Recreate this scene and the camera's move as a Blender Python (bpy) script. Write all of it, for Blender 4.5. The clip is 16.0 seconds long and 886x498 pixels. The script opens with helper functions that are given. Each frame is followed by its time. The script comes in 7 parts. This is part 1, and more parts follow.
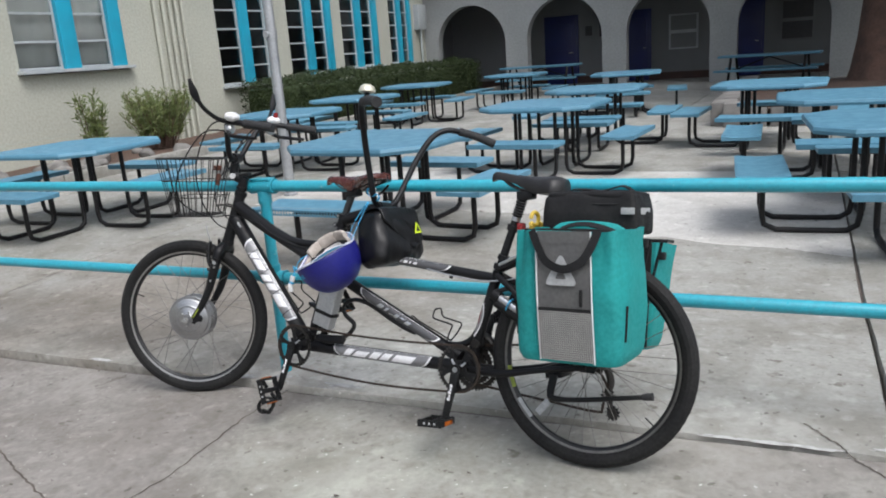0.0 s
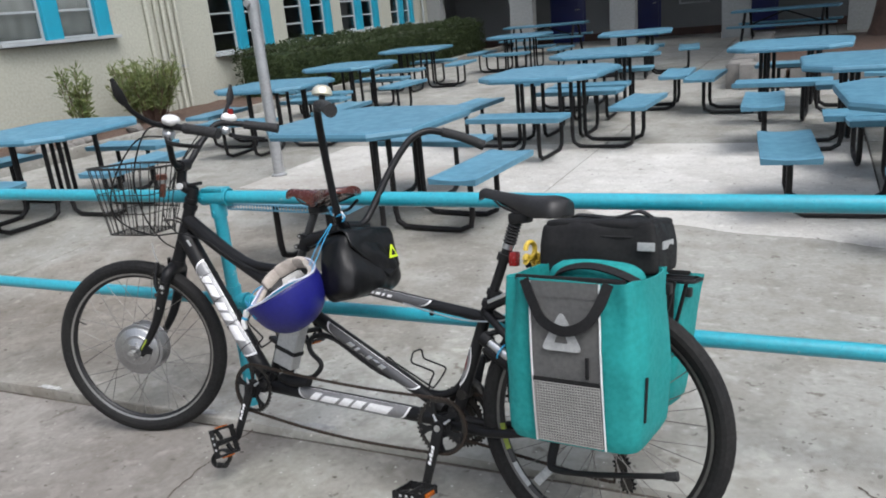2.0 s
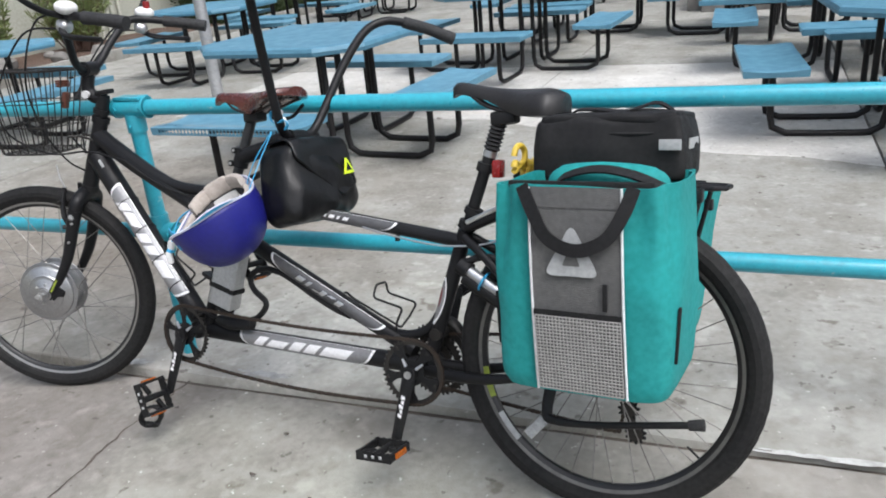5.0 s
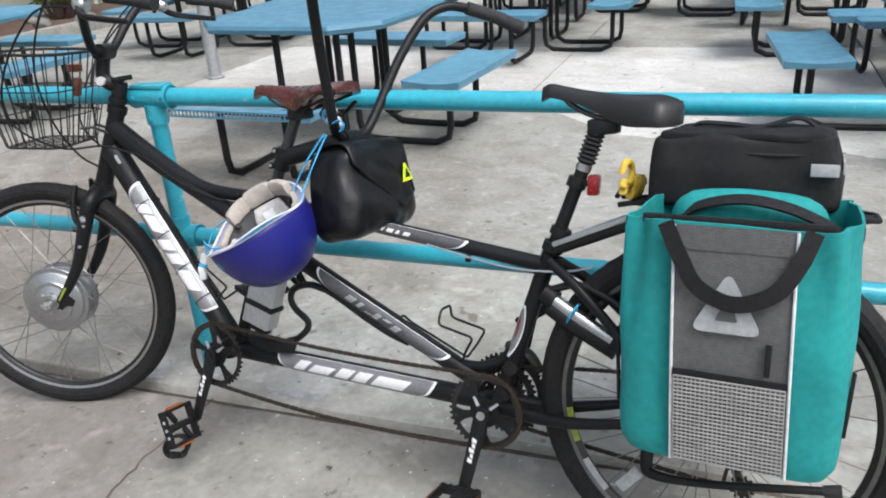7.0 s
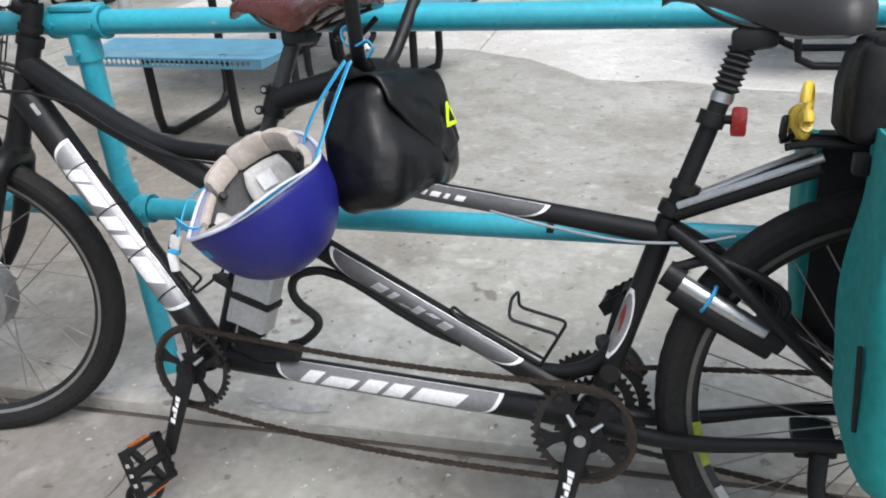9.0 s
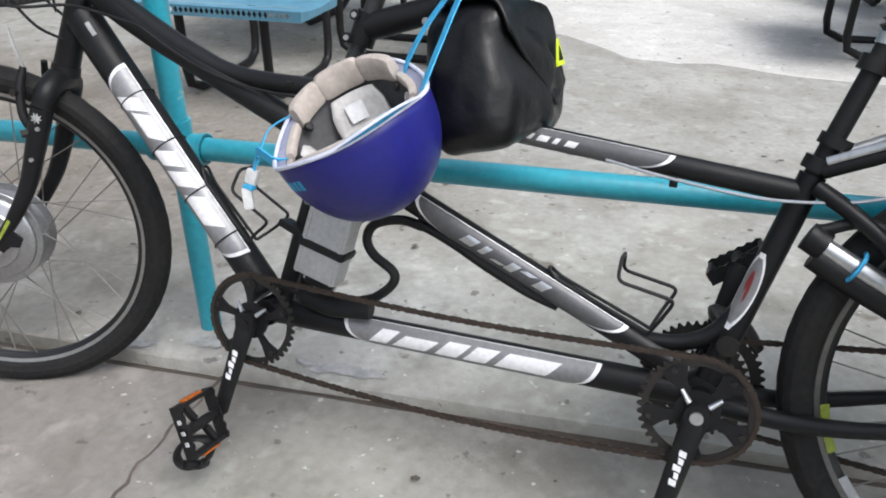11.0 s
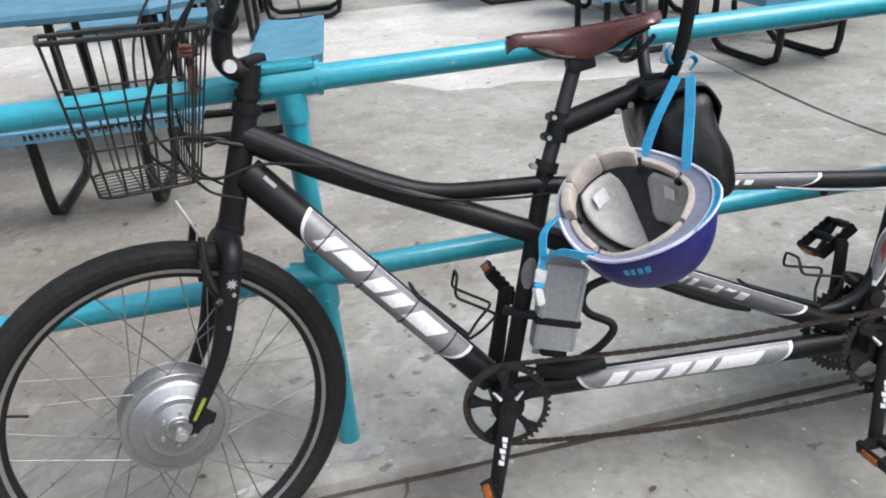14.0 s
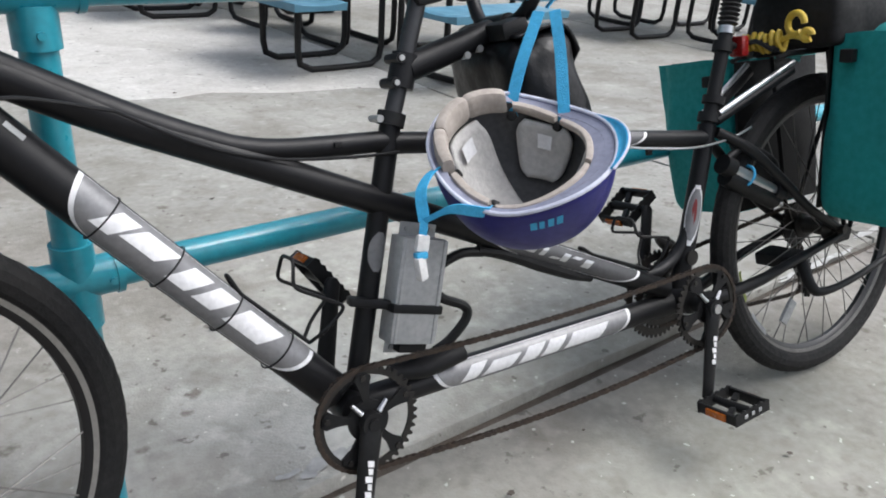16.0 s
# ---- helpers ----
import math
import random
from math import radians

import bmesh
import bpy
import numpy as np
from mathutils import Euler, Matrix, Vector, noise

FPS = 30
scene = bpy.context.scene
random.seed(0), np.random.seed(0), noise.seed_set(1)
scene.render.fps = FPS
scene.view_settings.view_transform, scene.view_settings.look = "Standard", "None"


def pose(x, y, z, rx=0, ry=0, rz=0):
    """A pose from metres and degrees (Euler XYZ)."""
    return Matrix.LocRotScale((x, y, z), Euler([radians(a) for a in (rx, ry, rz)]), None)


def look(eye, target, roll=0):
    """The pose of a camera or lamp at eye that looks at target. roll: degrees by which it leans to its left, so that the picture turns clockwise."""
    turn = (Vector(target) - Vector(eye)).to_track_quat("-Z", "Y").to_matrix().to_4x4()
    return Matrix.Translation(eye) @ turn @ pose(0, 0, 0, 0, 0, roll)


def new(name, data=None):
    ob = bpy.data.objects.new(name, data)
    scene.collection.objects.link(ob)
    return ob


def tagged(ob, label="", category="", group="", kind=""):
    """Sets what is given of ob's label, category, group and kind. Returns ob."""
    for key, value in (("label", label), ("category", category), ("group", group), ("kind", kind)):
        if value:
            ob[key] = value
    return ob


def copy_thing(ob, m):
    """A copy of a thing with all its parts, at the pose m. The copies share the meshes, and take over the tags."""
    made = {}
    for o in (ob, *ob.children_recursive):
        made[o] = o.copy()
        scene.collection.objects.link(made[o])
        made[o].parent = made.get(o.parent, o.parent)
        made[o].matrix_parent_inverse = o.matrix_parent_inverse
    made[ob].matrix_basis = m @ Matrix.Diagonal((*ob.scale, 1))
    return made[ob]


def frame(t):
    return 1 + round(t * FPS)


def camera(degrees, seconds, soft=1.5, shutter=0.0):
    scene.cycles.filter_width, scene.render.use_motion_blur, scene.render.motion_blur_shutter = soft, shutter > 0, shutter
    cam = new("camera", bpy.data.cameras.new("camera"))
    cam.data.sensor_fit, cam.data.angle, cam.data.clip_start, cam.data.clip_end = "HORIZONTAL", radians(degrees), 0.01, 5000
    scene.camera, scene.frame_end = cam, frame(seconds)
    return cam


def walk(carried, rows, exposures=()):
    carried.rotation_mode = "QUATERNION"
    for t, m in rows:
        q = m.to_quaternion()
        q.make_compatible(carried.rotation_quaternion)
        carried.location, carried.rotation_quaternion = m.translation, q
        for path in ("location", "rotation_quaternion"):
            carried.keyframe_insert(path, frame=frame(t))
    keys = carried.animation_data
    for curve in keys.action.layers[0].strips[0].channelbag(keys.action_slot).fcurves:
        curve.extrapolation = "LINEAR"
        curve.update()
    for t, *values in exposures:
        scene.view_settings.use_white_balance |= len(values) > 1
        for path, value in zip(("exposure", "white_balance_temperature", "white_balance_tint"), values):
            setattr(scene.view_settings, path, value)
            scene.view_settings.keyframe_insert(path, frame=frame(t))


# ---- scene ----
cam = camera(60.48, 16.0, 1.9)
PATH = [
    (0, (2.625, -2.159, 1.395), (1.628, -0.501, 0.889), -4.19),
    (0.5, (2.661, -2.114, 1.454), (1.648, -0.474, 0.922), -5.32),
    (1, (2.604, -1.987, 1.467), (1.578, -0.369, 0.893), -6.28),
    (1.5, (2.532, -1.840, 1.496), (1.512, -0.227, 0.899), -6.52),
    (2, (2.455, -1.666, 1.475), (1.447, -0.049, 0.870), -5.45),
    (2.5, (2.389, -1.464, 1.434), (1.338, 0.123, 0.820), -4.26),
    (3, (2.295, -1.388, 1.310), (1.241, 0.189, 0.678), -3.34),
    (3.5, (2.255, -1.336, 1.204), (1.269, 0.275, 0.545), -3.24),
    (3.7, (2.251, -1.325, 1.166), (1.284, 0.292, 0.496), -2.76),
    (5.8, (2.174, -1.419, 1.358), (1.336, 0.208, 0.551), -6.51),
    (6, (2.140, -1.398, 1.353), (1.311, 0.234, 0.547), -6.23),
    (6.5, (2.022, -1.294, 1.349), (1.195, 0.336, 0.538), -5.78),
    (7, (1.928, -1.255, 1.320), (1.096, 0.362, 0.486), -3.94),
    (7.5, (1.781, -1.242, 1.273), (1.009, 0.385, 0.403), -4.58),
    (8, (1.663, -1.172, 1.243), (0.979, 0.474, 0.336), -3.52),
    (8.2, (1.628, -1.094, 1.237), (0.956, 0.545, 0.308), -4.72),
    (10.3, (1.385, -0.938, 1.035), (0.826, 0.727, 0.078), -0.04),
    (10.5, (1.369, -0.942, 1.040), (0.797, 0.716, 0.079), 0.13),
    (11, (1.325, -0.956, 1.053), (0.715, 0.683, 0.082), -0.03),
    (11.5, (1.245, -0.999, 1.122), (0.607, 0.620, 0.137), -1.04),
    (12, (1.142, -1.063, 1.200), (0.506, 0.545, 0.194), -3.02),
    (12.5, (0.978, -1.090, 1.233), (0.365, 0.530, 0.233), -4.67),
    (13, (0.767, -1.134, 1.262), (0.265, 0.529, 0.271), -5.31),
    (13.5, (0.580, -1.203, 1.276), (0.485, 0.550, 0.319), -4.80),
    (14, (0.432, -1.162, 1.251), (0.571, 0.597, 0.310), -4.32),
    (14.5, (0.317, -1.049, 1.225), (0.709, 0.670, 0.281), -2.24),
    (15, (0.188, -0.972, 1.194), (0.871, 0.667, 0.273), -0.91),
    (15.5, (0.173, -0.898, 1.101), (1.070, 0.653, 0.212), 2.56),
    (16, (0.188, -0.860, 1.017), (1.189, 0.654, 0.177), 4.35),
]
walk(cam, [(t, look(eye, target, roll)) for t, eye, target, roll in PATH], exposures=[(0, 0.44, 6150, 10), (3.5, 0.52, 6150, 10), (6, 0.66, 6150, 10), (14.5, 0.62, 6150, 10), (16, 0.49, 6150, 10)])

# ---- light ----
world = bpy.data.worlds.new("overcast_sky")
scene.world = world
world.use_nodes = True
wn, wl = world.node_tree.nodes, world.node_tree.links
sky = wn.new("ShaderNodeTexSky")
sky.sky_type, sky.sun_disc = "NISHITA", False
sky.sun_elevation, sky.sun_rotation = radians(58), radians(120)
sky.air_density, sky.dust_density, sky.ozone_density = 1.0, 6.0, 1.0
grey = wn.new("ShaderNodeHueSaturation")
grey.inputs["Saturation"].default_value = 0.45
wl.new(sky.outputs["Color"], grey.inputs["Color"])
wl.new(grey.outputs["Color"], wn["Background"].inputs["Color"])
wn["Background"].inputs["Strength"].default_value = 0.17

sun_data = bpy.data.lights.new("sun", "SUN")
sun_data.energy, sun_data.angle, sun_data.color = 0.75, radians(30), (1.0, 0.98, 0.95)
sun_lamp = new("sun", sun_data)
sun_lamp.matrix_world = look((0, 0, 20), (-7.5, 4.5, 3.5))


# ---- materials ----
def mat(name, color, rough=0.5, metal=0.0, color2=None, scale=8.0, fine=120.0, bump=0.0, bump_scale=200.0, wear=0.0, wear_color=(0.5, 0.5, 0.5), coat=0.0, vary=0.0, spec=0.5):
    """A procedural surface: base colour drifting between two tones at a broad and a fine scale, optional relief and worn spots."""
    m = bpy.data.materials.new(name)
    m.use_nodes = True
    nodes, links = m.node_tree.nodes, m.node_tree.links
    b = nodes["Principled BSDF"]
    b.inputs["Roughness"].default_value, b.inputs["Metallic"].default_value = rough, metal
    b.inputs["Coat Weight"].default_value = coat
    b.inputs["Specular IOR Level"].default_value = spec
    tc = nodes.new("ShaderNodeTexCoord")

    def noise_of(s, detail=4):
        n = nodes.new("ShaderNodeTexNoise")
        n.inputs["Scale"].default_value, n.inputs["Detail"].default_value = s, detail
        links.new(tc.outputs["Object"], n.inputs["Vector"])
        return n

    def mixed(fac, a, c):
        x = nodes.new("ShaderNodeMix")
        x.data_type = "RGBA"
        links.new(fac, x.inputs["Factor"])
        for socket, v in ((x.inputs["A"], a), (x.inputs["B"], c)):
            if isinstance(v, tuple):
                socket.default_value = (*v[:3], 1)
            else:
                links.new(v, socket)
        return x.outputs["Result"]

    def ramp_of(fac, lo, hi):
        r = nodes.new("ShaderNodeMapRange")
        r.inputs["From Min"].default_value, r.inputs["From Max"].default_value = lo, hi
        links.new(fac, r.inputs["Value"])
        return r.outputs["Result"]

    c2 = color2 or tuple(0.8 * c for c in color)
    broad = noise_of(scale)
    small = noise_of(fine)
    col = mixed(ramp_of(broad.outputs["Fac"], 0.3, 0.7), tuple(color), tuple(c2))
    darker = mixed(ramp_of(small.outputs["Fac"], 0.35, 0.75), (1, 1, 1), (0.82, 0.82, 0.82))
    mul = nodes.new("ShaderNodeMix")
    mul.data_type, mul.blend_type = "RGBA", "MULTIPLY"
    mul.inputs["Factor"].default_value = 1.0
    links.new(col, mul.inputs["A"])
    links.new(darker, mul.inputs["B"])
    col = mul.outputs["Result"]
    if vary:
        info = nodes.new("ShaderNodeObjectInfo")
        hsv = nodes.new("ShaderNodeHueSaturation")
        links.new(col, hsv.inputs["Color"])
        r = nodes.new("ShaderNodeMapRange")
        r.inputs["To Min"].default_value, r.inputs["To Max"].default_value = 1 - vary, 1 + vary
        links.new(info.outputs["Random"], r.inputs["Value"])
        links.new(r.outputs["Result"], hsv.inputs["Value"])
        col = hsv.outputs["Color"]
    if wear:
        w = noise_of(scale * 3.1, 8)
        col = mixed(ramp_of(w.outputs["Fac"], 0.74 - wear, 0.76 - wear * 0.6), col, tuple(wear_color))
    links.new(col, b.inputs["Base Color"])
    rr = ramp_of(small.outputs["Fac"], 0.2, 0.8)
    mr = nodes.new("ShaderNodeMapRange")
    mr.inputs["To Min"].default_value, mr.inputs["To Max"].default_value = rough * 0.85, min(1.0, rough * 1.2)
    links.new(rr, mr.inputs["Value"])
    links.new(mr.outputs["Result"], b.inputs["Roughness"])
    if bump:
        bn = noise_of(bump_scale, 6)
        bp = nodes.new("ShaderNodeBump")
        bp.inputs["Strength"].default_value, bp.inputs["Distance"].default_value = bump, 0.01
        links.new(bn.outputs["Fac"], bp.inputs["Height"])
        links.new(bp.outputs["Normal"], b.inputs["Normal"])
    return m


def concrete(name, light, dark, stain, vary=0.06, washes=()):
    """Trowelled concrete: broad weathering, blotchy stains, dark specks, fine grit, and large ragged washes tinted
    lighter or darker (x, y, radius, colour, strength).
    """
    m = mat(name, light, 0.85, color2=dark, scale=0.9, fine=45, bump=0.25, bump_scale=160, vary=vary)
    nodes, links = m.node_tree.nodes, m.node_tree.links
    b = nodes["Principled BSDF"]
    base = b.inputs["Base Color"].links[0].from_socket
    geo = nodes.new("ShaderNodeNewGeometry")
    last = base
    deep = tuple(0.62 * v for v in stain)
    pale = tuple(1.28 * v for v in light)
    for s, lo, hi, c, f in ((2.3, 0.47, 0.68, stain, 0.62), (0.35, 0.5, 0.7, stain, 0.3), (1.3, 0.55, 0.72, pale, 0.5), (5.5, 0.5, 0.66, stain, 0.42), (8.0, 0.6, 0.74, deep, 0.42), (17.0, 0.54, 0.68, stain, 0.4), (12.0, 0.58, 0.72, pale, 0.5), (9.0, 0.68, 0.73, (0.09, 0.075, 0.06), 0.7), (26.0, 0.66, 0.70, (0.07, 0.06, 0.05), 0.65), (48.0, 0.68, 0.72, (0.55, 0.54, 0.5), 0.5)):
        n = nodes.new("ShaderNodeTexNoise")
        n.inputs["Scale"].default_value, n.inputs["Detail"].default_value = s, 7
        off = nodes.new("ShaderNodeVectorMath")
        off.inputs[1].default_value = (s * 3.3, s * 1.7, 0)
        links.new(geo.outputs["Position"], off.inputs[0])
        links.new(off.outputs["Vector"], n.inputs["Vector"])
        r = nodes.new("ShaderNodeMapRange")
        r.inputs["From Min"].default_value, r.inputs["From Max"].default_value, r.inputs["To Max"].default_value = lo, hi, f
        links.new(n.outputs["Fac"], r.inputs["Value"])
        x = nodes.new("ShaderNodeMix")
        x.data_type = "RGBA"
        links.new(r.outputs["Result"], x.inputs["Factor"])
        links.new(last, x.inputs["A"])
        x.inputs["B"].default_value = (*c, 1)
        last = x.outputs["Result"]
    # each wash multiplies the colour round a fixed spot, lighter or darker
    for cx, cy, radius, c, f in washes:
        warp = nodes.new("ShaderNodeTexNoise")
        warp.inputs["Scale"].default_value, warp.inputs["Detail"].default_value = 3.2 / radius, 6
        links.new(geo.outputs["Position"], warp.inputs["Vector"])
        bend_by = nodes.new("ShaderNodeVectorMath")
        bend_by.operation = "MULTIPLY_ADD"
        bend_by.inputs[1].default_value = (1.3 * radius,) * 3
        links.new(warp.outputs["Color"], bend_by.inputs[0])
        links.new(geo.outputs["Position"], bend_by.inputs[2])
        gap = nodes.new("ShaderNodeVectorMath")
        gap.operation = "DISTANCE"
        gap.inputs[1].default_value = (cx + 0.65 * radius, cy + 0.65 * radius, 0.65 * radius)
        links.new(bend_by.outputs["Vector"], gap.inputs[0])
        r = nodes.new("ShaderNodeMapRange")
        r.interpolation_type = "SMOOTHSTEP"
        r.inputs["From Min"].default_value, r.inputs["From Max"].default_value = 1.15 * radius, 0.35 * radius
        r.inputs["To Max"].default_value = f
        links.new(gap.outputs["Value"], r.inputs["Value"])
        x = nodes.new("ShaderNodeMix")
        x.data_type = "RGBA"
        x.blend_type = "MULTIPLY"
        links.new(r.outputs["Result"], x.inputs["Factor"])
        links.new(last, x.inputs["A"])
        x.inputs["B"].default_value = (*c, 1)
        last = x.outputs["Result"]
    links.new(last, b.inputs["Base Color"])
    return m


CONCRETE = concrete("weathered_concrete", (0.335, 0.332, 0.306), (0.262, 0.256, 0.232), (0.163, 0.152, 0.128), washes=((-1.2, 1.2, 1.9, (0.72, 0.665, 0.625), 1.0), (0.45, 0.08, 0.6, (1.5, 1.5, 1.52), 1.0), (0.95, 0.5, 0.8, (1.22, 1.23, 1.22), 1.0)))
PALE_CONCRETE = concrete("pale_concrete", (0.50, 0.495, 0.468), (0.43, 0.42, 0.395), (0.35, 0.335, 0.305), washes=((-1.8, 3.2, 1.9, (0.78, 0.76, 0.74), 1.0),))
WORN_CONCRETE = concrete("worn_concrete", (0.245, 0.228, 0.208), (0.19, 0.176, 0.158), (0.125, 0.11, 0.094), washes=((1.75, -0.85, 1.3, (1.34, 1.41, 1.38), 1.0), (1.0, -0.2, 0.7, (1.1, 1.13, 1.11), 1.0)))
JOINT = mat("joint_dirt", (0.058, 0.049, 0.041), 0.95, color2=(0.11, 0.09, 0.073), scale=9, fine=30, bump=0.4)
GROUND = mat("bare_ground", (0.16, 0.145, 0.12), 0.95, color2=(0.11, 0.1, 0.08), scale=0.5, bump=0.3)
WHITE_MARK = mat("worn_white_paint", (0.52, 0.52, 0.51), 0.8, color2=(0.33, 0.325, 0.31), scale=26, fine=90)
RAIL = mat("turquoise_gloss_paint", (0.03, 0.345, 0.44), 0.3, color2=(0.035, 0.30, 0.385), scale=5, fine=70, coat=0.3, bump=0.05, bump_scale=60, wear=0.03, wear_color=(0.25, 0.4, 0.42))
TABLE = mat("blue_plastisol", (0.078, 0.205, 0.29), 0.5, color2=(0.09, 0.23, 0.32), scale=2.2, fine=14, bump=0.05, bump_scale=90, vary=0.1)
TUBE_BLACK = mat("black_powder_coat", (0.006, 0.006, 0.007), 0.45, color2=(0.015, 0.014, 0.014), scale=9, spec=0.25)
STUCCO = mat("cream_stucco", (0.44, 0.445, 0.375), 0.9, color2=(0.39, 0.395, 0.335), scale=0.7, fine=24, bump=0.35, bump_scale=70)
# the arcade's shade is put into these two greys, both set darker
STUCCO_GREY = mat("white_stucco", (0.32, 0.33, 0.33), 0.9, color2=(0.265, 0.275, 0.275), scale=0.8, fine=20, bump=0.35, bump_scale=60)
INNER = mat("arcade_grey_shaded", (0.2, 0.205, 0.21), 0.85, color2=(0.16, 0.165, 0.17), scale=0.6, bump=0.2, bump_scale=50)
BAND = mat("brown_base_band", (0.075, 0.04, 0.032), 0.8, color2=(0.05, 0.03, 0.025), scale=3)
BLUE_FRAME = mat("turquoise_window_paint", (0.02, 0.36, 0.52), 0.4, color2=(0.03, 0.31, 0.45), scale=3)
SASH = mat("pale_sash_paint", (0.42, 0.45, 0.46), 0.5, color2=(0.34, 0.37, 0.385), scale=4)
BLUE_DOOR = mat("navy_door_paint", (0.012, 0.02, 0.13), 0.4, color2=(0.015, 0.018, 0.1), scale=2)
# the rooms' dimness is put into a dark wall colour
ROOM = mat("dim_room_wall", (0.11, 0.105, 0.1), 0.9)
SHADE_CLOTH = mat("grey_curtain", (0.5, 0.49, 0.47), 0.9, scale=4)
GALV = mat("galvanised_steel", (0.48, 0.49, 0.50), 0.45, 0.7, color2=(0.38, 0.39, 0.4), scale=6, fine=50)
BARK = mat("red_brown_bark", (0.13, 0.075, 0.055), 0.95, color2=(0.075, 0.046, 0.036), scale=4, fine=18, bump=1.0, bump_scale=12)
LEAF = mat("dark_leaf", (0.035, 0.07, 0.022), 0.55, color2=(0.06, 0.10, 0.03), scale=6, fine=30)
LEAF_DARK = mat("hedge_leaf", (0.024, 0.04, 0.014), 0.6, color2=(0.042, 0.06, 0.02), scale=5, fine=30, spec=0.3)
LEAF_LIGHT = mat("grey_green_leaf", (0.16, 0.19, 0.055), 0.6, color2=(0.10, 0.14, 0.045), scale=6, fine=30)
MULCH = mat("bark_mulch", (0.075, 0.045, 0.032), 0.95, color2=(0.11, 0.07, 0.05), scale=14, fine=60, bump=0.8, bump_scale=50)
ROCK = mat("pale_rock", (0.22, 0.21, 0.195), 0.9, color2=(0.14, 0.135, 0.125), scale=7, bump=0.5, bump_scale=30, vary=0.2)
FRAME_BLACK = mat("satin_black_paint", (0.005, 0.005, 0.006), 0.42, color2=(0.012, 0.012, 0.013), scale=6, fine=80, bump=0.02, bump_scale=300, spec=0.25)
DECAL = mat("silver_grey_decal", (0.20, 0.20, 0.207), 0.4, 0.3, color2=(0.26, 0.26, 0.267), scale=9)
DECAL_DIM = mat("dark_grey_decal", (0.075, 0.075, 0.08), 0.4, 0.3, color2=(0.11, 0.11, 0.115), scale=9)
HUB_ALLOY = mat("cast_hub_alloy", (0.43, 0.435, 0.44), 0.34, 0.9, color2=(0.35, 0.355, 0.36), scale=12, fine=150)
DECAL_WHITE = mat("white_decal", (0.8, 0.8, 0.81), 0.4, color2=(0.72, 0.72, 0.73), scale=12)
DECAL_RED = mat("red_decal", (0.22, 0.025, 0.025), 0.4)
RUBBER = mat("tyre_rubber", (0.007, 0.007, 0.0075), 0.75, color2=(0.013, 0.0125, 0.012), scale=9, fine=90, bump=0.15, bump_scale=220, spec=0.3)
SIDEWALL = mat("tyre_wall", (0.035, 0.033, 0.031), 0.7, color2=(0.06, 0.055, 0.05), scale=12)
ALLOY = mat("brushed_alloy", (0.62, 0.63, 0.64), 0.32, 0.9, color2=(0.5, 0.51, 0.52), scale=9, fine=150)
RIM_BLACK = mat("black_rim", (0.010, 0.010, 0.011), 0.35, 0.2, scale=9)
BRAKE_TRACK = mat("worn_brake_track", (0.36, 0.355, 0.34), 0.35, 0.8, color2=(0.34, 0.335, 0.32), scale=16)
RIM_SIDE = mat("dull_rim_side", (0.15, 0.145, 0.135), 0.4, 0.5, color2=(0.10, 0.097, 0.092), scale=16)
STEEL = mat("bright_steel", (0.5, 0.5, 0.49), 0.4, 0.7, scale=20)
SPOKE = mat("dull_spoke_steel", (0.26, 0.25, 0.235), 0.45, 0.6, color2=(0.16, 0.15, 0.14), scale=20)
CHAIN = mat("rusty_chain", (0.06, 0.042, 0.030), 0.6, 0.5, color2=(0.035, 0.028, 0.024), scale=60, fine=200)
DARK_STEEL = mat("dark_steel", (0.022, 0.021, 0.02), 0.42, 0.5, color2=(0.04, 0.036, 0.032), scale=14)
PLASTIC = mat("black_plastic", (0.006, 0.006, 0.007), 0.5, color2=(0.014, 0.014, 0.014), scale=14, spec=0.25)
POST_GREY = mat("worn_seat_post", (0.035, 0.036, 0.038), 0.4, 0.4, color2=(0.05, 0.05, 0.052), scale=14)
GRIP = mat("black_grip_rubber", (0.017, 0.017, 0.018), 0.7, scale=30, bump=0.4, bump_scale=250)
LEATHER = mat("oxblood_leather", (0.085, 0.018, 0.012), 0.26, color2=(0.05, 0.011, 0.008), scale=11, fine=70, coat=0.3, bump=0.06, bump_scale=120)
SADDLE_BLACK = mat("black_saddle_cover", (0.012, 0.012, 0.013), 0.45, color2=(0.018, 0.017, 0.017), scale=12, bump=0.06, bump_scale=260, spec=0.4)
CANVAS = mat("teal_canvas", (0.006, 0.255, 0.25), 0.75, color2=(0.008, 0.215, 0.21), scale=6, fine=70, bump=0.2, bump_scale=600)
CANVAS_GREY = mat("grey_nylon", (0.078, 0.078, 0.078), 0.7, color2=(0.10, 0.099, 0.096), scale=7, fine=90, bump=0.3, bump_scale=420)
PIPING = mat("reflective_piping", (0.66, 0.68, 0.68), 0.4, scale=30)
MARK_GREY = mat("pale_grey_print", (0.36, 0.37, 0.37), 0.6, scale=30)
MESHCORD = mat("pale_mesh_cord", (0.34, 0.335, 0.32), 0.7, scale=30)
NYLON_BLACK = mat("black_nylon", (0.006, 0.006, 0.007), 0.7, color2=(0.010, 0.010, 0.010), scale=9, fine=90, bump=0.08, bump_scale=700, spec=0.3)
BAG_VINYL = mat("black_vinyl", (0.004, 0.004, 0.005), 0.36, color2=(0.006, 0.006, 0.006), scale=7, bump=0.35, bump_scale=24, spec=0.3)
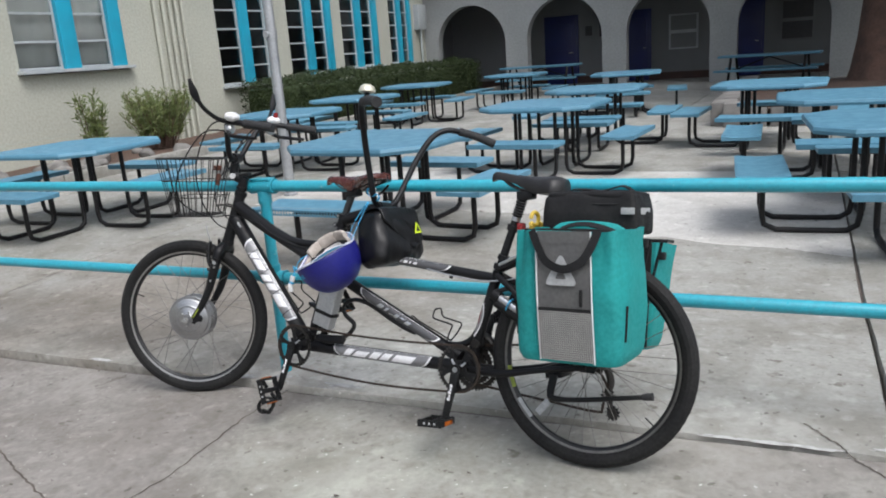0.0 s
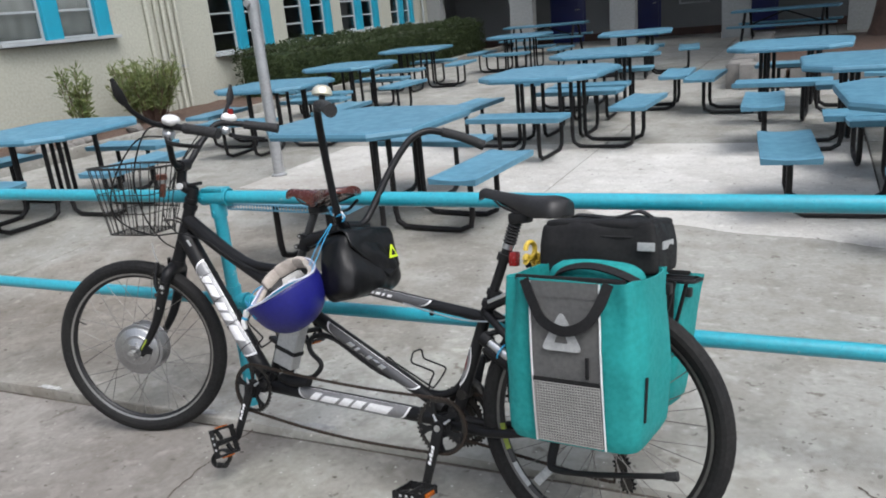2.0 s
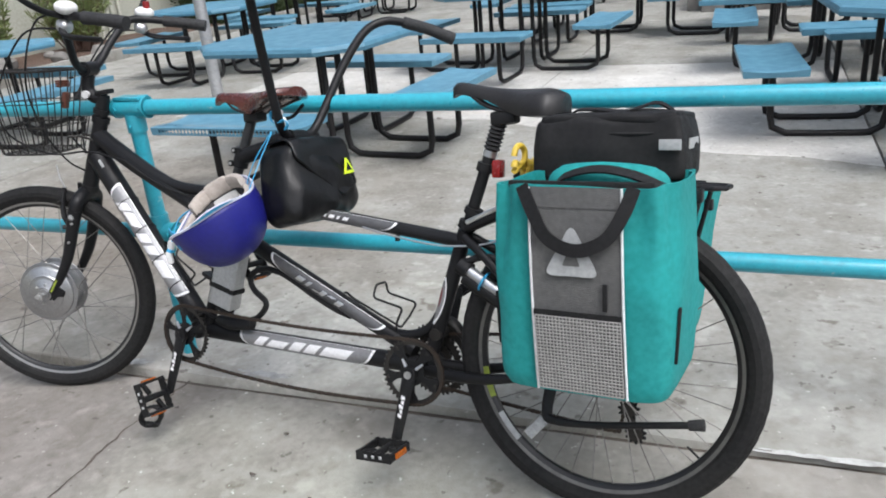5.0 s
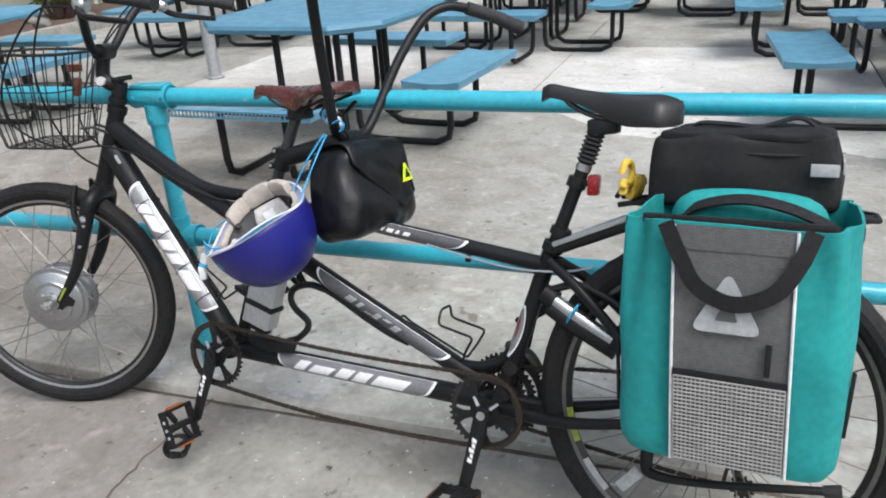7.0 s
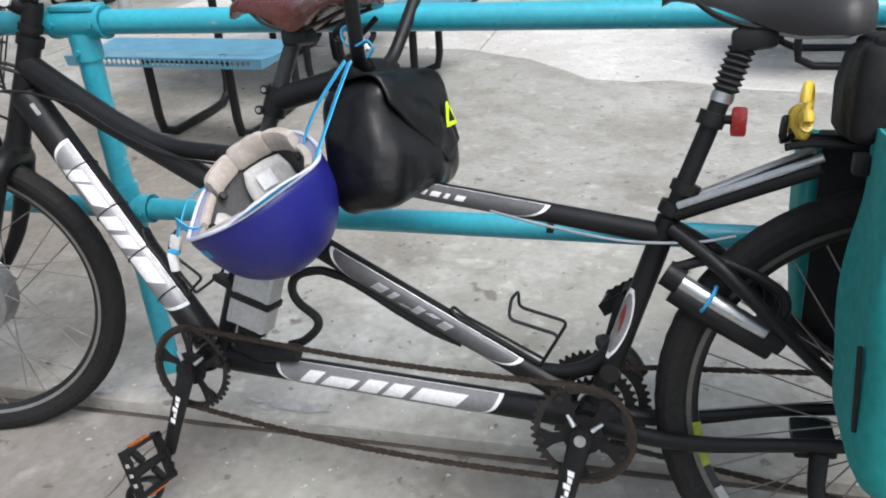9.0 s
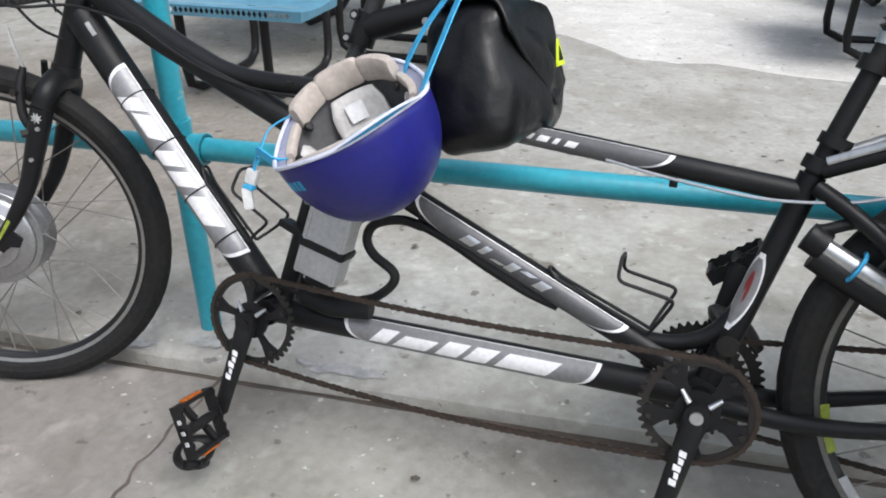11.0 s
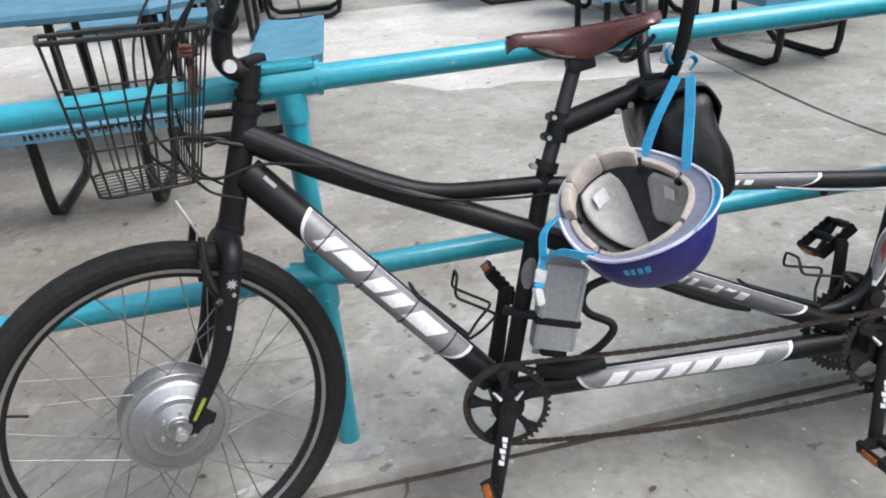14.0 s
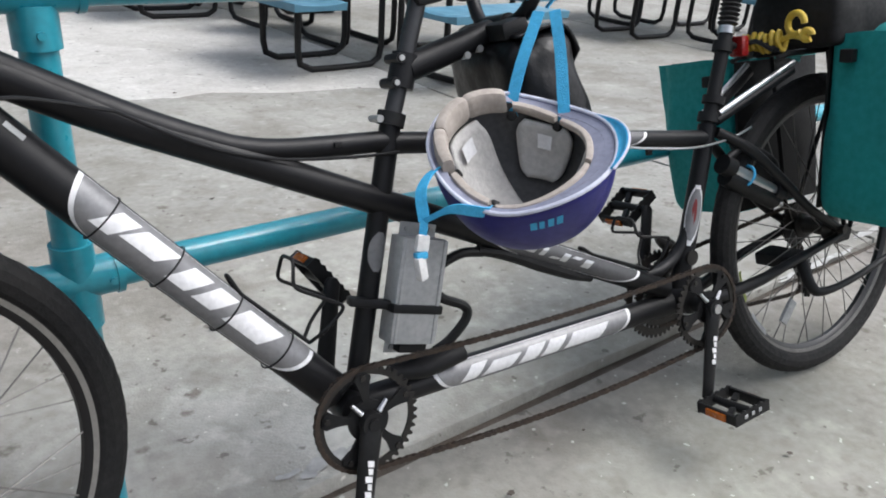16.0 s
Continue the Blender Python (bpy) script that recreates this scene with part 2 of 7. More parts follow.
HELMET = mat("indigo_helmet_shell", (0.011, 0.012, 0.17), 0.42, color2=(0.009, 0.01, 0.135), scale=7, fine=90, coat=0.08, wear=0.015, wear_color=(0.2, 0.2, 0.45), spec=0.4)
PAD = mat("beige_helmet_padding", (0.45, 0.40, 0.355), 0.9, color2=(0.37, 0.325, 0.285), scale=20, bump=0.1, bump_scale=180)
FOAM = mat("grey_helmet_foam", (0.5, 0.49, 0.47), 0.85, color2=(0.4, 0.39, 0.375), scale=16, bump=0.2, bump_scale=120)
FOAM_DARK = mat("dark_helmet_foam", (0.075, 0.075, 0.078), 0.8, scale=16)
BRIM = mat("grey_lavender_brim", (0.24, 0.25, 0.33), 0.5, color2=(0.2, 0.21, 0.28), scale=14)
EDGE = mat("lavender_edge_trim", (0.62, 0.64, 0.76), 0.5, scale=16)
STRAP_BLUE = mat("sky_blue_webbing", (0.055, 0.42, 0.72), 0.6, color2=(0.045, 0.36, 0.64), scale=20, bump=0.3, bump_scale=400)
WHITE_PLASTIC = mat("white_plastic", (0.75, 0.75, 0.74), 0.4, scale=20)
AMBER = mat("amber_reflector", (0.40, 0.11, 0.012), 0.25, color2=(0.3, 0.075, 0.01), scale=80)
RED_LENS = mat("red_lens", (0.24, 0.010, 0.009), 0.25, color2=(0.17, 0.008, 0.008), scale=80)
YELLOW = mat("yellow_plastic", (0.66, 0.47, 0.05), 0.4, color2=(0.52, 0.36, 0.04), scale=20)
HIVIS = mat("hivis_yellow_patch", (0.62, 0.80, 0.02), 0.5, scale=30)
LIME = mat("lime_label", (0.27, 0.34, 0.03), 0.5, color2=(0.2, 0.25, 0.03), scale=60)
BRASS = mat("pale_brass", (0.66, 0.60, 0.42), 0.35, 0.6, color2=(0.72, 0.70, 0.62), scale=12)
BOX_GREY = mat("grey_cast_case", (0.50, 0.505, 0.50), 0.45, 0.25, color2=(0.43, 0.435, 0.43), scale=9, fine=120)
TAN_LEATHER = mat("tan_leather", (0.15, 0.05, 0.028), 0.55, color2=(0.1, 0.034, 0.02), scale=20)
CLEAR = mat("clear_reflector", (0.42, 0.43, 0.43), 0.2, scale=60)

GLASS = bpy.data.materials.new("window_glass")
GLASS.use_nodes = True
gb = GLASS.node_tree.nodes["Principled BSDF"]
gb.inputs["Base Color"].default_value = (0.75, 0.8, 0.8, 1)
gb.inputs["Transmission Weight"].default_value, gb.inputs["Roughness"].default_value, gb.inputs["IOR"].default_value = 1.0, 0.02, 1.45


# ---- mesh tools ----
def part(name, bm, material, parent=None, label="", smooth=True):
    """Links a bmesh as one mesh object, under a thing or a part when one is given."""
    me = bpy.data.meshes.new(name)
    bmesh.ops.recalc_face_normals(bm, faces=bm.faces)
    if smooth:
        for face in bm.faces:
            face.smooth = True
        for e in bm.edges:
            if len(e.link_faces) == 2 and e.calc_face_angle(0) > 0.6:
                e.smooth = False
    bm.to_mesh(me)
    bm.free()
    me.materials.append(material)
    ob = new(name, me)
    if parent:
        ob.parent = parent
    if label:
        ob["label"] = label
    return ob


def empty(name, m=None):
    ob = new(name)
    ob.empty_display_size = 0.1
    if m:
        ob.matrix_world = m
    return ob


def spline(points, steps=6):
    """A smooth line through the points."""
    p = [Vector(q) for q in points]
    p = [2 * p[0] - p[1], *p, 2 * p[-1] - p[-2]]
    out = []
    for i in range(1, len(p) - 2):
        for k in range(steps):
            t = k / steps
            out.append(0.5 * (2 * p[i] + (p[i + 1] - p[i - 1]) * t + (2 * p[i - 1] - 5 * p[i] + 4 * p[i + 1] - p[i + 2]) * t * t + (3 * p[i] - p[i - 1] - 3 * p[i + 1] + p[i + 2]) * t ** 3))
    return out + [p[-2]]


def tube(bm, points, radius, sides=12, smooth_line=0, flat=1.0, closed=False, up=None):
    """A round (or flattened) bar swept along the points; radius may be one number or one for each end and between."""
    pts = spline(points, smooth_line) if smooth_line else [Vector(q) for q in points]
    n = len(pts)
    rs = [radius] * n if isinstance(radius, (int, float)) else [float(np.interp(i / (n - 1), np.linspace(0, 1, len(radius)), radius)) for i in range(n)]
    ref = Vector(up) if up else None
    rings, normal = [], None
    for i, p in enumerate(pts):
        a = pts[(i - 1) % n] if closed else pts[max(i - 1, 0)]
        c = pts[(i + 1) % n] if closed else pts[min(i + 1, n - 1)]
        d = (c - a).normalized()
        if ref:
            normal = (ref - d * ref.dot(d)).normalized()
        elif normal is None:
            normal = d.orthogonal().normalized()
        else:
            normal = (normal - d * normal.dot(d)).normalized()
        side = d.cross(normal)
        rings.append([bm.verts.new(p + rs[i] * (math.cos(t) * normal + flat * math.sin(t) * side)) for t in (2 * math.pi * k / sides for k in range(sides))])
    for i in range(n if closed else n - 1):
        r0, r1 = rings[i], rings[(i + 1) % n]
        for k in range(sides):
            bm.faces.new((r0[k], r0[(k + 1) % sides], r1[(k + 1) % sides], r1[k]))
    if not closed:
        bm.faces.new(rings[0][::-1])
        bm.faces.new(rings[-1])
    return bm


def tubes(*lines, **kw):
    bm = bmesh.new()
    for points, radius in lines:
        tube(bm, points, radius, **kw)
    return bm


def box(bm, size, m=None, bevel=0.0, segments=2):
    """A box of that size about the origin of m, with rounded edges."""
    made = bmesh.ops.create_cube(bm, size=1.0)["verts"]
    bmesh.ops.scale(bm, vec=size, verts=made)
    if bevel:
        es = list({e for v in made for e in v.link_edges})
        res = bmesh.ops.bevel(bm, geom=es, offset=bevel, segments=segments, profile=0.6, affect="EDGES")
        made = list({v for f in res["faces"] for v in f.verts} | {v for v in made if v.is_valid})
    if m:
        bmesh.ops.transform(bm, matrix=m, verts=made)
    return bm


def boxed(size, m=None, bevel=0.0, segments=2):
    return box(bmesh.new(), size, m, bevel, segments)


def lathe(bm, profile, sides=48, m=None, closed=True):
    """Turns a profile of (radius, along) about the y axis; a closed profile makes a ring."""
    rings = []
    for k in range(sides):
        t = 2 * math.pi * k / sides
        rings.append([bm.verts.new(Vector((r * math.cos(t), a, r * math.sin(t)))) for r, a in profile])
    n = len(profile)
    for k in range(sides):
        r0, r1 = rings[k], rings[(k + 1) % sides]
        for i in range(n if closed else n - 1):
            j = (i + 1) % n
            bm.faces.new((r0[i], r0[j], r1[j], r1[i]))
    if not closed:
        bmesh.ops.remove_doubles(bm, verts=bm.verts, dist=1e-6)
    if m:
        bmesh.ops.transform(bm, matrix=m, verts=[v for r in rings for v in r if v.is_valid])
    return bm


def plate(bm, outline, thick, m=None, bevel=0.0):
    """A flat plate: outline of (x, z) points, extruded along y by thick about its middle."""
    front = [bm.verts.new((x, -thick / 2, z)) for x, z in outline]
    back = [bm.verts.new((x, thick / 2, z)) for x, z in outline]
    bm.faces.new(front)
    bm.faces.new(back[::-1])
    n = len(outline)
    for i in range(n):
        bm.faces.new((front[i], back[i], back[(i + 1) % n], front[(i + 1) % n]))
    if bevel:
        es = list({e for v in front for e in v.link_edges if e.other_vert(v) in front})
        bmesh.ops.bevel(bm, geom=es, offset=bevel, segments=2, affect="EDGES")
    if m:
        bmesh.ops.transform(bm, matrix=m, verts=[v for v in front + back if v.is_valid] if not bevel else bm.verts)
    return bm


def moved(bm, m):
    bmesh.ops.transform(bm, matrix=m, verts=bm.verts)
    return bm


def sack(size, m=None, bulge=0.012, cuts=10, seed=1, rounding=0.03, taper=0.0, crease=0.004):
    """A soft cloth bag: a finely cut box, rounded, bulged and creased."""
    bm = bmesh.new()
    bmesh.ops.create_cube(bm, size=1.0)
    bmesh.ops.subdivide_edges(bm, edges=bm.edges, cuts=cuts, use_grid_fill=True)
    h = Vector(size) / 2
    for v in bm.verts:
        p = Vector((v.co.x * size[0], v.co.y * size[1], v.co.z * size[2]))
        inner = Vector([max(-a + rounding, min(a - rounding, c)) for a, c in zip(h, p)])
        d = p - inner
        if d.length > 1e-9:
            p = inner + d.normalized() * rounding
        q = Vector([c / a for a, c in zip(h, p)])
        p += Vector((q.x * (1 - q.y ** 2) * (1 - q.z ** 2), q.y * (1 - q.x ** 2) * (1 - q.z ** 2), q.z * (1 - q.x ** 2) * (1 - q.y ** 2))) * bulge
        s = 1 - taper * (1 - q.z) / 2
        p.x, p.y = p.x * s, p.y * s
        w = noise.noise_vector(Vector((p.x * 9 + seed * 7, p.y * 9, p.z * 6)))
        f = noise.noise_vector(Vector((p.x * 26 + seed, p.y * 26, p.z * 15)))
        v.co = p + crease * (w + 0.45 * f)
    if m:
        moved(bm, m)
    return bm


# the yard is turned a little against the bicycle
SITE = pose(0.29, 0.306, 0, 0, 0, 5.1)


def site(x, y, z=0.0, rz=0.0):
    return SITE @ pose(x, y, z, 0, 0, rz)


def dip(x, y):
    """Fall of the walk along the railing, in the yard's own directions; it levels out towards the tables."""
    x = max(-5.0, min(4.5, x))
    if y < -0.2:
        return -0.006 + 0.030 * x
    k = max(0.0, min(1.0, (1.7 - y) / 1.3))
    k = k * k * (3 - 2 * k)
    return k * (0.0165 + 0.0222 * x)


# ---- ground ----
def build_ground():
    bm = bmesh.new()
    bmesh.ops.create_grid(bm, x_segments=40, y_segments=40, size=300)
    for v in bm.verts:
        v.co.z = -0.25
    tagged(part("ground", bm, GROUND), "bare brown earth under and around the paved yard", "ground", kind="structure")
    bed = bmesh.new()
    nx, ny = 90, 90
    g = [[bed.verts.new((-30 + 60 * i / nx, -20 + 50 * j / ny, min(dip(-30 + 60 * i / nx, -20 + 50 * j / ny + d) for d in (-0.6, 0, 0.6)) - 0.014)) for j in range(ny + 1)] for i in range(nx + 1)]
    for i in range(nx):
        for j in range(ny):
            bed.faces.new((g[i][j], g[i + 1][j], g[i + 1][j + 1], g[i][j + 1]))
    bmesh.ops.transform(bed, matrix=SITE, verts=bed.verts)
    pav = tagged(part("pavement", bed, JOINT), "school yard paving with dirt-filled joints", "pavement", kind="structure")
    rng = random.Random(4)
    xs = [-22, -15.6, -12.4, -9.2, -6.1, -2.95, 0.09, 2.42, 5.5, 8.6, 11.7, 15]
    ys = [-18, -12, -9, -6.2, -3.2, -0.2, 5.45, 8.5, 11.5, 14.5, 17.5, 20, 24, 30]
    g = 0.006
    for i in range(len(xs) - 1):
        for j in range(len(ys) - 1):
            beyond = -3.3 < ys[j] < 5
            if beyond and xs[i] == 0.09:
                continue
            right = 2.42 if beyond and xs[i] == -2.95 else xs[i + 1]
            x0, x1, y0, y1 = xs[i] + g, right - g, ys[j] + (0.010 if ys[j] == -0.2 else g), ys[j + 1] - (0.010 if ys[j + 1] == -0.2 else g)
            slab = bmesh.new()
            # slightly uneven arrises, the top following the fall of the ground
            near = -4 < ys[j] < 5 and -7 < xs[i] < 8
            n = 36 if near else 4
            inset = 0.006
            us = [x0 + (x1 - x0) * k / n for k in range(n + 1)]
            vs = [y0 + (y1 - y0) * k / n for k in range(n + 1)]
            top = []
            for a, u in enumerate(us):
                col = []
                for b, v in enumerate(vs):
                    x = u + (inset if a == 0 else -inset if a == n else 0) + (rng.uniform(-0.003, 0.003) if a in (0, n) and near else 0)
                    y = v + (inset if b == 0 else -inset if b == n else 0) + (rng.uniform(-0.003, 0.003) if b in (0, n) and near else 0)
                    col.append(slab.verts.new((x, y, dip(x, y))))
                top.append(col)
            for a in range(n):
                for b in range(n):
                    slab.faces.new((top[a][b], top[a + 1][b], top[a + 1][b + 1], top[a][b + 1]))
            ring = [(a, 0) for a in range(n)] + [(n, b) for b in range(n)] + [(a, n) for a in range(n, 0, -1)] + [(0, b) for b in range(n, 0, -1)]
            edge = [top[a][b] for a, b in ring]
            rim = [slab.verts.new((us[a] * 0.5 + v.co.x * 0.5, vs[b] * 0.5 + v.co.y * 0.5, v.co.z - 0.005)) for (a, b), v in zip(ring, edge)]
            low = [slab.verts.new((v.co.x, v.co.y, v.co.z - 0.06)) for v in rim]
            for p, q in ((low, rim), (rim, edge)):
                for k in range(len(ring)):
                    slab.faces.new((p[k], p[(k + 1) % len(ring)], q[(k + 1) % len(ring)], q[k]))
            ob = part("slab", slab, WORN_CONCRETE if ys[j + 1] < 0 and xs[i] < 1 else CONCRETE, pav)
            ob.matrix_world = SITE
    # newer, paler concrete with a ragged near edge
    for x0, x1, seed in ((-2.944, 0.084, 3.0), (0.096, 2.414, 8.0)):
        bm = bmesh.new()
        near = []
        steps = 60
        for k in range(steps + 1):
            x = x0 + (x1 - x0) * k / steps
            y = float(np.interp(x, (-1.0, 0.0, 0.45, 0.62, 0.8, 1.06, 1.24, 1.5, 1.75, 2.05, 2.41), (3.4, 3.35, 3.1, 2.93, 2.72, 2.68, 2.72, 2.62, 2.58, 2.53, 2.4))) + 0.02 * noise.noise(Vector((x * 2.1, seed, 0))) + 0.02 * noise.noise(Vector((x * 9, seed, 4)))
            near.append(bm.verts.new((x, y, 0.004)))
        far = [bm.verts.new((v.co.x, 5.43, 0.004)) for v in near]
        for k in range(steps):
            bm.faces.new((near[k], near[k + 1], far[k + 1], far[k]))
        low = [bm.verts.new((v.co.x, v.co.y - 0.006, 0.0)) for v in near]
        for k in range(steps):
            bm.faces.new((low[k], low[k + 1], near[k + 1], near[k]))
        ob = tagged(part("pavement_patch", bm, PALE_CONCRETE, smooth=False), "paler, newer concrete topping with a ragged edge", "pavement", kind="structure")
        ob.matrix_world = SITE
    # worn white paint dabs beside the joint
    rng = random.Random(11)
    for x, y, sx, sy in ((-0.18, -0.165, 0.09, 0.03), (0.36, -0.145, 0.10, 0.028), (0.02, -0.12, 0.05, 0.03), (2.05, -0.19, 0.22, 0.018), (-1.08, -0.17, 0.07, 0.022), (2.5, -0.15, 0.15, 0.02)):
        bm = bmesh.new()
        for k in range(-14, 15):
            u = k / 14.5
            cx, cy = x + sx * u + rng.uniform(-0.01, 0.01), y + rng.uniform(-0.4, 0.4) * sy
            ra, rb = 0.26 * sx * rng.uniform(0.5, 1) * (1 - 0.6 * abs(u)), sy * rng.uniform(0.25, 0.6) * math.sqrt(1 - u * u)
            z = dip(cx, cy) + 0.003 + 0.00005 * (k + 15)
            bm.faces.new([bm.verts.new((cx + ra * math.cos(t), cy + rb * math.sin(t + 0.3), z)) for t in np.linspace(0, 2 * math.pi, 15)[:-1]])
        ob = tagged(part("paint_mark", bm, WHITE_MARK, smooth=False), "worn dab of white paint on the concrete", "paint mark", group="paint marks on the paving", kind="structure")
        ob.matrix_world = SITE
    # hairline cracks
    rng = random.Random(5)
    for pts in ([(0.1, -0.2), (0.085, -0.5), (0.11, -0.9), (0.07, -1.4), (0.12, -2.0), (0.06, -3.2)], [(-0.75, -0.97), (-0.42, -1.1), (-0.1, -1.22), (0.08, -1.3)], [(2.15, -0.02), (2.24, -0.13), (2.33, -0.26), (2.45, -0.36), (2.7, -0.47)]):
        bm = bmesh.new()
        line = spline([(x, y, 0) for x, y in pts], 14)
        prev = None
        for k, p in enumerate(line):
            d = (line[min(k + 1, len(line) - 1)] - line[max(k - 1, 0)]).normalized()
            side = Vector((-d.y, d.x, 0))
            j = side * rng.uniform(-0.006, 0.006)
            w = rng.uniform(0.002, 0.0045)
            lift = Vector((0, 0, dip(p.x, p.y) + 0.002))
            a, c = bm.verts.new(p + j + side * w + lift), bm.verts.new(p + j - side * w + lift)
            if prev:
                bm.faces.new((prev[0], a, c, prev[1]))
            prev = (a, c)
        ob = tagged(part("crack", bm, JOINT, smooth=False), "dirt-filled crack in the concrete", "crack", kind="structure")
        ob.matrix_world = SITE
    # scattered leaves and grit
    bm = bmesh.new()
    rng = random.Random(9)
    for _ in range(260):
        x, y, r = rng.uniform(-4, 4.5), rng.uniform(-1.5, 7), rng.uniform(0.004, 0.016)
        a0 = rng.uniform(0, 6.3)
        ring = [bm.verts.new((x + r * math.cos(a0 + t) * (1 if k % 2 else 0.6), y + r * 0.6 * math.sin(a0 + t), dip(x - 0.29, y - 0.306) + 0.006 + rng.uniform(0, 0.004))) for k, t in enumerate(np.linspace(0, 2 * math.pi, 7)[:-1])]
        bm.faces.new(ring)
    tagged(part("litter", bm, JOINT, smooth=False), "dry leaf scraps and grit on the concrete", "leaf litter", kind="stuff")


build_ground()


# ---- railing ----
def build_railing():
    rail = tagged(empty("pipe_railing", pose(0.287, 0.253, 0.02, -1.0, -0.45, 6.2)), "turquoise-painted two-bar steel pipe railing on posts", "railing")
    for name, z in (("top_rail", 0.857), ("lower_rail", 0.445)):
        part(name, tubes(([(-4.6, 0, z), (-2.2, 0, z), (0, 0, z), (2.3, 0, z), (4.9, 0, z)], 0.0245), sides=20), RAIL, rail)
    post = part("post", tubes(([(0, 0, -0.05), (0, 0, 0.857)], 0.0245), sides=20), RAIL, rail)
    for z in (0.857, 0.445):
        bm = bmesh.new()
        tube(bm, [(-0.062, 0, z), (0.062, 0, z)], 0.031, sides=20)
        tube(bm, [(0, 0, z - 0.075), (0, 0, z - 0.02 if z > 0.8 else z + 0.06)], 0.0305, sides=20)
        if z > 0.8:
            box(bm, (0.1, 0.05, 0.012), pose(0, 0, z + 0.03), 0.004)
        part("pipe_fitting", bm, RAIL, post)
        for x in (-0.062, 0.052):
            part("fitting_collar", tubes(([(x, 0, z), (x + 0.01, 0, z)], 0.0335), sides=20), RAIL, post)
        for dx, dz in ((-0.045, 0.0), (0.045, 0.0), (0, -0.055)):
            part("set_screw", tubes(([(dx, -0.025, z + dz), (dx, -0.036, z + dz)], 0.006), sides=8), RAIL, post)


build_railing()


# ---- picnic tables ----
def picnic_table(sides=(0, 1, 2, 3)):
    t = tagged(empty("picnic_table"), "blue octagonal canteen table with attached bench seats on black legs", "picnic table", group="canteen tables in the yard")
    r, c = 0.615, 0.40
    octo = [(r, -c), (r, c), (c, r), (-c, r), (-r, c), (-r, -c), (-c, -r), (c, -r)]
    bm = bmesh.new()
    levels = ((0.705, 0.94), (0.705, 1.0), (0.728, 1.012), (0.75, 1.0), (0.757, 0.97))
    rings = [[bm.verts.new((x * s, y * s, z)) for x, y in octo] for z, s in levels]
    for a, b in zip(rings, rings[1:]):
        for k in range(8):
            bm.faces.new((a[k], a[(k + 1) % 8], b[(k + 1) % 8], b[k]))
    bm.faces.new(rings[-1])
    bm.faces.new(rings[0][::-1])
    part("tabletop", bm, TABLE, t, "blue plastic-coated perforated top", smooth=False)
    for k in sides:
        turn = pose(0, 0, 0, 0, 0, 90 * k)
        if len(sides) == 3 and k == 0:
            turn = pose(0.115, -0.155, 0, 0, 0, 3) @ turn
        # dished bench seat with a lip folded down; the open-sided table has one perforated along its edge
        bm = bmesh.new()
        L, W, nx, ny = 0.465, 0.172, 40, 14

        def top_at(u, v):
            edge = max(0.0, (max(abs(u), abs(v)) - 0.94) / 0.06)
            return Vector((L * u, -0.905 + W * v, 0.454 - 0.020 * (1 - v * v) * (1 - 0.3 * u ** 4) - 0.010 * edge * edge))

        grid = [[bm.verts.new(top_at(2 * i / nx - 1, 2 * j / ny - 1)) for j in range(ny + 1)] for i in range(nx + 1)]
        for i in range(nx):
            for j in range(ny):
                ring = (grid[i][j], grid[i + 1][j], grid[i + 1][j + 1], grid[i][j + 1])
                if len(sides) == 3 and k == 0 and 2 <= i < nx - 2 and j in (1, 2, 3):
                    u, v = 2 * (i + 0.5) / nx - 1, 2 * (j + 0.5) / ny - 1
                    tips = [bm.verts.new(top_at(u + du * 0.84 / nx, v + dv * 0.84 / ny)) for du, dv in ((0, -1), (1, 0), (0, 1), (-1, 0))]
                    for k2 in range(4):
                        bm.faces.new((ring[k2], ring[(k2 + 1) % 4], tips[k2]))
                        bm.faces.new((tips[k2 - 1], ring[k2], tips[k2]))
                else:
                    bm.faces.new(ring)
        loop = [(i, 0) for i in range(nx)] + [(nx, j) for j in range(ny)] + [(i, ny) for i in range(nx, 0, -1)] + [(0, j) for j in range(ny, 0, -1)]
        rim = [grid[a][b] for a, b in loop]
        low = [bm.verts.new((v.co.x * 0.992, -0.905 + (v.co.y + 0.905) * 0.98, 0.402)) for v in rim]
        turned = [bm.verts.new((v.co.x * 0.955, -0.905 + (v.co.y + 0.905) * 0.9, 0.398)) for v in rim]
        for p, q in ((rim, low), (low, turned)):
            for k2 in range(len(rim)):
                ring = (p[k2], q[k2], q[(k2 + 1) % len(rim)], p[(k2 + 1) % len(rim)])
                if len(sides) == 3 and k == 0 and p is rim and 2 <= k2 < nx - 2:
                    mid = sum((v.co for v in ring), Vector()) / 4
                    tips = [bm.verts.new(mid + Vector((dx, 0, dz))) for dx, dz in ((-0.009, 0.002), (0, -0.013), (0.009, 0.002), (0, 0.015))]
                    for k3 in range(4):
                        bm.faces.new((ring[k3], ring[(k3 + 1) % 4], tips[k3]))
                        bm.faces.new((tips[k3 - 1], ring[k3], tips[k3]))
                else:
                    bm.faces.new(ring)
        moved(bm, turn)
        part("bench_seat", bm, TABLE, t)
        for x in (-0.2, 0.2):
            line = [(x, -0.895, 0.40), (x, -0.895, 0.13), (x, -0.88, 0.06), (x, -0.80, 0.024), (x, -0.6, 0.02), (x, -0.45, 0.02), (x, -0.36, 0.024), (x, -0.30, 0.06), (x, -0.285, 0.13), (x, -0.285, 0.705)]
            part("leg", moved(tubes((line, 0.0205), sides=12), turn), TUBE_BLACK, t)
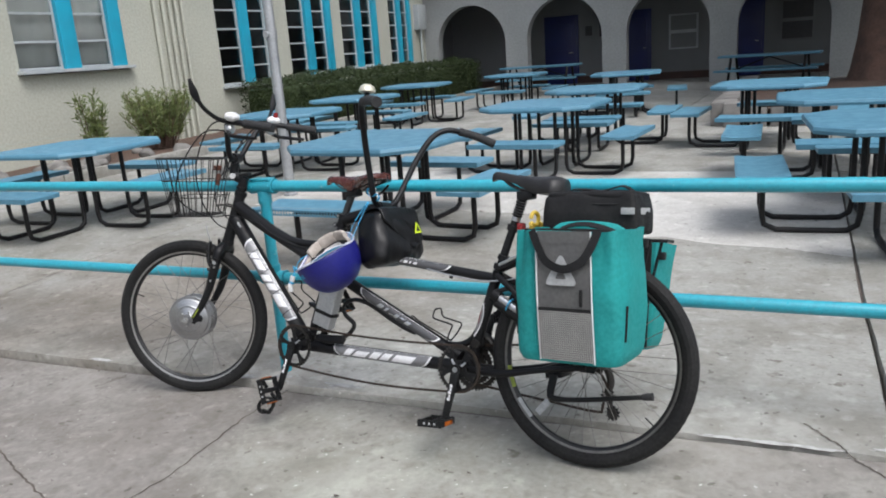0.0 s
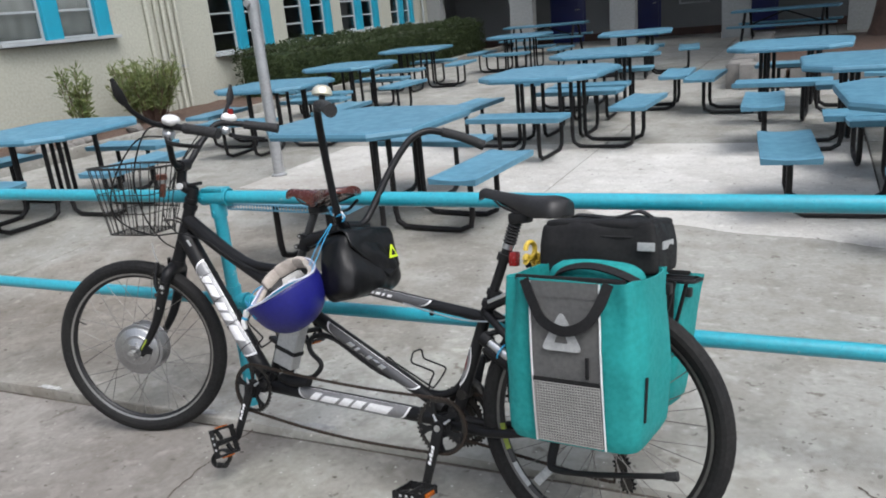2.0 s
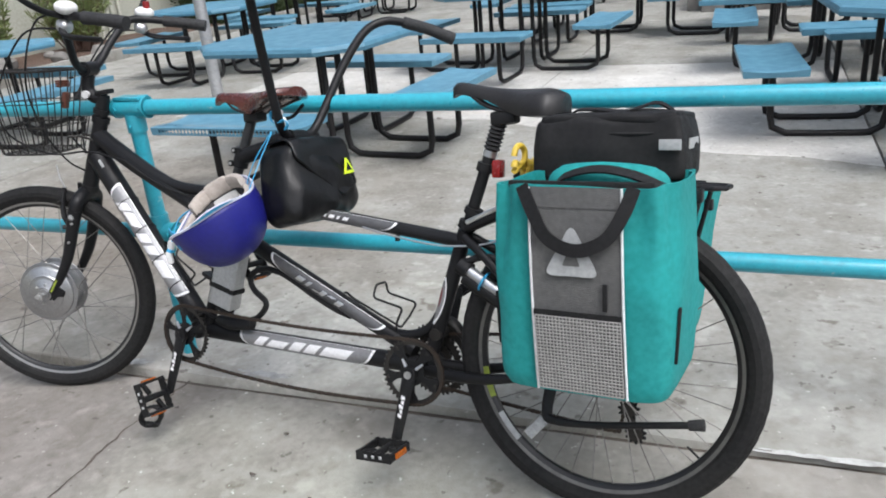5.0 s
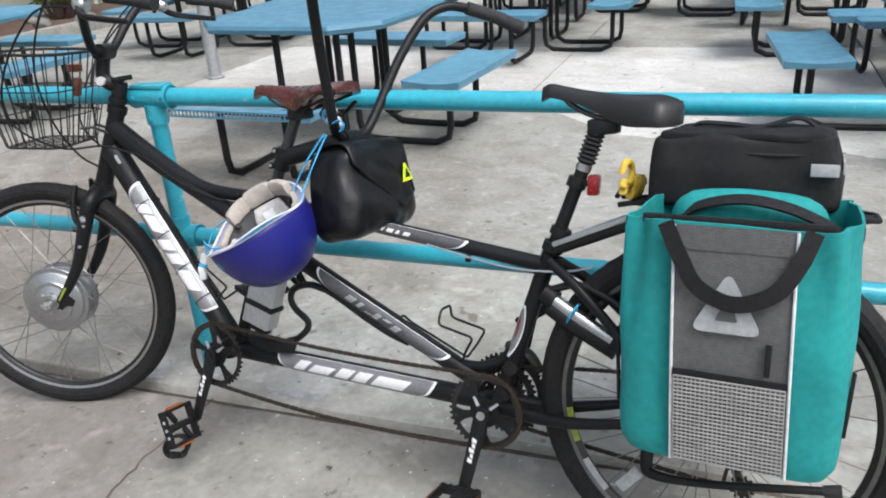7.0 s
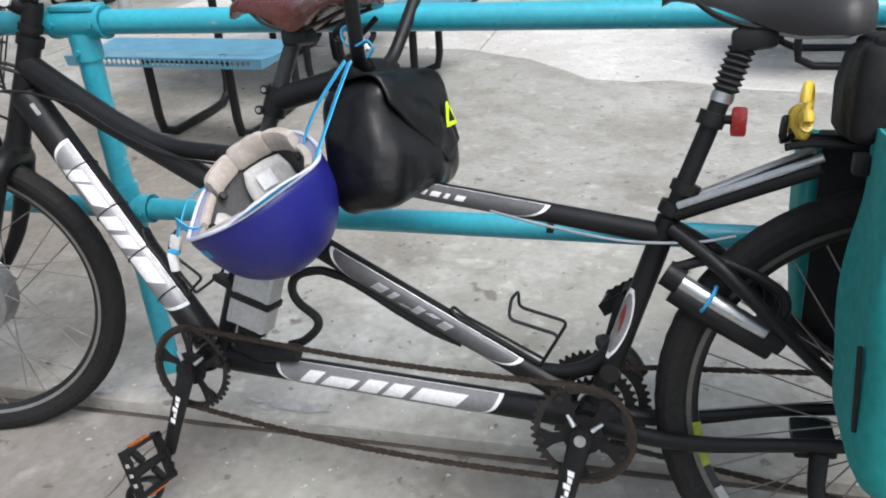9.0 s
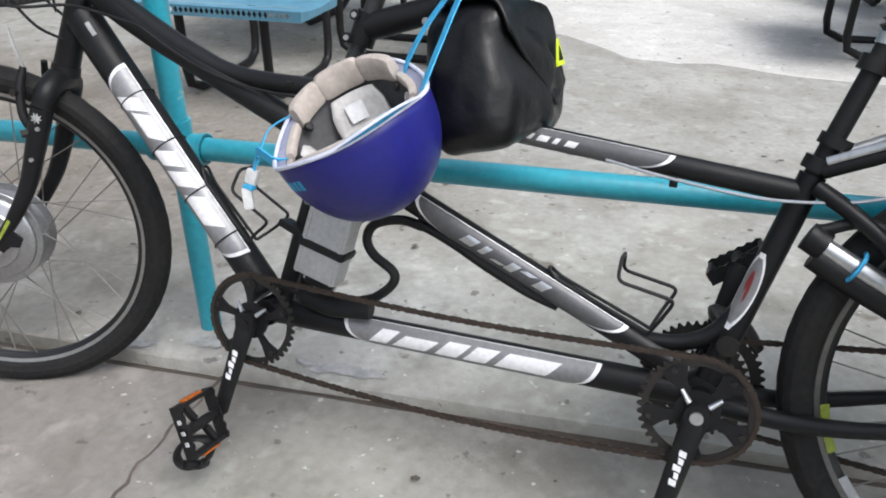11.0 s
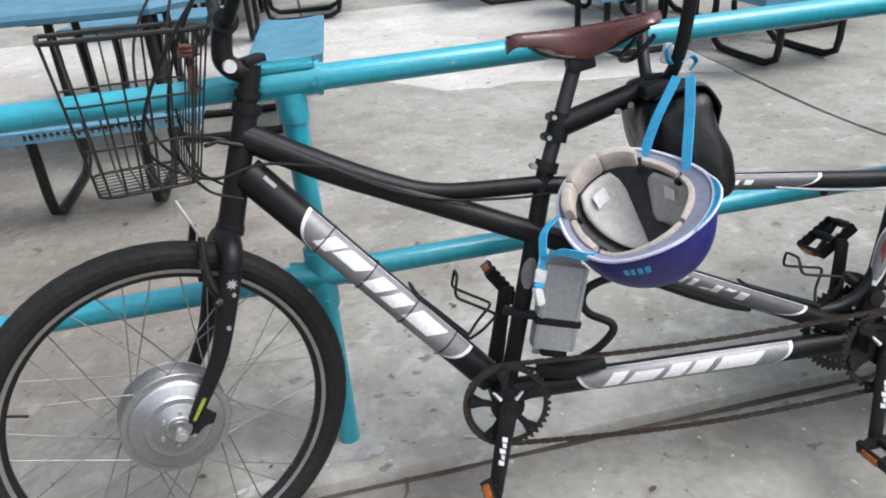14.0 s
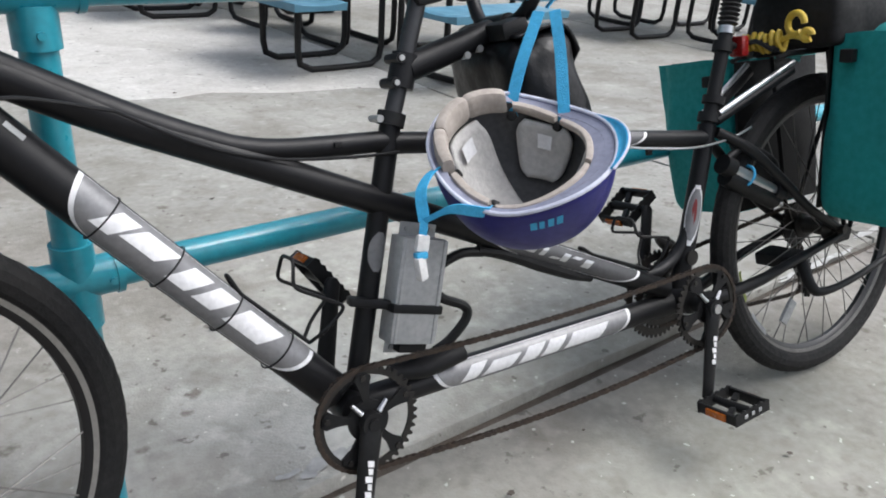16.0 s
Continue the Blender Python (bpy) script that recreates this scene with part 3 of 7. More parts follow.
        part("brace", moved(tubes(([(-0.2, -0.895, 0.385), (0.2, -0.895, 0.385)], 0.014), sides=8), turn), TUBE_BLACK, t)
        part("brace", moved(tubes(([(-0.285, -0.285, 0.69), (0.285, -0.285, 0.69)], 0.016), sides=8), turn), TUBE_BLACK, t)
    return t


first_table = picnic_table()
spots = [(-4.2, 2.5, 3), (-4.05, 5.6, 4), (-4.51, 8.1, 0), (-5.05, 11.39, 5), (-0.46, 5.45, -3), (-0.47, 7.77, 2), (-3.8, 13.89, 0), (-0.93, 11.92, 8), (1.72, 7.37, -3), (2.48, 5.25, 2), (2.74, 3.22, 5), (6.05, 3.45, 2)]
near_table = picnic_table((0, 1, 2))
near_table["label"] = "blue octagonal canteen table with three bench seats, one side open"
near_table.matrix_world = site(-0.92, 2.585, 0.0, -4)
for k, (x, y, rz) in enumerate(spots):
    if k == 0:
        first_table.matrix_world = site(x, y, 0.0, rz)
    else:
        copy_thing(first_table, site(x, y, 0.0, rz))


# ---- buildings ----
def window_unit(name, y0, y1, sill, top, x, rows):
    """A steel window set in the wall along y: pale sash bars, a broad turquoise mullion and jamb, real panes."""
    w = tagged(empty(name), "pale-barred window with broad turquoise mullion and jamb", "window", kind="structure")
    w.matrix_world = SITE
    span = y1 - y0
    ym0, ym1, yj = y0 + 0.40 * span, y0 + 0.54 * span, y0 + 0.875 * span
    mid = (sill + top) / 2
    part("window_sill", boxed((0.26, span + 0.10, 0.055), pose(x + 0.02, (y0 + y1) / 2, sill - 0.0275), 0.008), SASH, w, "weathered pale sill")
    part("mullion", boxed((0.10, ym1 - ym0, top - sill), pose(x - 0.04, (ym0 + ym1) / 2, mid), 0.006), BLUE_FRAME, w)
    part("jamb", boxed((0.12, y1 - yj, top - sill), pose(x - 0.05, (yj + y1) / 2, mid), 0.006), BLUE_FRAME, w)
    for a, b in ((y0, ym0), (ym1, yj)):
        step = (top - sill) / rows
        for k in range(rows + 1):
            part("sash_bar", boxed((0.045, b - a, 0.036), pose(x - 0.09, (a + b) / 2, min(top - 0.025, max(sill + 0.025, sill + k * step))), 0.005), SASH, w)
        for s in (a + 0.02, b - 0.02):
            part("stile", boxed((0.045, 0.04, top - sill), pose(x - 0.092, s, mid), 0.004), SASH, w)
        for k in range(rows):
            pane = part("pane", boxed((0.006, b - a - 0.06, step - 0.03), pose(x - 0.1, (a + b) / 2, sill + (k + 0.5) * step)), GLASS, w)
            pane.visible_shadow = False


def build_left_building():
    x, top = -9.0, 4.4
    wins = [(0.9, 3.06, 1.53, 3.3, 4), (5.6, 7.76, 1.53, 3.3, 4), (10.25, 12.2, 0.98, 3.3, 6), (12.72, 14.63, 1.04, 3.3, 6), (15.08, 17.0, 1.1, 3.3, 6), (17.7, 19.1, 1.1, 3.3, 6)]
    bm = bmesh.new()

    def block(y0, y1, z0, z1):
        box(bm, (0.3, y1 - y0, z1 - z0), pose(x - 0.15, (y0 + y1) / 2, (z0 + z1) / 2))

    last = -14.0
    for y0, y1, z0, z1, _ in wins:
        block(last, y0, 0, top)
        block(y0, y1, 0, z0 - 0.07)
        block(y0, y1, z1, top)
        last = y1
    block(last, 20.0, 0, top)
    wall = tagged(part("wall_west", bm, STUCCO, smooth=False), "cream stucco wall of the school building", "wall", kind="structure")
    wall.matrix_world = SITE
    for k, (y0, y1, z0, z1, rows) in enumerate(wins):
        window_unit("window_%d" % (k + 1), y0, y1, z0, z1, x, rows)
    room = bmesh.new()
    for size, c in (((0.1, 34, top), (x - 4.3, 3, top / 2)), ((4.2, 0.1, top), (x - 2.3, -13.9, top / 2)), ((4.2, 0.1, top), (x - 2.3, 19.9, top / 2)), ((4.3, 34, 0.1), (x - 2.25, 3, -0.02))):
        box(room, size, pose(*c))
    ob = tagged(part("wall_room", room, ROOM, smooth=False), "classroom walls behind the windows, coloured dark to look dim", "wall", kind="structure")
    ob.matrix_world = SITE
    ob = tagged(part("roof_west", boxed((5.4, 35, 0.2), pose(x - 2.1, 3, top + 0.1), 0.02), STUCCO_GREY, smooth=False), "flat pale roof slab with a shallow eave", "roof", kind="structure")
    ob.matrix_world = SITE
    # pale curtains added behind the two high windows to lighten their panes
    for y0 in (0.95, 5.65):
        bm = bmesh.new()
        line = [(x - 0.17 + 0.012 * math.sin(k * 1.3), y0 + 0.0515 * k) for k in range(41)]
        a = [bm.verts.new((u, v, 1.5)) for u, v in line]
        b = [bm.verts.new((u, v, 3.3)) for u, v in line]
        for k in range(40):
            bm.faces.new((a[k], a[k + 1], b[k + 1], b[k]))
        c = part("curtain", bm, SHADE_CLOTH)
        c.modifiers.new("thickness", "SOLIDIFY").thickness = 0.004
        tagged(c, "pale grey curtain drawn across the inside of a window", "curtain")
        c.matrix_world = SITE
    # conduit pipes
    for k, y in enumerate((8.56, 8.78, 8.95, 9.11, 9.28)):
        p = empty("conduit", site(x + 0.05, y, 0))
        tagged(p, "cream-painted vertical conduit pipe clipped to the wall", "pipe", group="conduit pipes on the wall")
        part("pipe", tubes(([(0, 0, 0.0), (0, 0, 4.3)], 0.045 if k == 0 else 0.04), sides=12), STUCCO, p)
        part("clip", boxed((0.09, 0.11, 0.03), pose(-0.015, 0, 0.85), 0.004), SASH, p)
    # electric box near the corner
    eb = tagged(empty("meter_box", site(x + 0.09, 19.55, 2.05)), "pale grey wall-mounted electric box with conduit", "electric box")
    part("case", boxed((0.18, 0.55, 0.75), pose(0, 0, 0.375), 0.012), SASH, eb)
    part("pipe", tubes(([(0.0, 0.0, -1.9), (0, 0, 0.01)], 0.03), sides=10), SASH, eb)


build_left_building()


def build_arcade():
    y, top = 20.0, 4.4
    arches = [(-8.55 + 2.97 * k, -6.28 + 2.97 * k) for k in range(7)]
    spring, rise = 1.5, 1.15
    xs = [-9.3]
    for a, b in arches:
        xs += [a - 1e-4] + [a + (b - a) * (0.5 - 0.5 * math.cos(math.pi * k / 24)) for k in range(25)] + [b + 1e-4]
    xs.append(13.0)

    def low(x):
        for a, b in arches:
            if a <= x <= b:
                u = 2 * (x - a) / (b - a) - 1
                return spring + rise * math.sqrt(max(0.0, 1 - u * u))
        return 0.0

    bm = bmesh.new()
    cols = []
    for x in xs:
        z = low(x)
        cols.append([bm.verts.new((x, yy, zz)) for yy, zz in ((y, z), (y, top), (y + 0.35, top), (y + 0.35, z))])
    for p, q in zip(cols, cols[1:]):
        for k in range(4):
            bm.faces.new((p[k], q[k], q[(k + 1) % 4], p[(k + 1) % 4]))
    bm.faces.new(cols[0])
    bm.faces.new(cols[-1][::-1])
    ob = tagged(part("wall_north", bm, STUCCO_GREY, smooth=False), "white stucco arcade front with round arches", "wall", kind="structure")
    ob.matrix_world = SITE
    inner_y = 22.6
    ob = tagged(part("wall_arcade", boxed((23, 0.3, top), pose(2.0, inner_y + 0.15, top / 2)), INNER, smooth=False), "back wall of the arcade, its shade put into a darker grey", "wall", kind="structure")
    ob.matrix_world = SITE
    ob = tagged(part("baseboard", boxed((22.9, 0.03, 0.22), pose(2.0, inner_y - 0.017, 0.11)), BAND, smooth=False), "dark red-brown painted band along the foot of the arcade wall", "baseboard", kind="structure")
    ob.matrix_world = SITE
    # ceiling lies out of view, added to keep the arcade in shade
    ob = tagged(part("ceiling", boxed((23, 2.9, 0.2), pose(2.0, 21.3, 3.25)), STUCCO_GREY, smooth=False), "flat plaster ceiling of the arcade", "ceiling", kind="structure")
    ob.matrix_world = SITE
    ob = tagged(part("roof_north", boxed((24, 7.5, 0.2), pose(2.0, 23.0, top + 0.1)), STUCCO_GREY, smooth=False), "flat roof slab over the arcade", "roof", kind="structure")
    ob.matrix_world = SITE
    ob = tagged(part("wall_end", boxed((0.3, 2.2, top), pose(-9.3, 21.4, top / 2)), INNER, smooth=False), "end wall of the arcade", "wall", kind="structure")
    ob.matrix_world = SITE
    for k, (x0, x1) in enumerate(((-5.77, -4.76), (-3.12, -2.43), (0.15, 0.85), (5.2, 6.1))):
        d = tagged(empty("door_%d" % (k + 1), site((x0 + x1) / 2, inner_y - 0.03, 0)), "closed navy-blue painted door in a dark frame", "door", kind="structure")
        w = x1 - x0
        part("leaf", boxed((w, 0.05, 2.1), pose(0, 0, 1.05), 0.006), BLUE_DOOR, d)
        part("door_frame", boxed((w + 0.14, 0.03, 2.18), pose(0, 0.02, 1.09), 0.006), BLUE_DOOR, d)
        part("panel", boxed((w * 0.7, 0.02, 0.8), pose(0, -0.028, 1.5), 0.008), BLUE_DOOR, d)
        part("door_handle", tubes(([(w * 0.38, -0.03, 1.0), (w * 0.38, -0.08, 1.0), (w * 0.26, -0.08, 1.0)], 0.011), sides=8), STEEL, d)
    for k, (x0, x1, z0, z1) in enumerate(((-1.83, -0.95, 0.9, 1.95), (1.34, 2.26, 0.95, 2.1))):
        w = tagged(empty("window_%d" % (k + 11), site(0, inner_y - 0.02, 0)), "small pale-framed window in the arcade wall", "window", kind="structure")
        cx, cz = (x0 + x1) / 2, (z0 + z1) / 2
        part("window_frame", boxed((x1 - x0, 0.03, z1 - z0), pose(cx, 0.0, cz), 0.006), SASH if k == 0 else INNER, w)
        for s in (-1, 1):
            part("pane", boxed((x1 - x0 - 0.12, 0.02, (z1 - z0) / 2 - 0.1), pose(cx, -0.012, cz + s * (z1 - z0) / 4), 0.003), INNER if k == 0 else FOAM_DARK, w)
    for x, z, sx, sz in ((-4.35, 1.65, 0.22, 0.3), (-3.9, 1.7, 0.2, 0.5)):
        n = tagged(empty("notice_board", site(x, inner_y - 0.015, z)), "small dark notice plate on the arcade wall", "notice board")
        part("plate", boxed((sx, 0.025, sz), None, 0.004), FOAM_DARK, n)


build_arcade()


# ---- lamp pole ----
pole = tagged(empty("lamp_pole", site(-2.86, 3.92, 0)), "galvanised steel pole standing on the concrete", "pole")
part("shaft", tubes(([(0, 0, -0.02), (0, 0, 4.6)], [0.055, 0.048]), sides=20), GALV, pole)
bmx = bmesh.new()
lathe(bmx, [(0.0, 0.0), (0.075, 0.0), (0.075, 0.02), (0.06, 0.03), (0.0, 0.03)], 20, pose(0, 0, 0, 90), closed=False)
part("base_plate", bmx, GALV, pole)
part("collar", tubes(([(0, 0, 1.62), (0, 0, 1.72)], 0.062), ([(0.0, -0.05, 1.67), (0.0, -0.1, 1.67)], 0.03), sides=16), GALV, pole)


# ---- planting ----
def leaf_cloud(count, place, size, seed, slender=0.5, upright=0.0):
    """Many small separate leaves set by place(rng), each a folded blade."""
    rng = random.Random(seed)
    verts, faces = [], []
    for _ in range(count):
        p, out = place(rng)
        d = Vector((rng.gauss(0, 1), rng.gauss(0, 1), rng.gauss(0, 0.8))) + 1.0 * out + Vector((0, 0, upright))
        d.normalize()
        s = d.cross(Vector((rng.gauss(0, 1), rng.gauss(0, 1), rng.gauss(0, 1)))).normalized()
        nrm = d.cross(s)
        l = size * rng.uniform(0.6, 1.3)
        w = l * slender
        k = len(verts)
        verts += [p, p + d * l * 0.5 + s * w * 0.5 + nrm * w * 0.12, p + d * l, p + d * l * 0.5 - s * w * 0.5 + nrm * w * 0.12]
        faces += [(k, k + 1, k + 2), (k, k + 2, k + 3)]
    return verts, faces


def foliage(name, data, material, parent=None):
    me = bpy.data.meshes.new(name)
    me.from_pydata([tuple(v) for v in data[0]], [], data[1])
    me.materials.append(material)
    ob = new(name, me)
    if parent:
        ob.parent = parent
    return ob


def hedge_place(rng):
    x, y = rng.uniform(-0.62, 0.62), rng.uniform(-5.2, 5.2)
    top = 1.0 + 0.2 * noise.noise(Vector((x * 2, y * 1.3, 0)))
    side = rng.random()
    if side < 0.5:
        p, o = Vector((x, y, top * rng.uniform(0.94, 1.02))), Vector((0, 0, 1))
    else:
        p, o = Vector((0.62 + 0.08 * noise.noise(Vector((0, y * 1.7, 3))) + rng.uniform(-0.05, 0.03), y, rng.uniform(0.03, top))), Vector((1, 0, 0.2))
    if side > 0.93:
        p, o = Vector((x, -5.2 + rng.uniform(-0.05, 0.05), rng.uniform(0.03, top))), Vector((0, -1, 0.2))
    return p, o


hedge = tagged(empty("hedge", site(-8.1, 15.6, 0)), "clipped dark-green hedge along the wall", "hedge")
core = bmesh.new()
box(core, (1.1, 10.2, 0.86), pose(0, 0, 0.43), 0.08)
part("twig_core", core, LEAF_DARK, hedge)
foliage("leaves", leaf_cloud(24000, hedge_place, 0.06, 2), LEAF_DARK, hedge)


def shrub(name, m, label, stems, height, spread, size, count, material, seed, slender):
    s = tagged(empty(name, m), label, "shrub")
    rng = random.Random(seed)
    bm = bmesh.new()
    tips = []
    for _ in range(stems):
        a, r = rng.uniform(0, 6.3), spread * math.sqrt(rng.random())
        base = Vector((0.35 * r * math.cos(a), 0.35 * r * math.sin(a), 0))
        tip = Vector((r * math.cos(a), r * math.sin(a), height * rng.uniform(0.6, 1.0)))
        tube(bm, [base, base.lerp(tip, 0.5) + Vector((0, 0, 0.05)), tip], [0.012, 0.004], sides=5)
        tips.append((base, tip))
    part("brushwood", bm, BARK, s)["kind"] = "stuff"

    def place(r2):
        b, t = r2.choice(tips)
        return b.lerp(t, r2.uniform(0.25, 1.0)) + Vector((r2.gauss(0, 0.02), r2.gauss(0, 0.02), 0)), (t - b).normalized() * 0.6

    foliage("leaves", leaf_cloud(count, place, size, seed, slender, 0.5), material, s)


shrub("shrub", site(-8.15, 7.45, 0.08), "feathery grey-green shrub in the wall bed", 70, 1.0, 0.62, 0.11, 5200, LEAF_LIGHT, 21, 0.18)
shrub("shrub", site(-8.1, 6.0, 0.08), "sparse upright shrub in the wall bed", 9, 1.05, 0.22, 0.13, 700, LEAF_LIGHT, 22, 0.2)

bed = bmesh.new()
nx, ny = 16, 80
g = [[bed.verts.new((-9.0 + 2.1 * i / nx, -4 + 25 * j / ny, 0.06 + 0.035 * noise.noise(Vector((i * 0.5, j * 0.7, 1))))) for j in range(ny + 1)] for i in range(nx + 1)]
for i in range(nx):
    for j in range(ny):
        bed.faces.new((g[i][j], g[i + 1][j], g[i + 1][j + 1], g[i][j + 1]))
ob = tagged(part("planting_bed", bed, MULCH), "red-brown mulch bed along the building", "planting bed", kind="structure")
ob.matrix_world = SITE
for k in range(9):
    ob = tagged(part("kerb", boxed((0.12, 2.74, 0.16), pose(-6.84, -2.6 + 2.75 * k, 0.07), 0.02), CONCRETE), "low concrete kerb edging the mulch bed", "kerb", group="kerb stones of the bed", kind="structure")
    ob.matrix_world = SITE
rng = random.Random(31)
for k in range(26):
    bm = bmesh.new()
    bmesh.ops.create_icosphere(bm, subdivisions=2, radius=rng.uniform(0.09, 0.2))
    for v in bm.verts:
        v.co *= 1 + 0.35 * noise.noise(v.co * 7 + Vector((k, 0, 0)))
        v.co.z *= 0.7
    ob = tagged(part("rock", bm, ROCK), "rough pale rock lying in the mulch bed", "rock", group="rocks in the wall bed")
    ob.matrix_world = site(rng.uniform(-8.2, -7.1), rng.uniform(1.5, 7.2), 0.1, rng.uniform(0, 360))


# ---- tree with its planter ----
def build_tree():
    t = tagged(empty("tree", site(3.45, 15.2, 0)), "large tree with red-brown bark beside the arcade", "tree")
    bm = bmesh.new()
    rings = []
    for z, r in ((-0.05, 0.78), (0.12, 0.66), (0.4, 0.57), (1.0, 0.5), (2.0, 0.46), (3.2, 0.43), (4.2, 0.47)):
        rings.append([bm.verts.new((r * (1 + 0.10 * noise.noise(Vector((math.cos(a) * 2, math.sin(a) * 2, z * 0.6)))) * math.cos(a) + 0.05 * z, r * math.sin(a), z)) for a in np.linspace(0, 2 * math.pi, 33)[:-1]])
    for a, b in zip(rings, rings[1:]):
        for k in range(32):
            bm.faces.new((a[k], a[(k + 1) % 32], b[(k + 1) % 32], b[k]))
    bm.faces.new(rings[-1])
    part("trunk", bm, BARK, t)
    rng = random.Random(8)
    tips = []
    for k in range(13):
        a = 2 * math.pi * k / 13 + rng.uniform(-0.2, 0.2)
        r = rng.uniform(2.4, 6.2)
        tip = Vector((r * math.cos(a), r * math.sin(a), rng.uniform(6.2, 8.4)))
        part("limb", tubes(([(0.2, 0, 3.9), (0.2 + 0.3 * tip.x, 0.3 * tip.y, 5.2), tip], [0.24, 0.05]), sides=9, smooth_line=5), BARK, t)
        tips.append(tip)

    def place(r2):
        c = r2.choice(tips)
        d = Vector((r2.gauss(0, 1), r2.gauss(0, 1), r2.gauss(0, 0.6)))
        return c * r2.uniform(0.55, 1.05) + d * 0.95, d.normalized() * 0.4

    # crown is out of view, spread wide to shade the arcade
    foliage("crown", leaf_cloud(20000, place, 0.27, 5, 0.5), LEAF, t)
    # planter ring of stone blocks
    pl = tagged(empty("tree_planter", site(2.9, 12.4, 0)), "low stone-block planter edge round the tree", "planter")
    rng = random.Random(12)
    for (x0, y0), (x1, y1) in (((-1.9, -3.0), (-1.9, 3.6)), ((-1.9, -3.0), (3.2, -3.0))):
        n = int(math.hypot(x1 - x0, y1 - y0) / 0.62)
        for k in range(n):
            u = (k + 0.5) / n
            along = 0 if y0 == y1 else 90
            part("stone_block", boxed((0.59, 0.34, 0.36), pose(x0 + (x1 - x0) * u, y0 + (y1 - y0) * u, 0.17, 0, 0, along + rng.uniform(-2, 2)), 0.03), ROCK, pl)
    part("soil", boxed((4.9, 6.4, 0.22), pose(0.72, 0.28, 0.11), 0.02), MULCH, pl)


build_tree()


def plain_picnic(m):
    """A long rectangular table with two benches on steel frames, standing in the shade."""
    t = tagged(empty("long_picnic_table", m), "long dark-blue picnic table with two benches in the shade", "picnic table", group="long tables by the arcade")
    part("tabletop", boxed((2.2, 0.72, 0.05), pose(0, 0, 0.75), 0.01), TABLE, t)
    for s in (-1, 1):
        part("bench_seat", boxed((2.2, 0.26, 0.045), pose(0, s * 0.68, 0.44), 0.01), TABLE, t)
        part("leg", tubes(([(s * 0.8, -0.75, 0.01), (s * 0.8, -0.3, 0.73)], 0.03), ([(s * 0.8, 0.75, 0.01), (s * 0.8, 0.3, 0.73)], 0.03), ([(s * 0.8, -0.72, 0.42), (s * 0.8, 0.72, 0.42)], 0.025), sides=10), TUBE_BLACK, t)
        part("brace", tubes(([(s * 0.78, 0, 0.42), (0, 0, 0.71)], 0.016), sides=8), TUBE_BLACK, t)
    return t


plain_picnic(site(1.3, 17.2, 0, -6))
plain_picnic(site(-4.6, 18.2, 0, 4))
plain_picnic(site(4.6, 18.0, 0, 0))

# an unseen wall, added behind the visitor to close the yard
ob = tagged(part("wall_south", boxed((40, 0.4, 4.4), pose(-2, -16, 2.2)), STUCCO, smooth=False), "cream stucco wall added to close the unseen side of the yard", "wall", kind="structure")
ob.matrix_world = SITE


# ---- the tandem, leaning on the railing ----
LEAN_POSE = pose(1, -0.0264, 0.0256, 0, -1.41, 0) @ pose(-1, 0, 0, -15, 0, 0)
HANG_POSE = pose(1, -0.0104, 0.0232, 0, -1.41, 0) @ pose(-1, 0, 0, -12.6, 0, 0)
AXLE_F, AXLE_R = Vector((-0.012, -0.014, 0.328)), Vector((1.832, -0.012, 0.343))
BB_F, BB_R = Vector((0.629, 0, 0.267)), Vector((1.381, 0, 0.267))
steer_foot, steer_dir = Vector((0.165, 0, 0.683)), Vector((0.06, 0, 0.183)).normalized()
STEER = Matrix.Translation(steer_foot) @ Matrix.Rotation(radians(23), 4, steer_dir) @ Matrix.Translation(-steer_foot)

bike = tagged(empty("tandem_bicycle", LEAN_POSE), "black tandem bicycle leaning on the turquoise railing", "bicycle")


def bike_part(name, bm, material, label="", parent=None, steered=False, smooth=True):
    return part(name, moved(bm, STEER) if steered else bm, material, parent or bike, label, smooth)


def tube_skin(bm, a, b, r0, r1, shape, steps=40, across=10, lift=0.0008):
    """A thin skin lying on the near side of the tube from a to b; shape(u) gives its lowest and highest angle in degrees, 90 being the top."""
    a, b = Vector(a), Vector(b)
    d = (b - a).normalized()
    near = Vector((0, -1, 0))
    upv = near.cross(d)
    if upv.z < 0:
        upv = -upv
    rows = []
    for i in range(steps + 1):
        u = (1 - math.cos(math.pi * i / steps)) / 2
        lo, hi = shape(u)
        r = r0 + (r1 - r0) * u + lift
        rows.append([bm.verts.new(a.lerp(b, u) + r * (math.cos(radians(q)) * near + math.sin(radians(q)) * upv)) for q in np.linspace(lo, hi, across + 1)])
    for p, q in zip(rows, rows[1:]):
        for k in range(across):
            bm.faces.new((p[k], p[k + 1], q[k + 1], q[k]))
    return bm


def decal_block(bm, a, b, r0, r1, u0, u1, lo, hi, slant, lift):
    """One slanted block of a maker's mark, drawn as a plain shape on the tube."""
    a, b = Vector(a), Vector(b)
    d = (b - a).normalized()
    near = Vector((0, -1, 0))
    upv = near.cross(d)
    if upv.z < 0:
        upv = -upv
    rows = []
    for i in range(9):
        row = []
        for k in range(7):
            q = lo + (hi - lo) * k / 6
            u = u0 + (u1 - u0) * i / 8 + slant * k / 6
            r = r0 + (r1 - r0) * u + lift
            row.append(bm.verts.new(a.lerp(b, u) + r * (math.cos(radians(q)) * near + math.sin(radians(q)) * upv)))
        rows.append(row)
    for p, q in zip(rows, rows[1:]):
        for k in range(6):
            bm.faces.new((p[k], p[k + 1], q[k + 1], q[k]))
    return bm


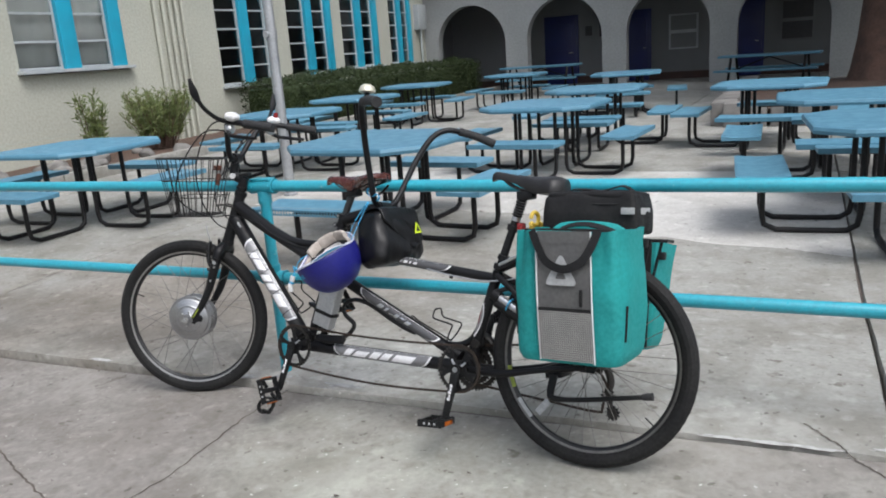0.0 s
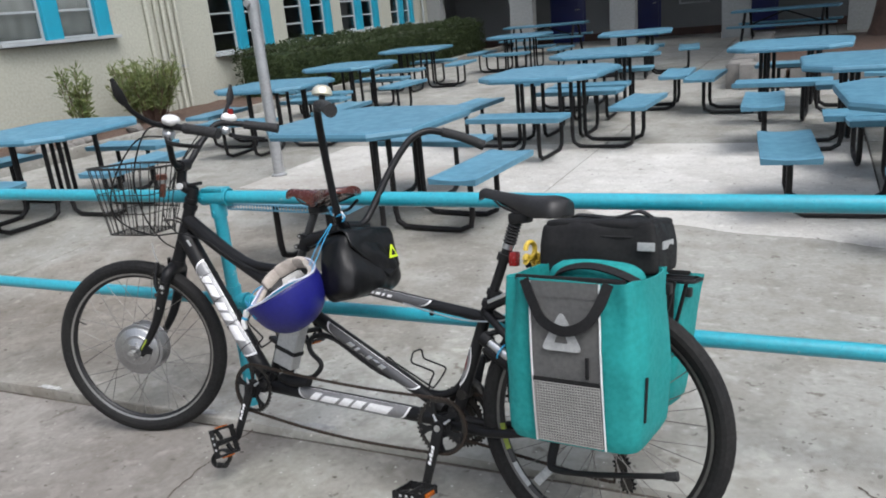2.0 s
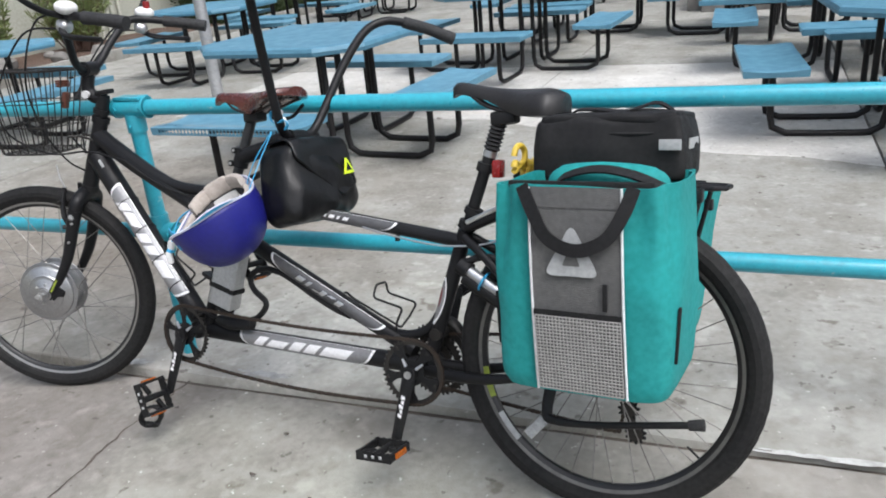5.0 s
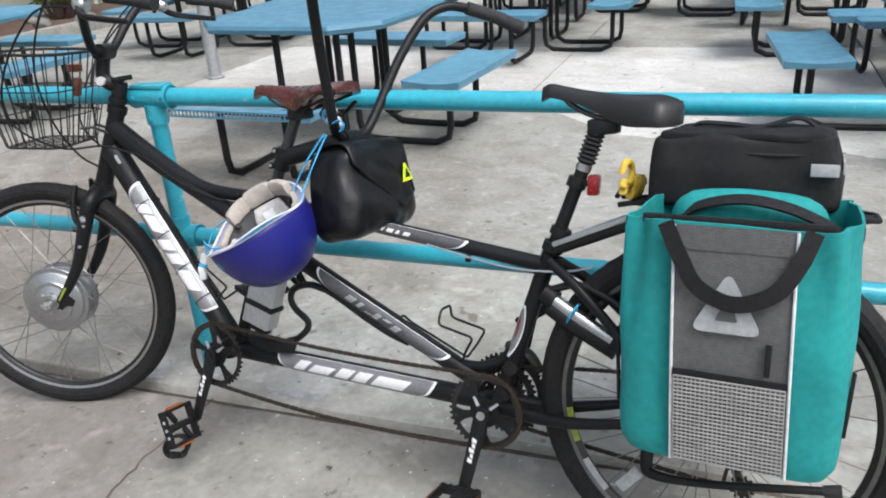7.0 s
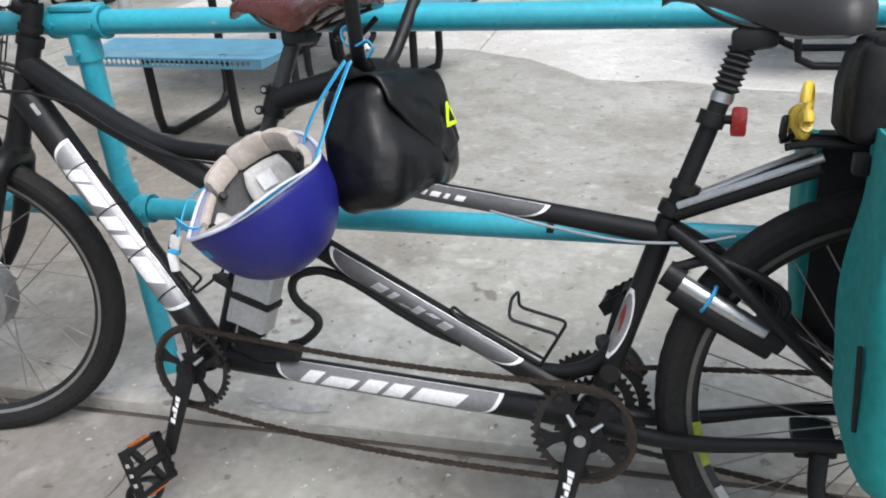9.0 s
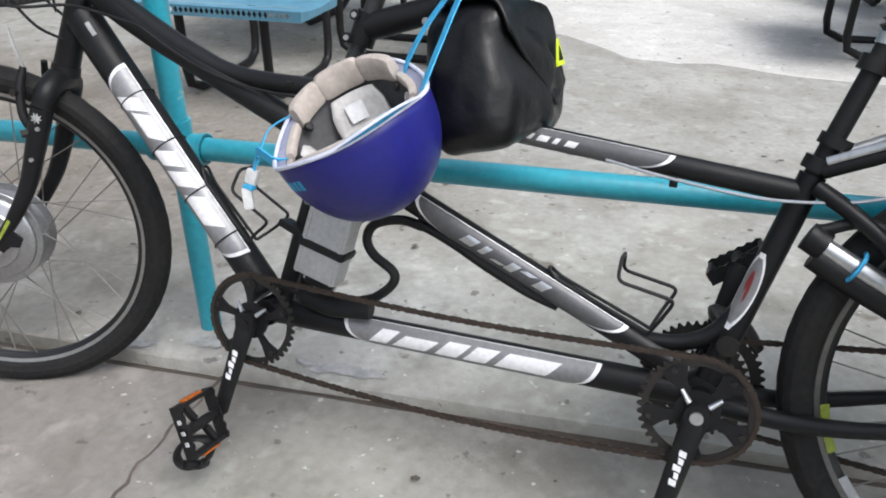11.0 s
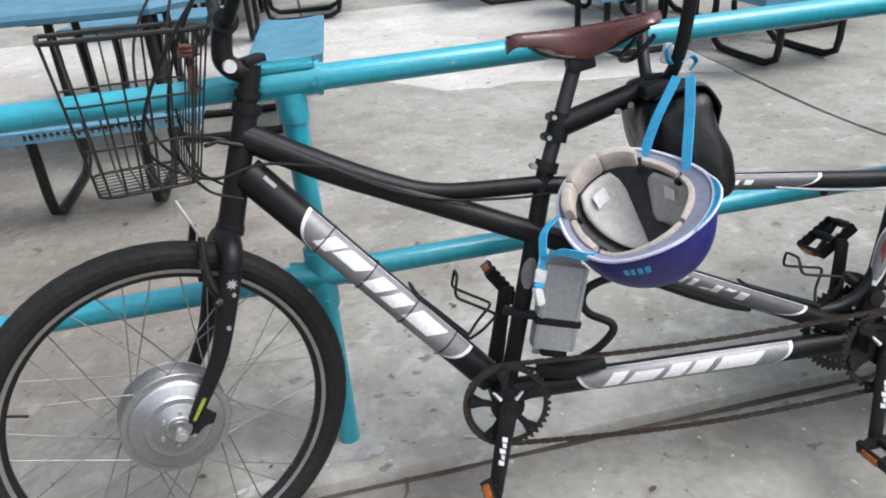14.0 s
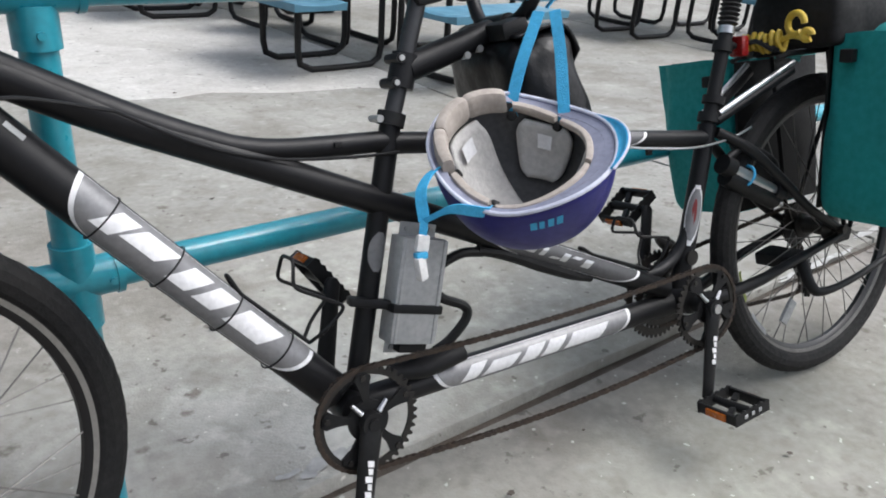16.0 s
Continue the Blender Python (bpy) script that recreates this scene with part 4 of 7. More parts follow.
def marked_tube(name, a, b, r0, r1, panel, blocks, slant, label="", tip=0.3, panel_mat=None):
    """A tube with a silver leaf-shaped panel, pointed at its upper edge at both ends."""
    t = bike_part(name, tubes(([a, b], [r0, r1]), sides=24), FRAME_BLACK, label)
    u0, u1, wide = panel

    def lens(grow):
        def shape(u):
            e = min(1.0, (1 - abs(2 * u - 1)) / tip)
            lo = math.sqrt(1 - (1 - e) ** 2)
            return (wide + grow) - 2 * (wide + grow) * lo, wide + grow
        return shape

    va, vb = Vector(a), Vector(b)
    pa, pb = va.lerp(vb, u0), va.lerp(vb, u1)
    ra, rb = r0 + (r1 - r0) * u0, r0 + (r1 - r0) * u1
    ext = 0.008 / (pb - pa).length
    bike_part("decal_border", tube_skin(bmesh.new(), pa.lerp(pb, -ext), pb.lerp(pa, -ext), ra, rb, lens(4), lift=0.0006), DECAL_WHITE, parent=t)
    bike_part("decal_panel", tube_skin(bmesh.new(), pa, pb, ra, rb, lens(0), lift=0.0011), panel_mat or DECAL, "silver-grey decal panel", parent=t)
    for x0, x1, lo, hi in blocks:
        bike_part("decal_mark", decal_block(bmesh.new(), pa, pb, ra, rb, x0, x1, lo, hi, slant, 0.0017), DECAL_WHITE, parent=t)
    return t


# frame
bike_part("head_tube", tubes(([(0.158, 0, 0.665), (0.224, 0, 0.872)], [0.024, 0.022]), sides=24), FRAME_BLACK)
for p, q in (((0.155, 0, 0.655), (0.16, 0, 0.672)), ((0.2225, 0, 0.868), (0.2285, 0, 0.886))):
    bike_part("headset_cup", tubes(([p, q], 0.0265), sides=24), PLASTIC)
big_marks = [(0.09, 0.165, -22, 40), (0.19, 0.33, -8, 40), (0.385, 0.47, -22, 40), (0.50, 0.585, -22, 40), (0.635, 0.80, -22, 40)]
down = marked_tube("down_tube", (0.205, 0, 0.762), (0.612, 0, 0.292), 0.033, 0.030, (0.215, 0.86, 62), big_marks, 0.07)
for u in (0.30, 0.47, 0.64, 0.80):
    p = Vector((0.205, 0, 0.762)).lerp(Vector((0.612, 0, 0.292)), u)
    d = Vector((0.407, 0, -0.47)).normalized()
    ring = [p + 0.0335 * (math.cos(t) * Vector((0, 1, 0)) + math.sin(t) * d.cross(Vector((0, 1, 0)))) for t in np.linspace(0, 2 * math.pi, 25)[:-1]]
    bike_part("cable_tie", tube(bmesh.new(), ring, 0.0014, sides=6, closed=True), PLASTIC, parent=down)
bike_part("badge", tube_skin(bmesh.new(), (0.224, 0, 0.74), (0.242, 0, 0.719), 0.0335, 0.033, lambda u: (30, 44), steps=6, across=4), MARK_GREY, "pale bar on the down tube", parent=down)
upper = bike_part("top_tube", tubes(([(0.213, 0, 0.833), (0.30, 0, 0.785), (0.40, 0, 0.734), (0.475, 0, 0.702), (0.525, 0, 0.686), (0.60, 0, 0.676), (0.755, 0, 0.670)], [0.0225, 0.0215, 0.0195, 0.0165, 0.0165]), sides=20, smooth_line=6), FRAME_BLACK)
bike_part("cable_stop", boxed((0.012, 0.008, 0.008), pose(0.66, -0.017, 0.676), 0.002), PLASTIC, parent=upper)
lateral = marked_tube("lateral_tube", (0.40, 0, 0.725), (1.345, 0, 0.298), 0.0225, 0.0215, (0.53, 0.90, 50), [(0.24, 0.3, -20, 20), (0.33, 0.36, -20, 20), (0.39, 0.44, -20, -8), (0.46, 0.5, -20, 20), (0.53, 0.58, 6, 20), (0.6, 0.65, -20, 20)], 0.03, tip=0.5, panel_mat=DECAL_DIM)
bike_part("tube_root", tubes(([(0.212, 0, 0.826), (0.30, 0, 0.777), (0.385, 0, 0.7325), (0.43, 0, 0.7115)], [0.0255, 0.025, 0.0235, 0.0225]), sides=20, smooth_line=4), FRAME_BLACK, parent=lateral)
for ob in bike.children_recursive:
    if ob.name.startswith("decal_mark") and ob.parent == lateral:
        ob.data.materials[0] = ALLOY
boom = marked_tube("boom_tube", (0.64, 0, 0.262), (1.37, 0, 0.262), 0.0235, 0.0235, (0.20, 0.80, 62), [(0.10, 0.175, -32, 32), (0.20, 0.34, -32, 20), (0.38, 0.47, -32, 32), (0.495, 0.585, -32, 32), (0.62, 0.82, -32, 32)], 0.06)
rear_top = marked_tube("rear_top_tube", (0.757, 0, 0.666), (1.475, 0, 0.588), 0.0175, 0.017, (0.36, 0.74, 52), [(0.12, 0.18, -14, 14), (0.21, 0.25, -14, 14), (0.28, 0.34, -14, 14), (0.37, 0.4, -14, 14), (0.44, 0.5, -14, 14)], 0.02, tip=0.6, panel_mat=DECAL_DIM)
bike_part("cable_stop", boxed((0.012, 0.008, 0.016), pose(1.30, -0.014, 0.585), 0.002), PLASTIC, parent=rear_top)
front_seat_tube = bike_part("seat_tube", tubes(([(0.64, 0, 0.26), (0.76, 0, 0.70)], 0.0172), sides=20), FRAME_BLACK)
bike_part("badge", tube_skin(bmesh.new(), (0.698, 0, 0.473), (0.714, 0, 0.533), 0.0172, 0.0172, lambda u: (-55 * math.sin(math.pi * min(0.97, max(0.03, u))) ** 0.5, 55 * math.sin(math.pi * min(0.97, max(0.03, u))) ** 0.5), steps=14, across=6), DECAL, "oval silver badge", parent=front_seat_tube)
rear_seat_tube = bike_part("seat_tube", tubes(([(1.386, 0, 0.275), (1.482, 0, 0.615)], 0.0185), sides=20), FRAME_BLACK)
bike_part("badge", tube_skin(bmesh.new(), (1.415, 0, 0.375), (1.448, 0, 0.495), 0.0185, 0.0185, lambda u: (40 - 52 * math.sin(math.pi * min(0.97, max(0.03, u))) ** 0.5, 40 + 52 * math.sin(math.pi * min(0.97, max(0.03, u))) ** 0.5), steps=18, across=6), DECAL_WHITE, "long oval white badge", parent=rear_seat_tube)
bike_part("badge", tube_skin(bmesh.new(), (1.418, 0, 0.385), (1.446, 0, 0.487), 0.0185, 0.0185, lambda u: (40 - 44 * math.sin(math.pi * min(0.97, max(0.03, u))) ** 0.5, 40 + 44 * math.sin(math.pi * min(0.97, max(0.03, u))) ** 0.5), steps=18, across=6, lift=0.0012), DECAL, "silver badge field", parent=rear_seat_tube)
bike_part("badge", tube_skin(bmesh.new(), (1.426, 0, 0.41), (1.441, 0, 0.468), 0.0185, 0.0185, lambda u: (40 - 15 * math.sin(math.pi * min(0.97, max(0.03, u))) ** 0.5, 40 + 15 * math.sin(math.pi * min(0.97, max(0.03, u))) ** 0.5), steps=12, across=4, lift=0.0016), DECAL_RED, "red oval badge", parent=rear_seat_tube)
bike_part("curved_strut", tubes(([(1.462, 0, 0.535), (1.435, 0, 0.455), (1.41, 0, 0.395), (1.38, 0, 0.358), (1.335, 0, 0.338), (1.28, 0, 0.335)], 0.0125), sides=14, smooth_line=6), FRAME_BLACK)
for bb in (BB_F, BB_R):
    bike_part("bottom_bracket", lathe(bmesh.new(), [(0, -0.038), (0.024, -0.038), (0.026, -0.03), (0.026, 0.03), (0.024, 0.038), (0, 0.038)], 24, Matrix.Translation(bb), closed=False), FRAME_BLACK)
for s in (-1, 1):
    bike_part("chain_stay", tubes(([(1.395, s * 0.03, 0.262), (1.50, s * 0.04, 0.262), (1.581, s * 0.055, 0.275), (1.681, s * 0.064, 0.298), (1.843, s * 0.068, 0.326)], [0.0155, 0.0135, 0.011, 0.0095]), sides=14, smooth_line=5), FRAME_BLACK)
    bike_part("seat_stay", tubes(([(1.487, s * 0.018, 0.60), (1.56, s * 0.045, 0.555), (1.641, s * 0.058, 0.485), (1.741, s * 0.064, 0.40), (1.843, s * 0.068, 0.34)], [0.0115, 0.0095]), sides=12, smooth_line=5), FRAME_BLACK)
    bike_part("dropout", plate(bmesh.new(), [(1.821, 0.31), (1.871, 0.312), (1.881, 0.335), (1.861, 0.352), (1.831, 0.352)], 0.007, pose(0, s * 0.069, 0), 0.001), FRAME_BLACK)

# fork, stem and bars
def bent(points, radius, sides=16, flat=1.0):
    return tubes((points, radius), sides=sides, smooth_line=7, flat=flat)


fork = bike_part("fork", bent([(0.150, 0, 0.645), (0.157, 0, 0.668)], 0.021), FRAME_BLACK, steered=True)
bike_part("crown", bent([(0.132, -0.062, 0.60), (0.142, -0.05, 0.632), (0.147, 0, 0.648), (0.142, 0.05, 0.632), (0.132, 0.062, 0.60)], [0.02, 0.022, 0.025, 0.022, 0.02]), FRAME_BLACK, steered=True)
for s in (-1, 1):
    leg = bike_part("fork_leg", bent([(0.133, s * 0.062, 0.603), (0.112, s * 0.064, 0.53), (0.085, s * 0.063, 0.45), (0.046, s * 0.062, 0.38), (0.012, s * 0.062, 0.332)], [0.021, 0.019, 0.0165, 0.0135, 0.0115]), FRAME_BLACK, steered=True)
    bike_part("dropout", plate(bmesh.new(), [(-0.01, 0.31), (0.018, 0.306), (0.034, 0.32), (0.05, 0.318), (0.058, 0.335), (0.04, 0.352), (0.05, 0.368), (0.035, 0.378), (0.008, 0.345)], 0.007, pose(0, s * 0.066, 0), 0.001), FRAME_BLACK, parent=leg, steered=True)
    for x, z in ((0.108, 0.505), (0.128, 0.565)):
        bike_part("bolt", tubes(([(x, s * 0.078, z), (x, s * 0.0855, z)], 0.0042), sides=8), STEEL, parent=leg, steered=True)
    arm = bike_part("brake_arm", bent([(0.112, s * 0.060, 0.556), (0.096, s * 0.062, 0.585), (0.092, s * 0.054, 0.63), (0.098, s * 0.042, 0.672)], [0.011, 0.009, 0.008, 0.0065], sides=8), PLASTIC, steered=True)
    bike_part("pivot_bolt", tubes(([(0.112, s * 0.070, 0.556), (0.094, s * 0.078, 0.553)], 0.0075), sides=10), DARK_STEEL, parent=arm, steered=True)
    bike_part("pad_bolt", tubes(([(0.09, s * 0.03, 0.628), (0.086, s * 0.072, 0.628)], 0.0065), sides=10), DARK_STEEL, parent=arm, steered=True)
    bike_part("brake_pad", boxed((0.055, 0.012, 0.012), pose(0.085, s * 0.026, 0.628, 0, 20, 0), 0.003), PLASTIC, steered=True)
    if s < 0:
        bike_part("label_strip", tube_skin(bmesh.new(), (0.017, -0.062, 0.338), (0.043, -0.062, 0.378), 0.012, 0.0138, lambda u: (-12, 16), steps=6, across=6), LIME, "lime-green label", parent=leg, steered=True)
        bike_part("asterisk_mark", plate(bmesh.new(), [(0.011 * (1 if k % 2 else 0.5) * math.cos(k * math.pi / 8), 0.011 * (1 if k % 2 else 0.5) * math.sin(k * math.pi / 8)) for k in range(16)], 0.002, pose(0.128, -0.082, 0.585)), MARK_GREY, "white star-shaped fork mark", parent=leg, steered=True)
bike_part("brake_noodle", bent([(0.098, -0.038, 0.668), (0.088, -0.037, 0.695), (0.080, -0.032, 0.715), (0.070, -0.02, 0.74)], 0.0026, sides=8), STEEL, steered=True)
stem = bike_part("stem", bent([(0.226, 0, 0.885), (0.24, 0, 0.93), (0.243, 0, 0.95)], [0.019, 0.02, 0.021]), FRAME_BLACK, steered=True)
bike_part("spacer", tubes(([(0.229, 0, 0.895), (0.233, 0, 0.908)], 0.0235), sides=20), PLASTIC, steered=True, parent=stem)
bike_part("extension", bent([(0.248, 0, 0.945), (0.22, 0, 0.945), (0.2, 0, 0.965), (0.203, 0, 1.0), (0.21, 0, 1.025)], [0.02, 0.02, 0.0185, 0.0175]), FRAME_BLACK, steered=True, parent=stem)
bike_part("clamp", bent([(0.21, -0.028, 1.03), (0.21, 0.028, 1.03)], 0.022), FRAME_BLACK, steered=True, parent=stem)
bike_part("pivot_bolt", tubes(([(0.203, -0.03, 0.955), (0.203, 0.03, 0.955)], 0.0115), sides=14), WHITE_PLASTIC, "pale round bolt head", steered=True, parent=stem)
bike_part("top_cap", boxed((0.042, 0.045, 0.014), pose(0.250, 0, 0.960, 0, -10, 0), 0.005), PLASTIC, steered=True, parent=stem)
bars = bike_part("handlebar", bent([(0.375, -0.242, 1.168), (0.31, -0.222, 1.176), (0.262, -0.185, 1.172), (0.232, -0.125, 1.115), (0.212, -0.07, 1.05), (0.21, -0.03, 1.03), (0.21, 0.03, 1.03), (0.212, 0.07, 1.05), (0.232, 0.125, 1.115), (0.262, 0.185, 1.172), (0.31, 0.222, 1.176), (0.375, 0.242, 1.168)], 0.0118), FRAME_BLACK, steered=True)
for s in (-1, 1):
    bike_part("grip", bent([(0.355, s * 0.238, 1.17), (0.42, s * 0.253, 1.162), (0.485, s * 0.266, 1.152)], [0.0175, 0.0165, 0.0185]), GRIP, parent=bars, steered=True)
    pod = bike_part("shifter", sack((0.052, 0.044, 0.03), pose(0.30, s * 0.226, 1.198, 0, 8, s * 20), 0.004, 6, 3, 0.013, crease=0.0015), WHITE_PLASTIC, "white plastic shifter pod", parent=bars, steered=True)
    bike_part("brake_perch", sack((0.036, 0.034, 0.03), pose(0.285, s * 0.218, 1.150, 0, 15, s * 20), 0.003, 5, 4, 0.01, crease=0.001), ALLOY, parent=bars, steered=True)
    bike_part("brake_lever", bent([(0.28, s * 0.222, 1.143), (0.305, s * 0.257, 1.125), (0.36, s * 0.275, 1.117), (0.42, s * 0.285, 1.112)], [0.008, 0.006], sides=10, flat=1.6), PLASTIC, parent=bars, steered=True)
    bike_part("mirror_stalk", bent([(0.285, s * 0.205, 1.175), (0.255, s * 0.265, 1.19), (0.238, s * 0.34, 1.225), (0.232, s * 0.39, 1.265)], [0.009, 0.008], sides=10), PLASTIC, parent=bars, steered=True)
    bike_part("mirror_head", bent([(0.234, s * 0.38, 1.255), (0.23, s * 0.405, 1.285), (0.225, s * 0.425, 1.33)], [0.012, 0.017, 0.006], sides=12, flat=0.5), PLASTIC, parent=bars, steered=True)
bike_part("bell_button", tubes(([(0.31, 0.222, 1.2), (0.31, 0.222, 1.232)], 0.011), sides=12), RED_LENS, parent=bars, steered=True)

# cables from bars to frame
for k, line in enumerate(([(0.28, -0.222, 1.145), (0.18, -0.25, 1.13), (0.06, -0.22, 0.98), (0.03, -0.17, 0.86), (0.12, -0.12, 0.79), (0.25, -0.07, 0.78), (0.36, -0.035, 0.755)],
                          [(0.30, -0.222, 1.185), (0.2, -0.22, 1.16), (0.10, -0.15, 1.0), (0.08, -0.07, 0.85), (0.14, -0.06, 0.75), (0.2, -0.045, 0.72)],
                          [(0.28, 0.222, 1.145), (0.18, 0.25, 1.13), (0.08, 0.2, 1.0), (0.07, 0.08, 0.84), (0.15, 0.05, 0.74), (0.22, 0.04, 0.73)],
                          [(0.30, 0.222, 1.17), (0.2, 0.2, 1.15), (0.12, 0.1, 0.98), (0.1, 0.03, 0.83), (0.12, 0.02, 0.77)])):
    line = [STEER @ Vector(p) for p in line[:-2]] + [Vector(p) for p in line[-2:]]
    bike_part("cable", bent(line, 0.0028, sides=7), PLASTIC)
bike_part("cable", bent([(0.36, -0.035, 0.755), (0.46, -0.025, 0.70), (0.56, -0.024, 0.668), (0.68, -0.022, 0.655), (0.76, -0.02, 0.652)], 0.0025, sides=7), PLASTIC)
bike_part("cable", bent([(1.20, -0.02, 0.607), (1.3, -0.024, 0.59), (1.42, -0.03, 0.578), (1.52, -0.03, 0.585), (1.58, -0.03, 0.6)], 0.0024, sides=7), ALLOY)

# basket
basket = bike_part("wire_basket", bmesh.new(), DARK_STEEL, "black wire front basket", steered=True)
rng = random.Random(3)
bx0, bx1, bz0, bz1 = 0.109, 0.155, 0.785, 1.03
low_a, low_b, top_a, top_b = 0.158, 0.105, 0.237, 0.165


def rim_loop(z):
    f = (z - bz0) / (bz1 - bz0)
    back = bx0 + (bx1 - bx0) * f
    da, db, r = low_a + (top_a - low_a) * f, low_b + (top_b - low_b) * f, 0.028
    pts = []
    for cx, cy, a0 in ((back - r, db - r, 0), (back - da + r, db - r, 90), (back - da + r, -db + r, 180), (back - r, -db + r, 270)):
        for a in (0, 30, 60, 90):
            pts.append((cx + r * math.cos(radians(a0 + a)), cy + r * math.sin(radians(a0 + a)), z))
    return pts


for z, r in ((bz0, 0.0026), (0.865, 0.002), (0.935, 0.002), (bz1, 0.0042)):
    bike_part("rim_wire", tube(bmesh.new(), rim_loop(z), r, sides=7, closed=True), DARK_STEEL, parent=basket, steered=True)
for k in range(8):
    v = -0.86 + 1.72 * k / 7
    bike_part("wire", tubes(([(bx1 - top_a, v * top_b, bz1), (bx0 - low_a, v * low_b, bz0), (bx0, v * low_b, bz0), (bx1, v * top_b, bz1)], 0.0019), sides=6), DARK_STEEL, parent=basket, steered=True)
for k in range(6):
    v = 0.1 + 0.8 * k / 5
    bike_part("wire", tubes(([(bx1 - v * top_a, -top_b, bz1), (bx0 - v * low_a, -low_b, bz0), (bx0 - v * low_a, low_b, bz0), (bx1 - v * top_a, top_b, bz1)], 0.0019), sides=6), DARK_STEEL, parent=basket, steered=True)
basket_bm = tubes(([(0.135, -0.04, 0.83), (0.16, -0.02, 0.83), (0.205, -0.02, 0.815), (0.205, 0.02, 0.815), (0.16, 0.02, 0.83), (0.135, 0.04, 0.83)], 0.004), sides=8)
moved(basket_bm, STEER)
basket_bm.to_mesh(basket.data)
basket_bm.free()
for z, y, tall in ((0.99, -0.03, 0.02), (0.94, -0.028, 0.05)):
    bike_part("leather_tab", boxed((0.014, 0.024 if tall > 0.04 else 0.034, tall), pose(0.138, y, z, 0, 10, 0), 0.004), TAN_LEATHER, "tan leather tab", parent=basket, steered=True)
for k in range(3):
    wrap = [(0.138 + 0.015 * math.cos(t), -0.03 + 0.024 * math.sin(t), 0.983 + 0.007 * k) for t in np.linspace(0, 2 * math.pi, 17)[:-1]]
    bike_part("leather_lace", tube(bmesh.new(), wrap, 0.0032, sides=6, closed=True), TAN_LEATHER, parent=basket, steered=True)


# wheels
def build_wheel(name, centre, steered, hub_bm, hub_mat, hub_label, flange, half):
    m = Matrix.Translation(centre)
    if steered:
        m = STEER @ m
    big = 1.0
    rim = part(name, lathe(bmesh.new(), [(0.293, -0.0125), (0.293, 0.0125), (0.285, 0.0135), (0.273, 0.0095), (0.267, 0.004), (0.267, -0.004), (0.273, -0.0095), (0.285, -0.0135)], 96), RIM_BLACK, bike, "black alloy rim with worn brake track")
    rim.matrix_local = m @ Matrix.Scale(1.045 if steered else 1.057, 4)
    for s in (-1, 1):
        part("brake_track", lathe(bmesh.new(), [(0.2765, s * 0.0112), (0.2835, s * 0.0137), (0.2835, s * 0.0127), (0.2765, s * 0.0102)], 96), BRAKE_TRACK if steered else RIM_SIDE, rim)
    bm = bmesh.new()
    profile = [(0.282, -0.011), (0.290, -0.018), (0.302, -0.0228), (0.314, -0.0222), (0.3235, -0.016), (0.3295, -0.0075), (0.331, 0.0), (0.3295, 0.0075), (0.3235, 0.016), (0.314, 0.0222), (0.302, 0.0228), (0.290, 0.018), (0.282, 0.011)]
    n = 240
    rows = []
    for k in range(n):
        t = 2 * math.pi * k / n
        row = []
        for i, (r, a) in enumerate(profile):
            if 3 <= i <= 9 and (k + (i % 2) * 2) % 4 < 2:
                r -= 0.0007
            row.append(bm.verts.new((r * big * math.cos(t), a, r * big * math.sin(t))))
        rows.append(row)
    for k in range(n):
        for i in range(len(profile) - 1):
            bm.faces.new((rows[k][i], rows[k][i + 1], rows[(k + 1) % n][i + 1], rows[(k + 1) % n][i]))
    part("tyre", bm, RUBBER, rim, "worn black tyre with fine tread", smooth=False)
    hub = part("hub", hub_bm, hub_mat, rim, hub_label)
    spoke_mesh = {}
    for s in (-1, 1):
        for cross in (-1, 1):
            bm = bmesh.new()
            lead = radians(34 * cross)
            tube(bm, [(flange * math.cos(lead), s * half, flange * math.sin(lead)), (0.269, s * 0.003, 0)], 0.0013, sides=5)
            me = bpy.data.meshes.new("spoke")
            bm.to_mesh(me)
            bm.free()
            me.materials.append(SPOKE)
            spoke_mesh[s, cross] = me
    for k in range(36):
        s = 1 if k % 2 else -1
        cross = 1 if (k // 2) % 2 else -1
        sp = new("spoke", spoke_mesh[s, cross])
        sp.parent = rim
        sp.matrix_local = Matrix.Rotation(2 * math.pi * k / 36 + 0.05, 4, "Y")
    valve = part("valve", tubes(([(0.235, 0, 0.0), (0.268, 0, 0)], 0.0025), sides=8), PLASTIC, rim)
    valve.matrix_local = Matrix.Rotation(radians(200 if steered else 40), 4, "Y")
    return rim


motor = lathe(bmesh.new(), [(0, -0.058), (0.016, -0.058), (0.018, -0.05), (0.045, -0.047), (0.05, -0.043), (0.078, -0.040), (0.083, -0.036), (0.084, -0.031), (0.094, -0.030), (0.0955, -0.028), (0.094, -0.026), (0.081, -0.025), (0.081, 0.025), (0.094, 0.026), (0.0955, 0.028), (0.094, 0.030), (0.084, 0.031), (0.083, 0.036), (0.078, 0.040), (0.05, 0.043), (0.018, 0.05), (0.016, 0.058), (0, 0.058)], 72, closed=False)
front_wheel = build_wheel("front_wheel", AXLE_F, True, motor, HUB_ALLOY, "silver hub motor", 0.092, 0.028)
part("hub_cover", lathe(bmesh.new(), [(0, -0.0535), (0.022, -0.0535), (0.026, -0.0505), (0.036, -0.0495), (0.040, -0.0465), (0.056, -0.0455), (0.059, -0.0425), (0, -0.0415)], 64, closed=False), HUB_ALLOY, front_wheel, "stepped silver hub cover")
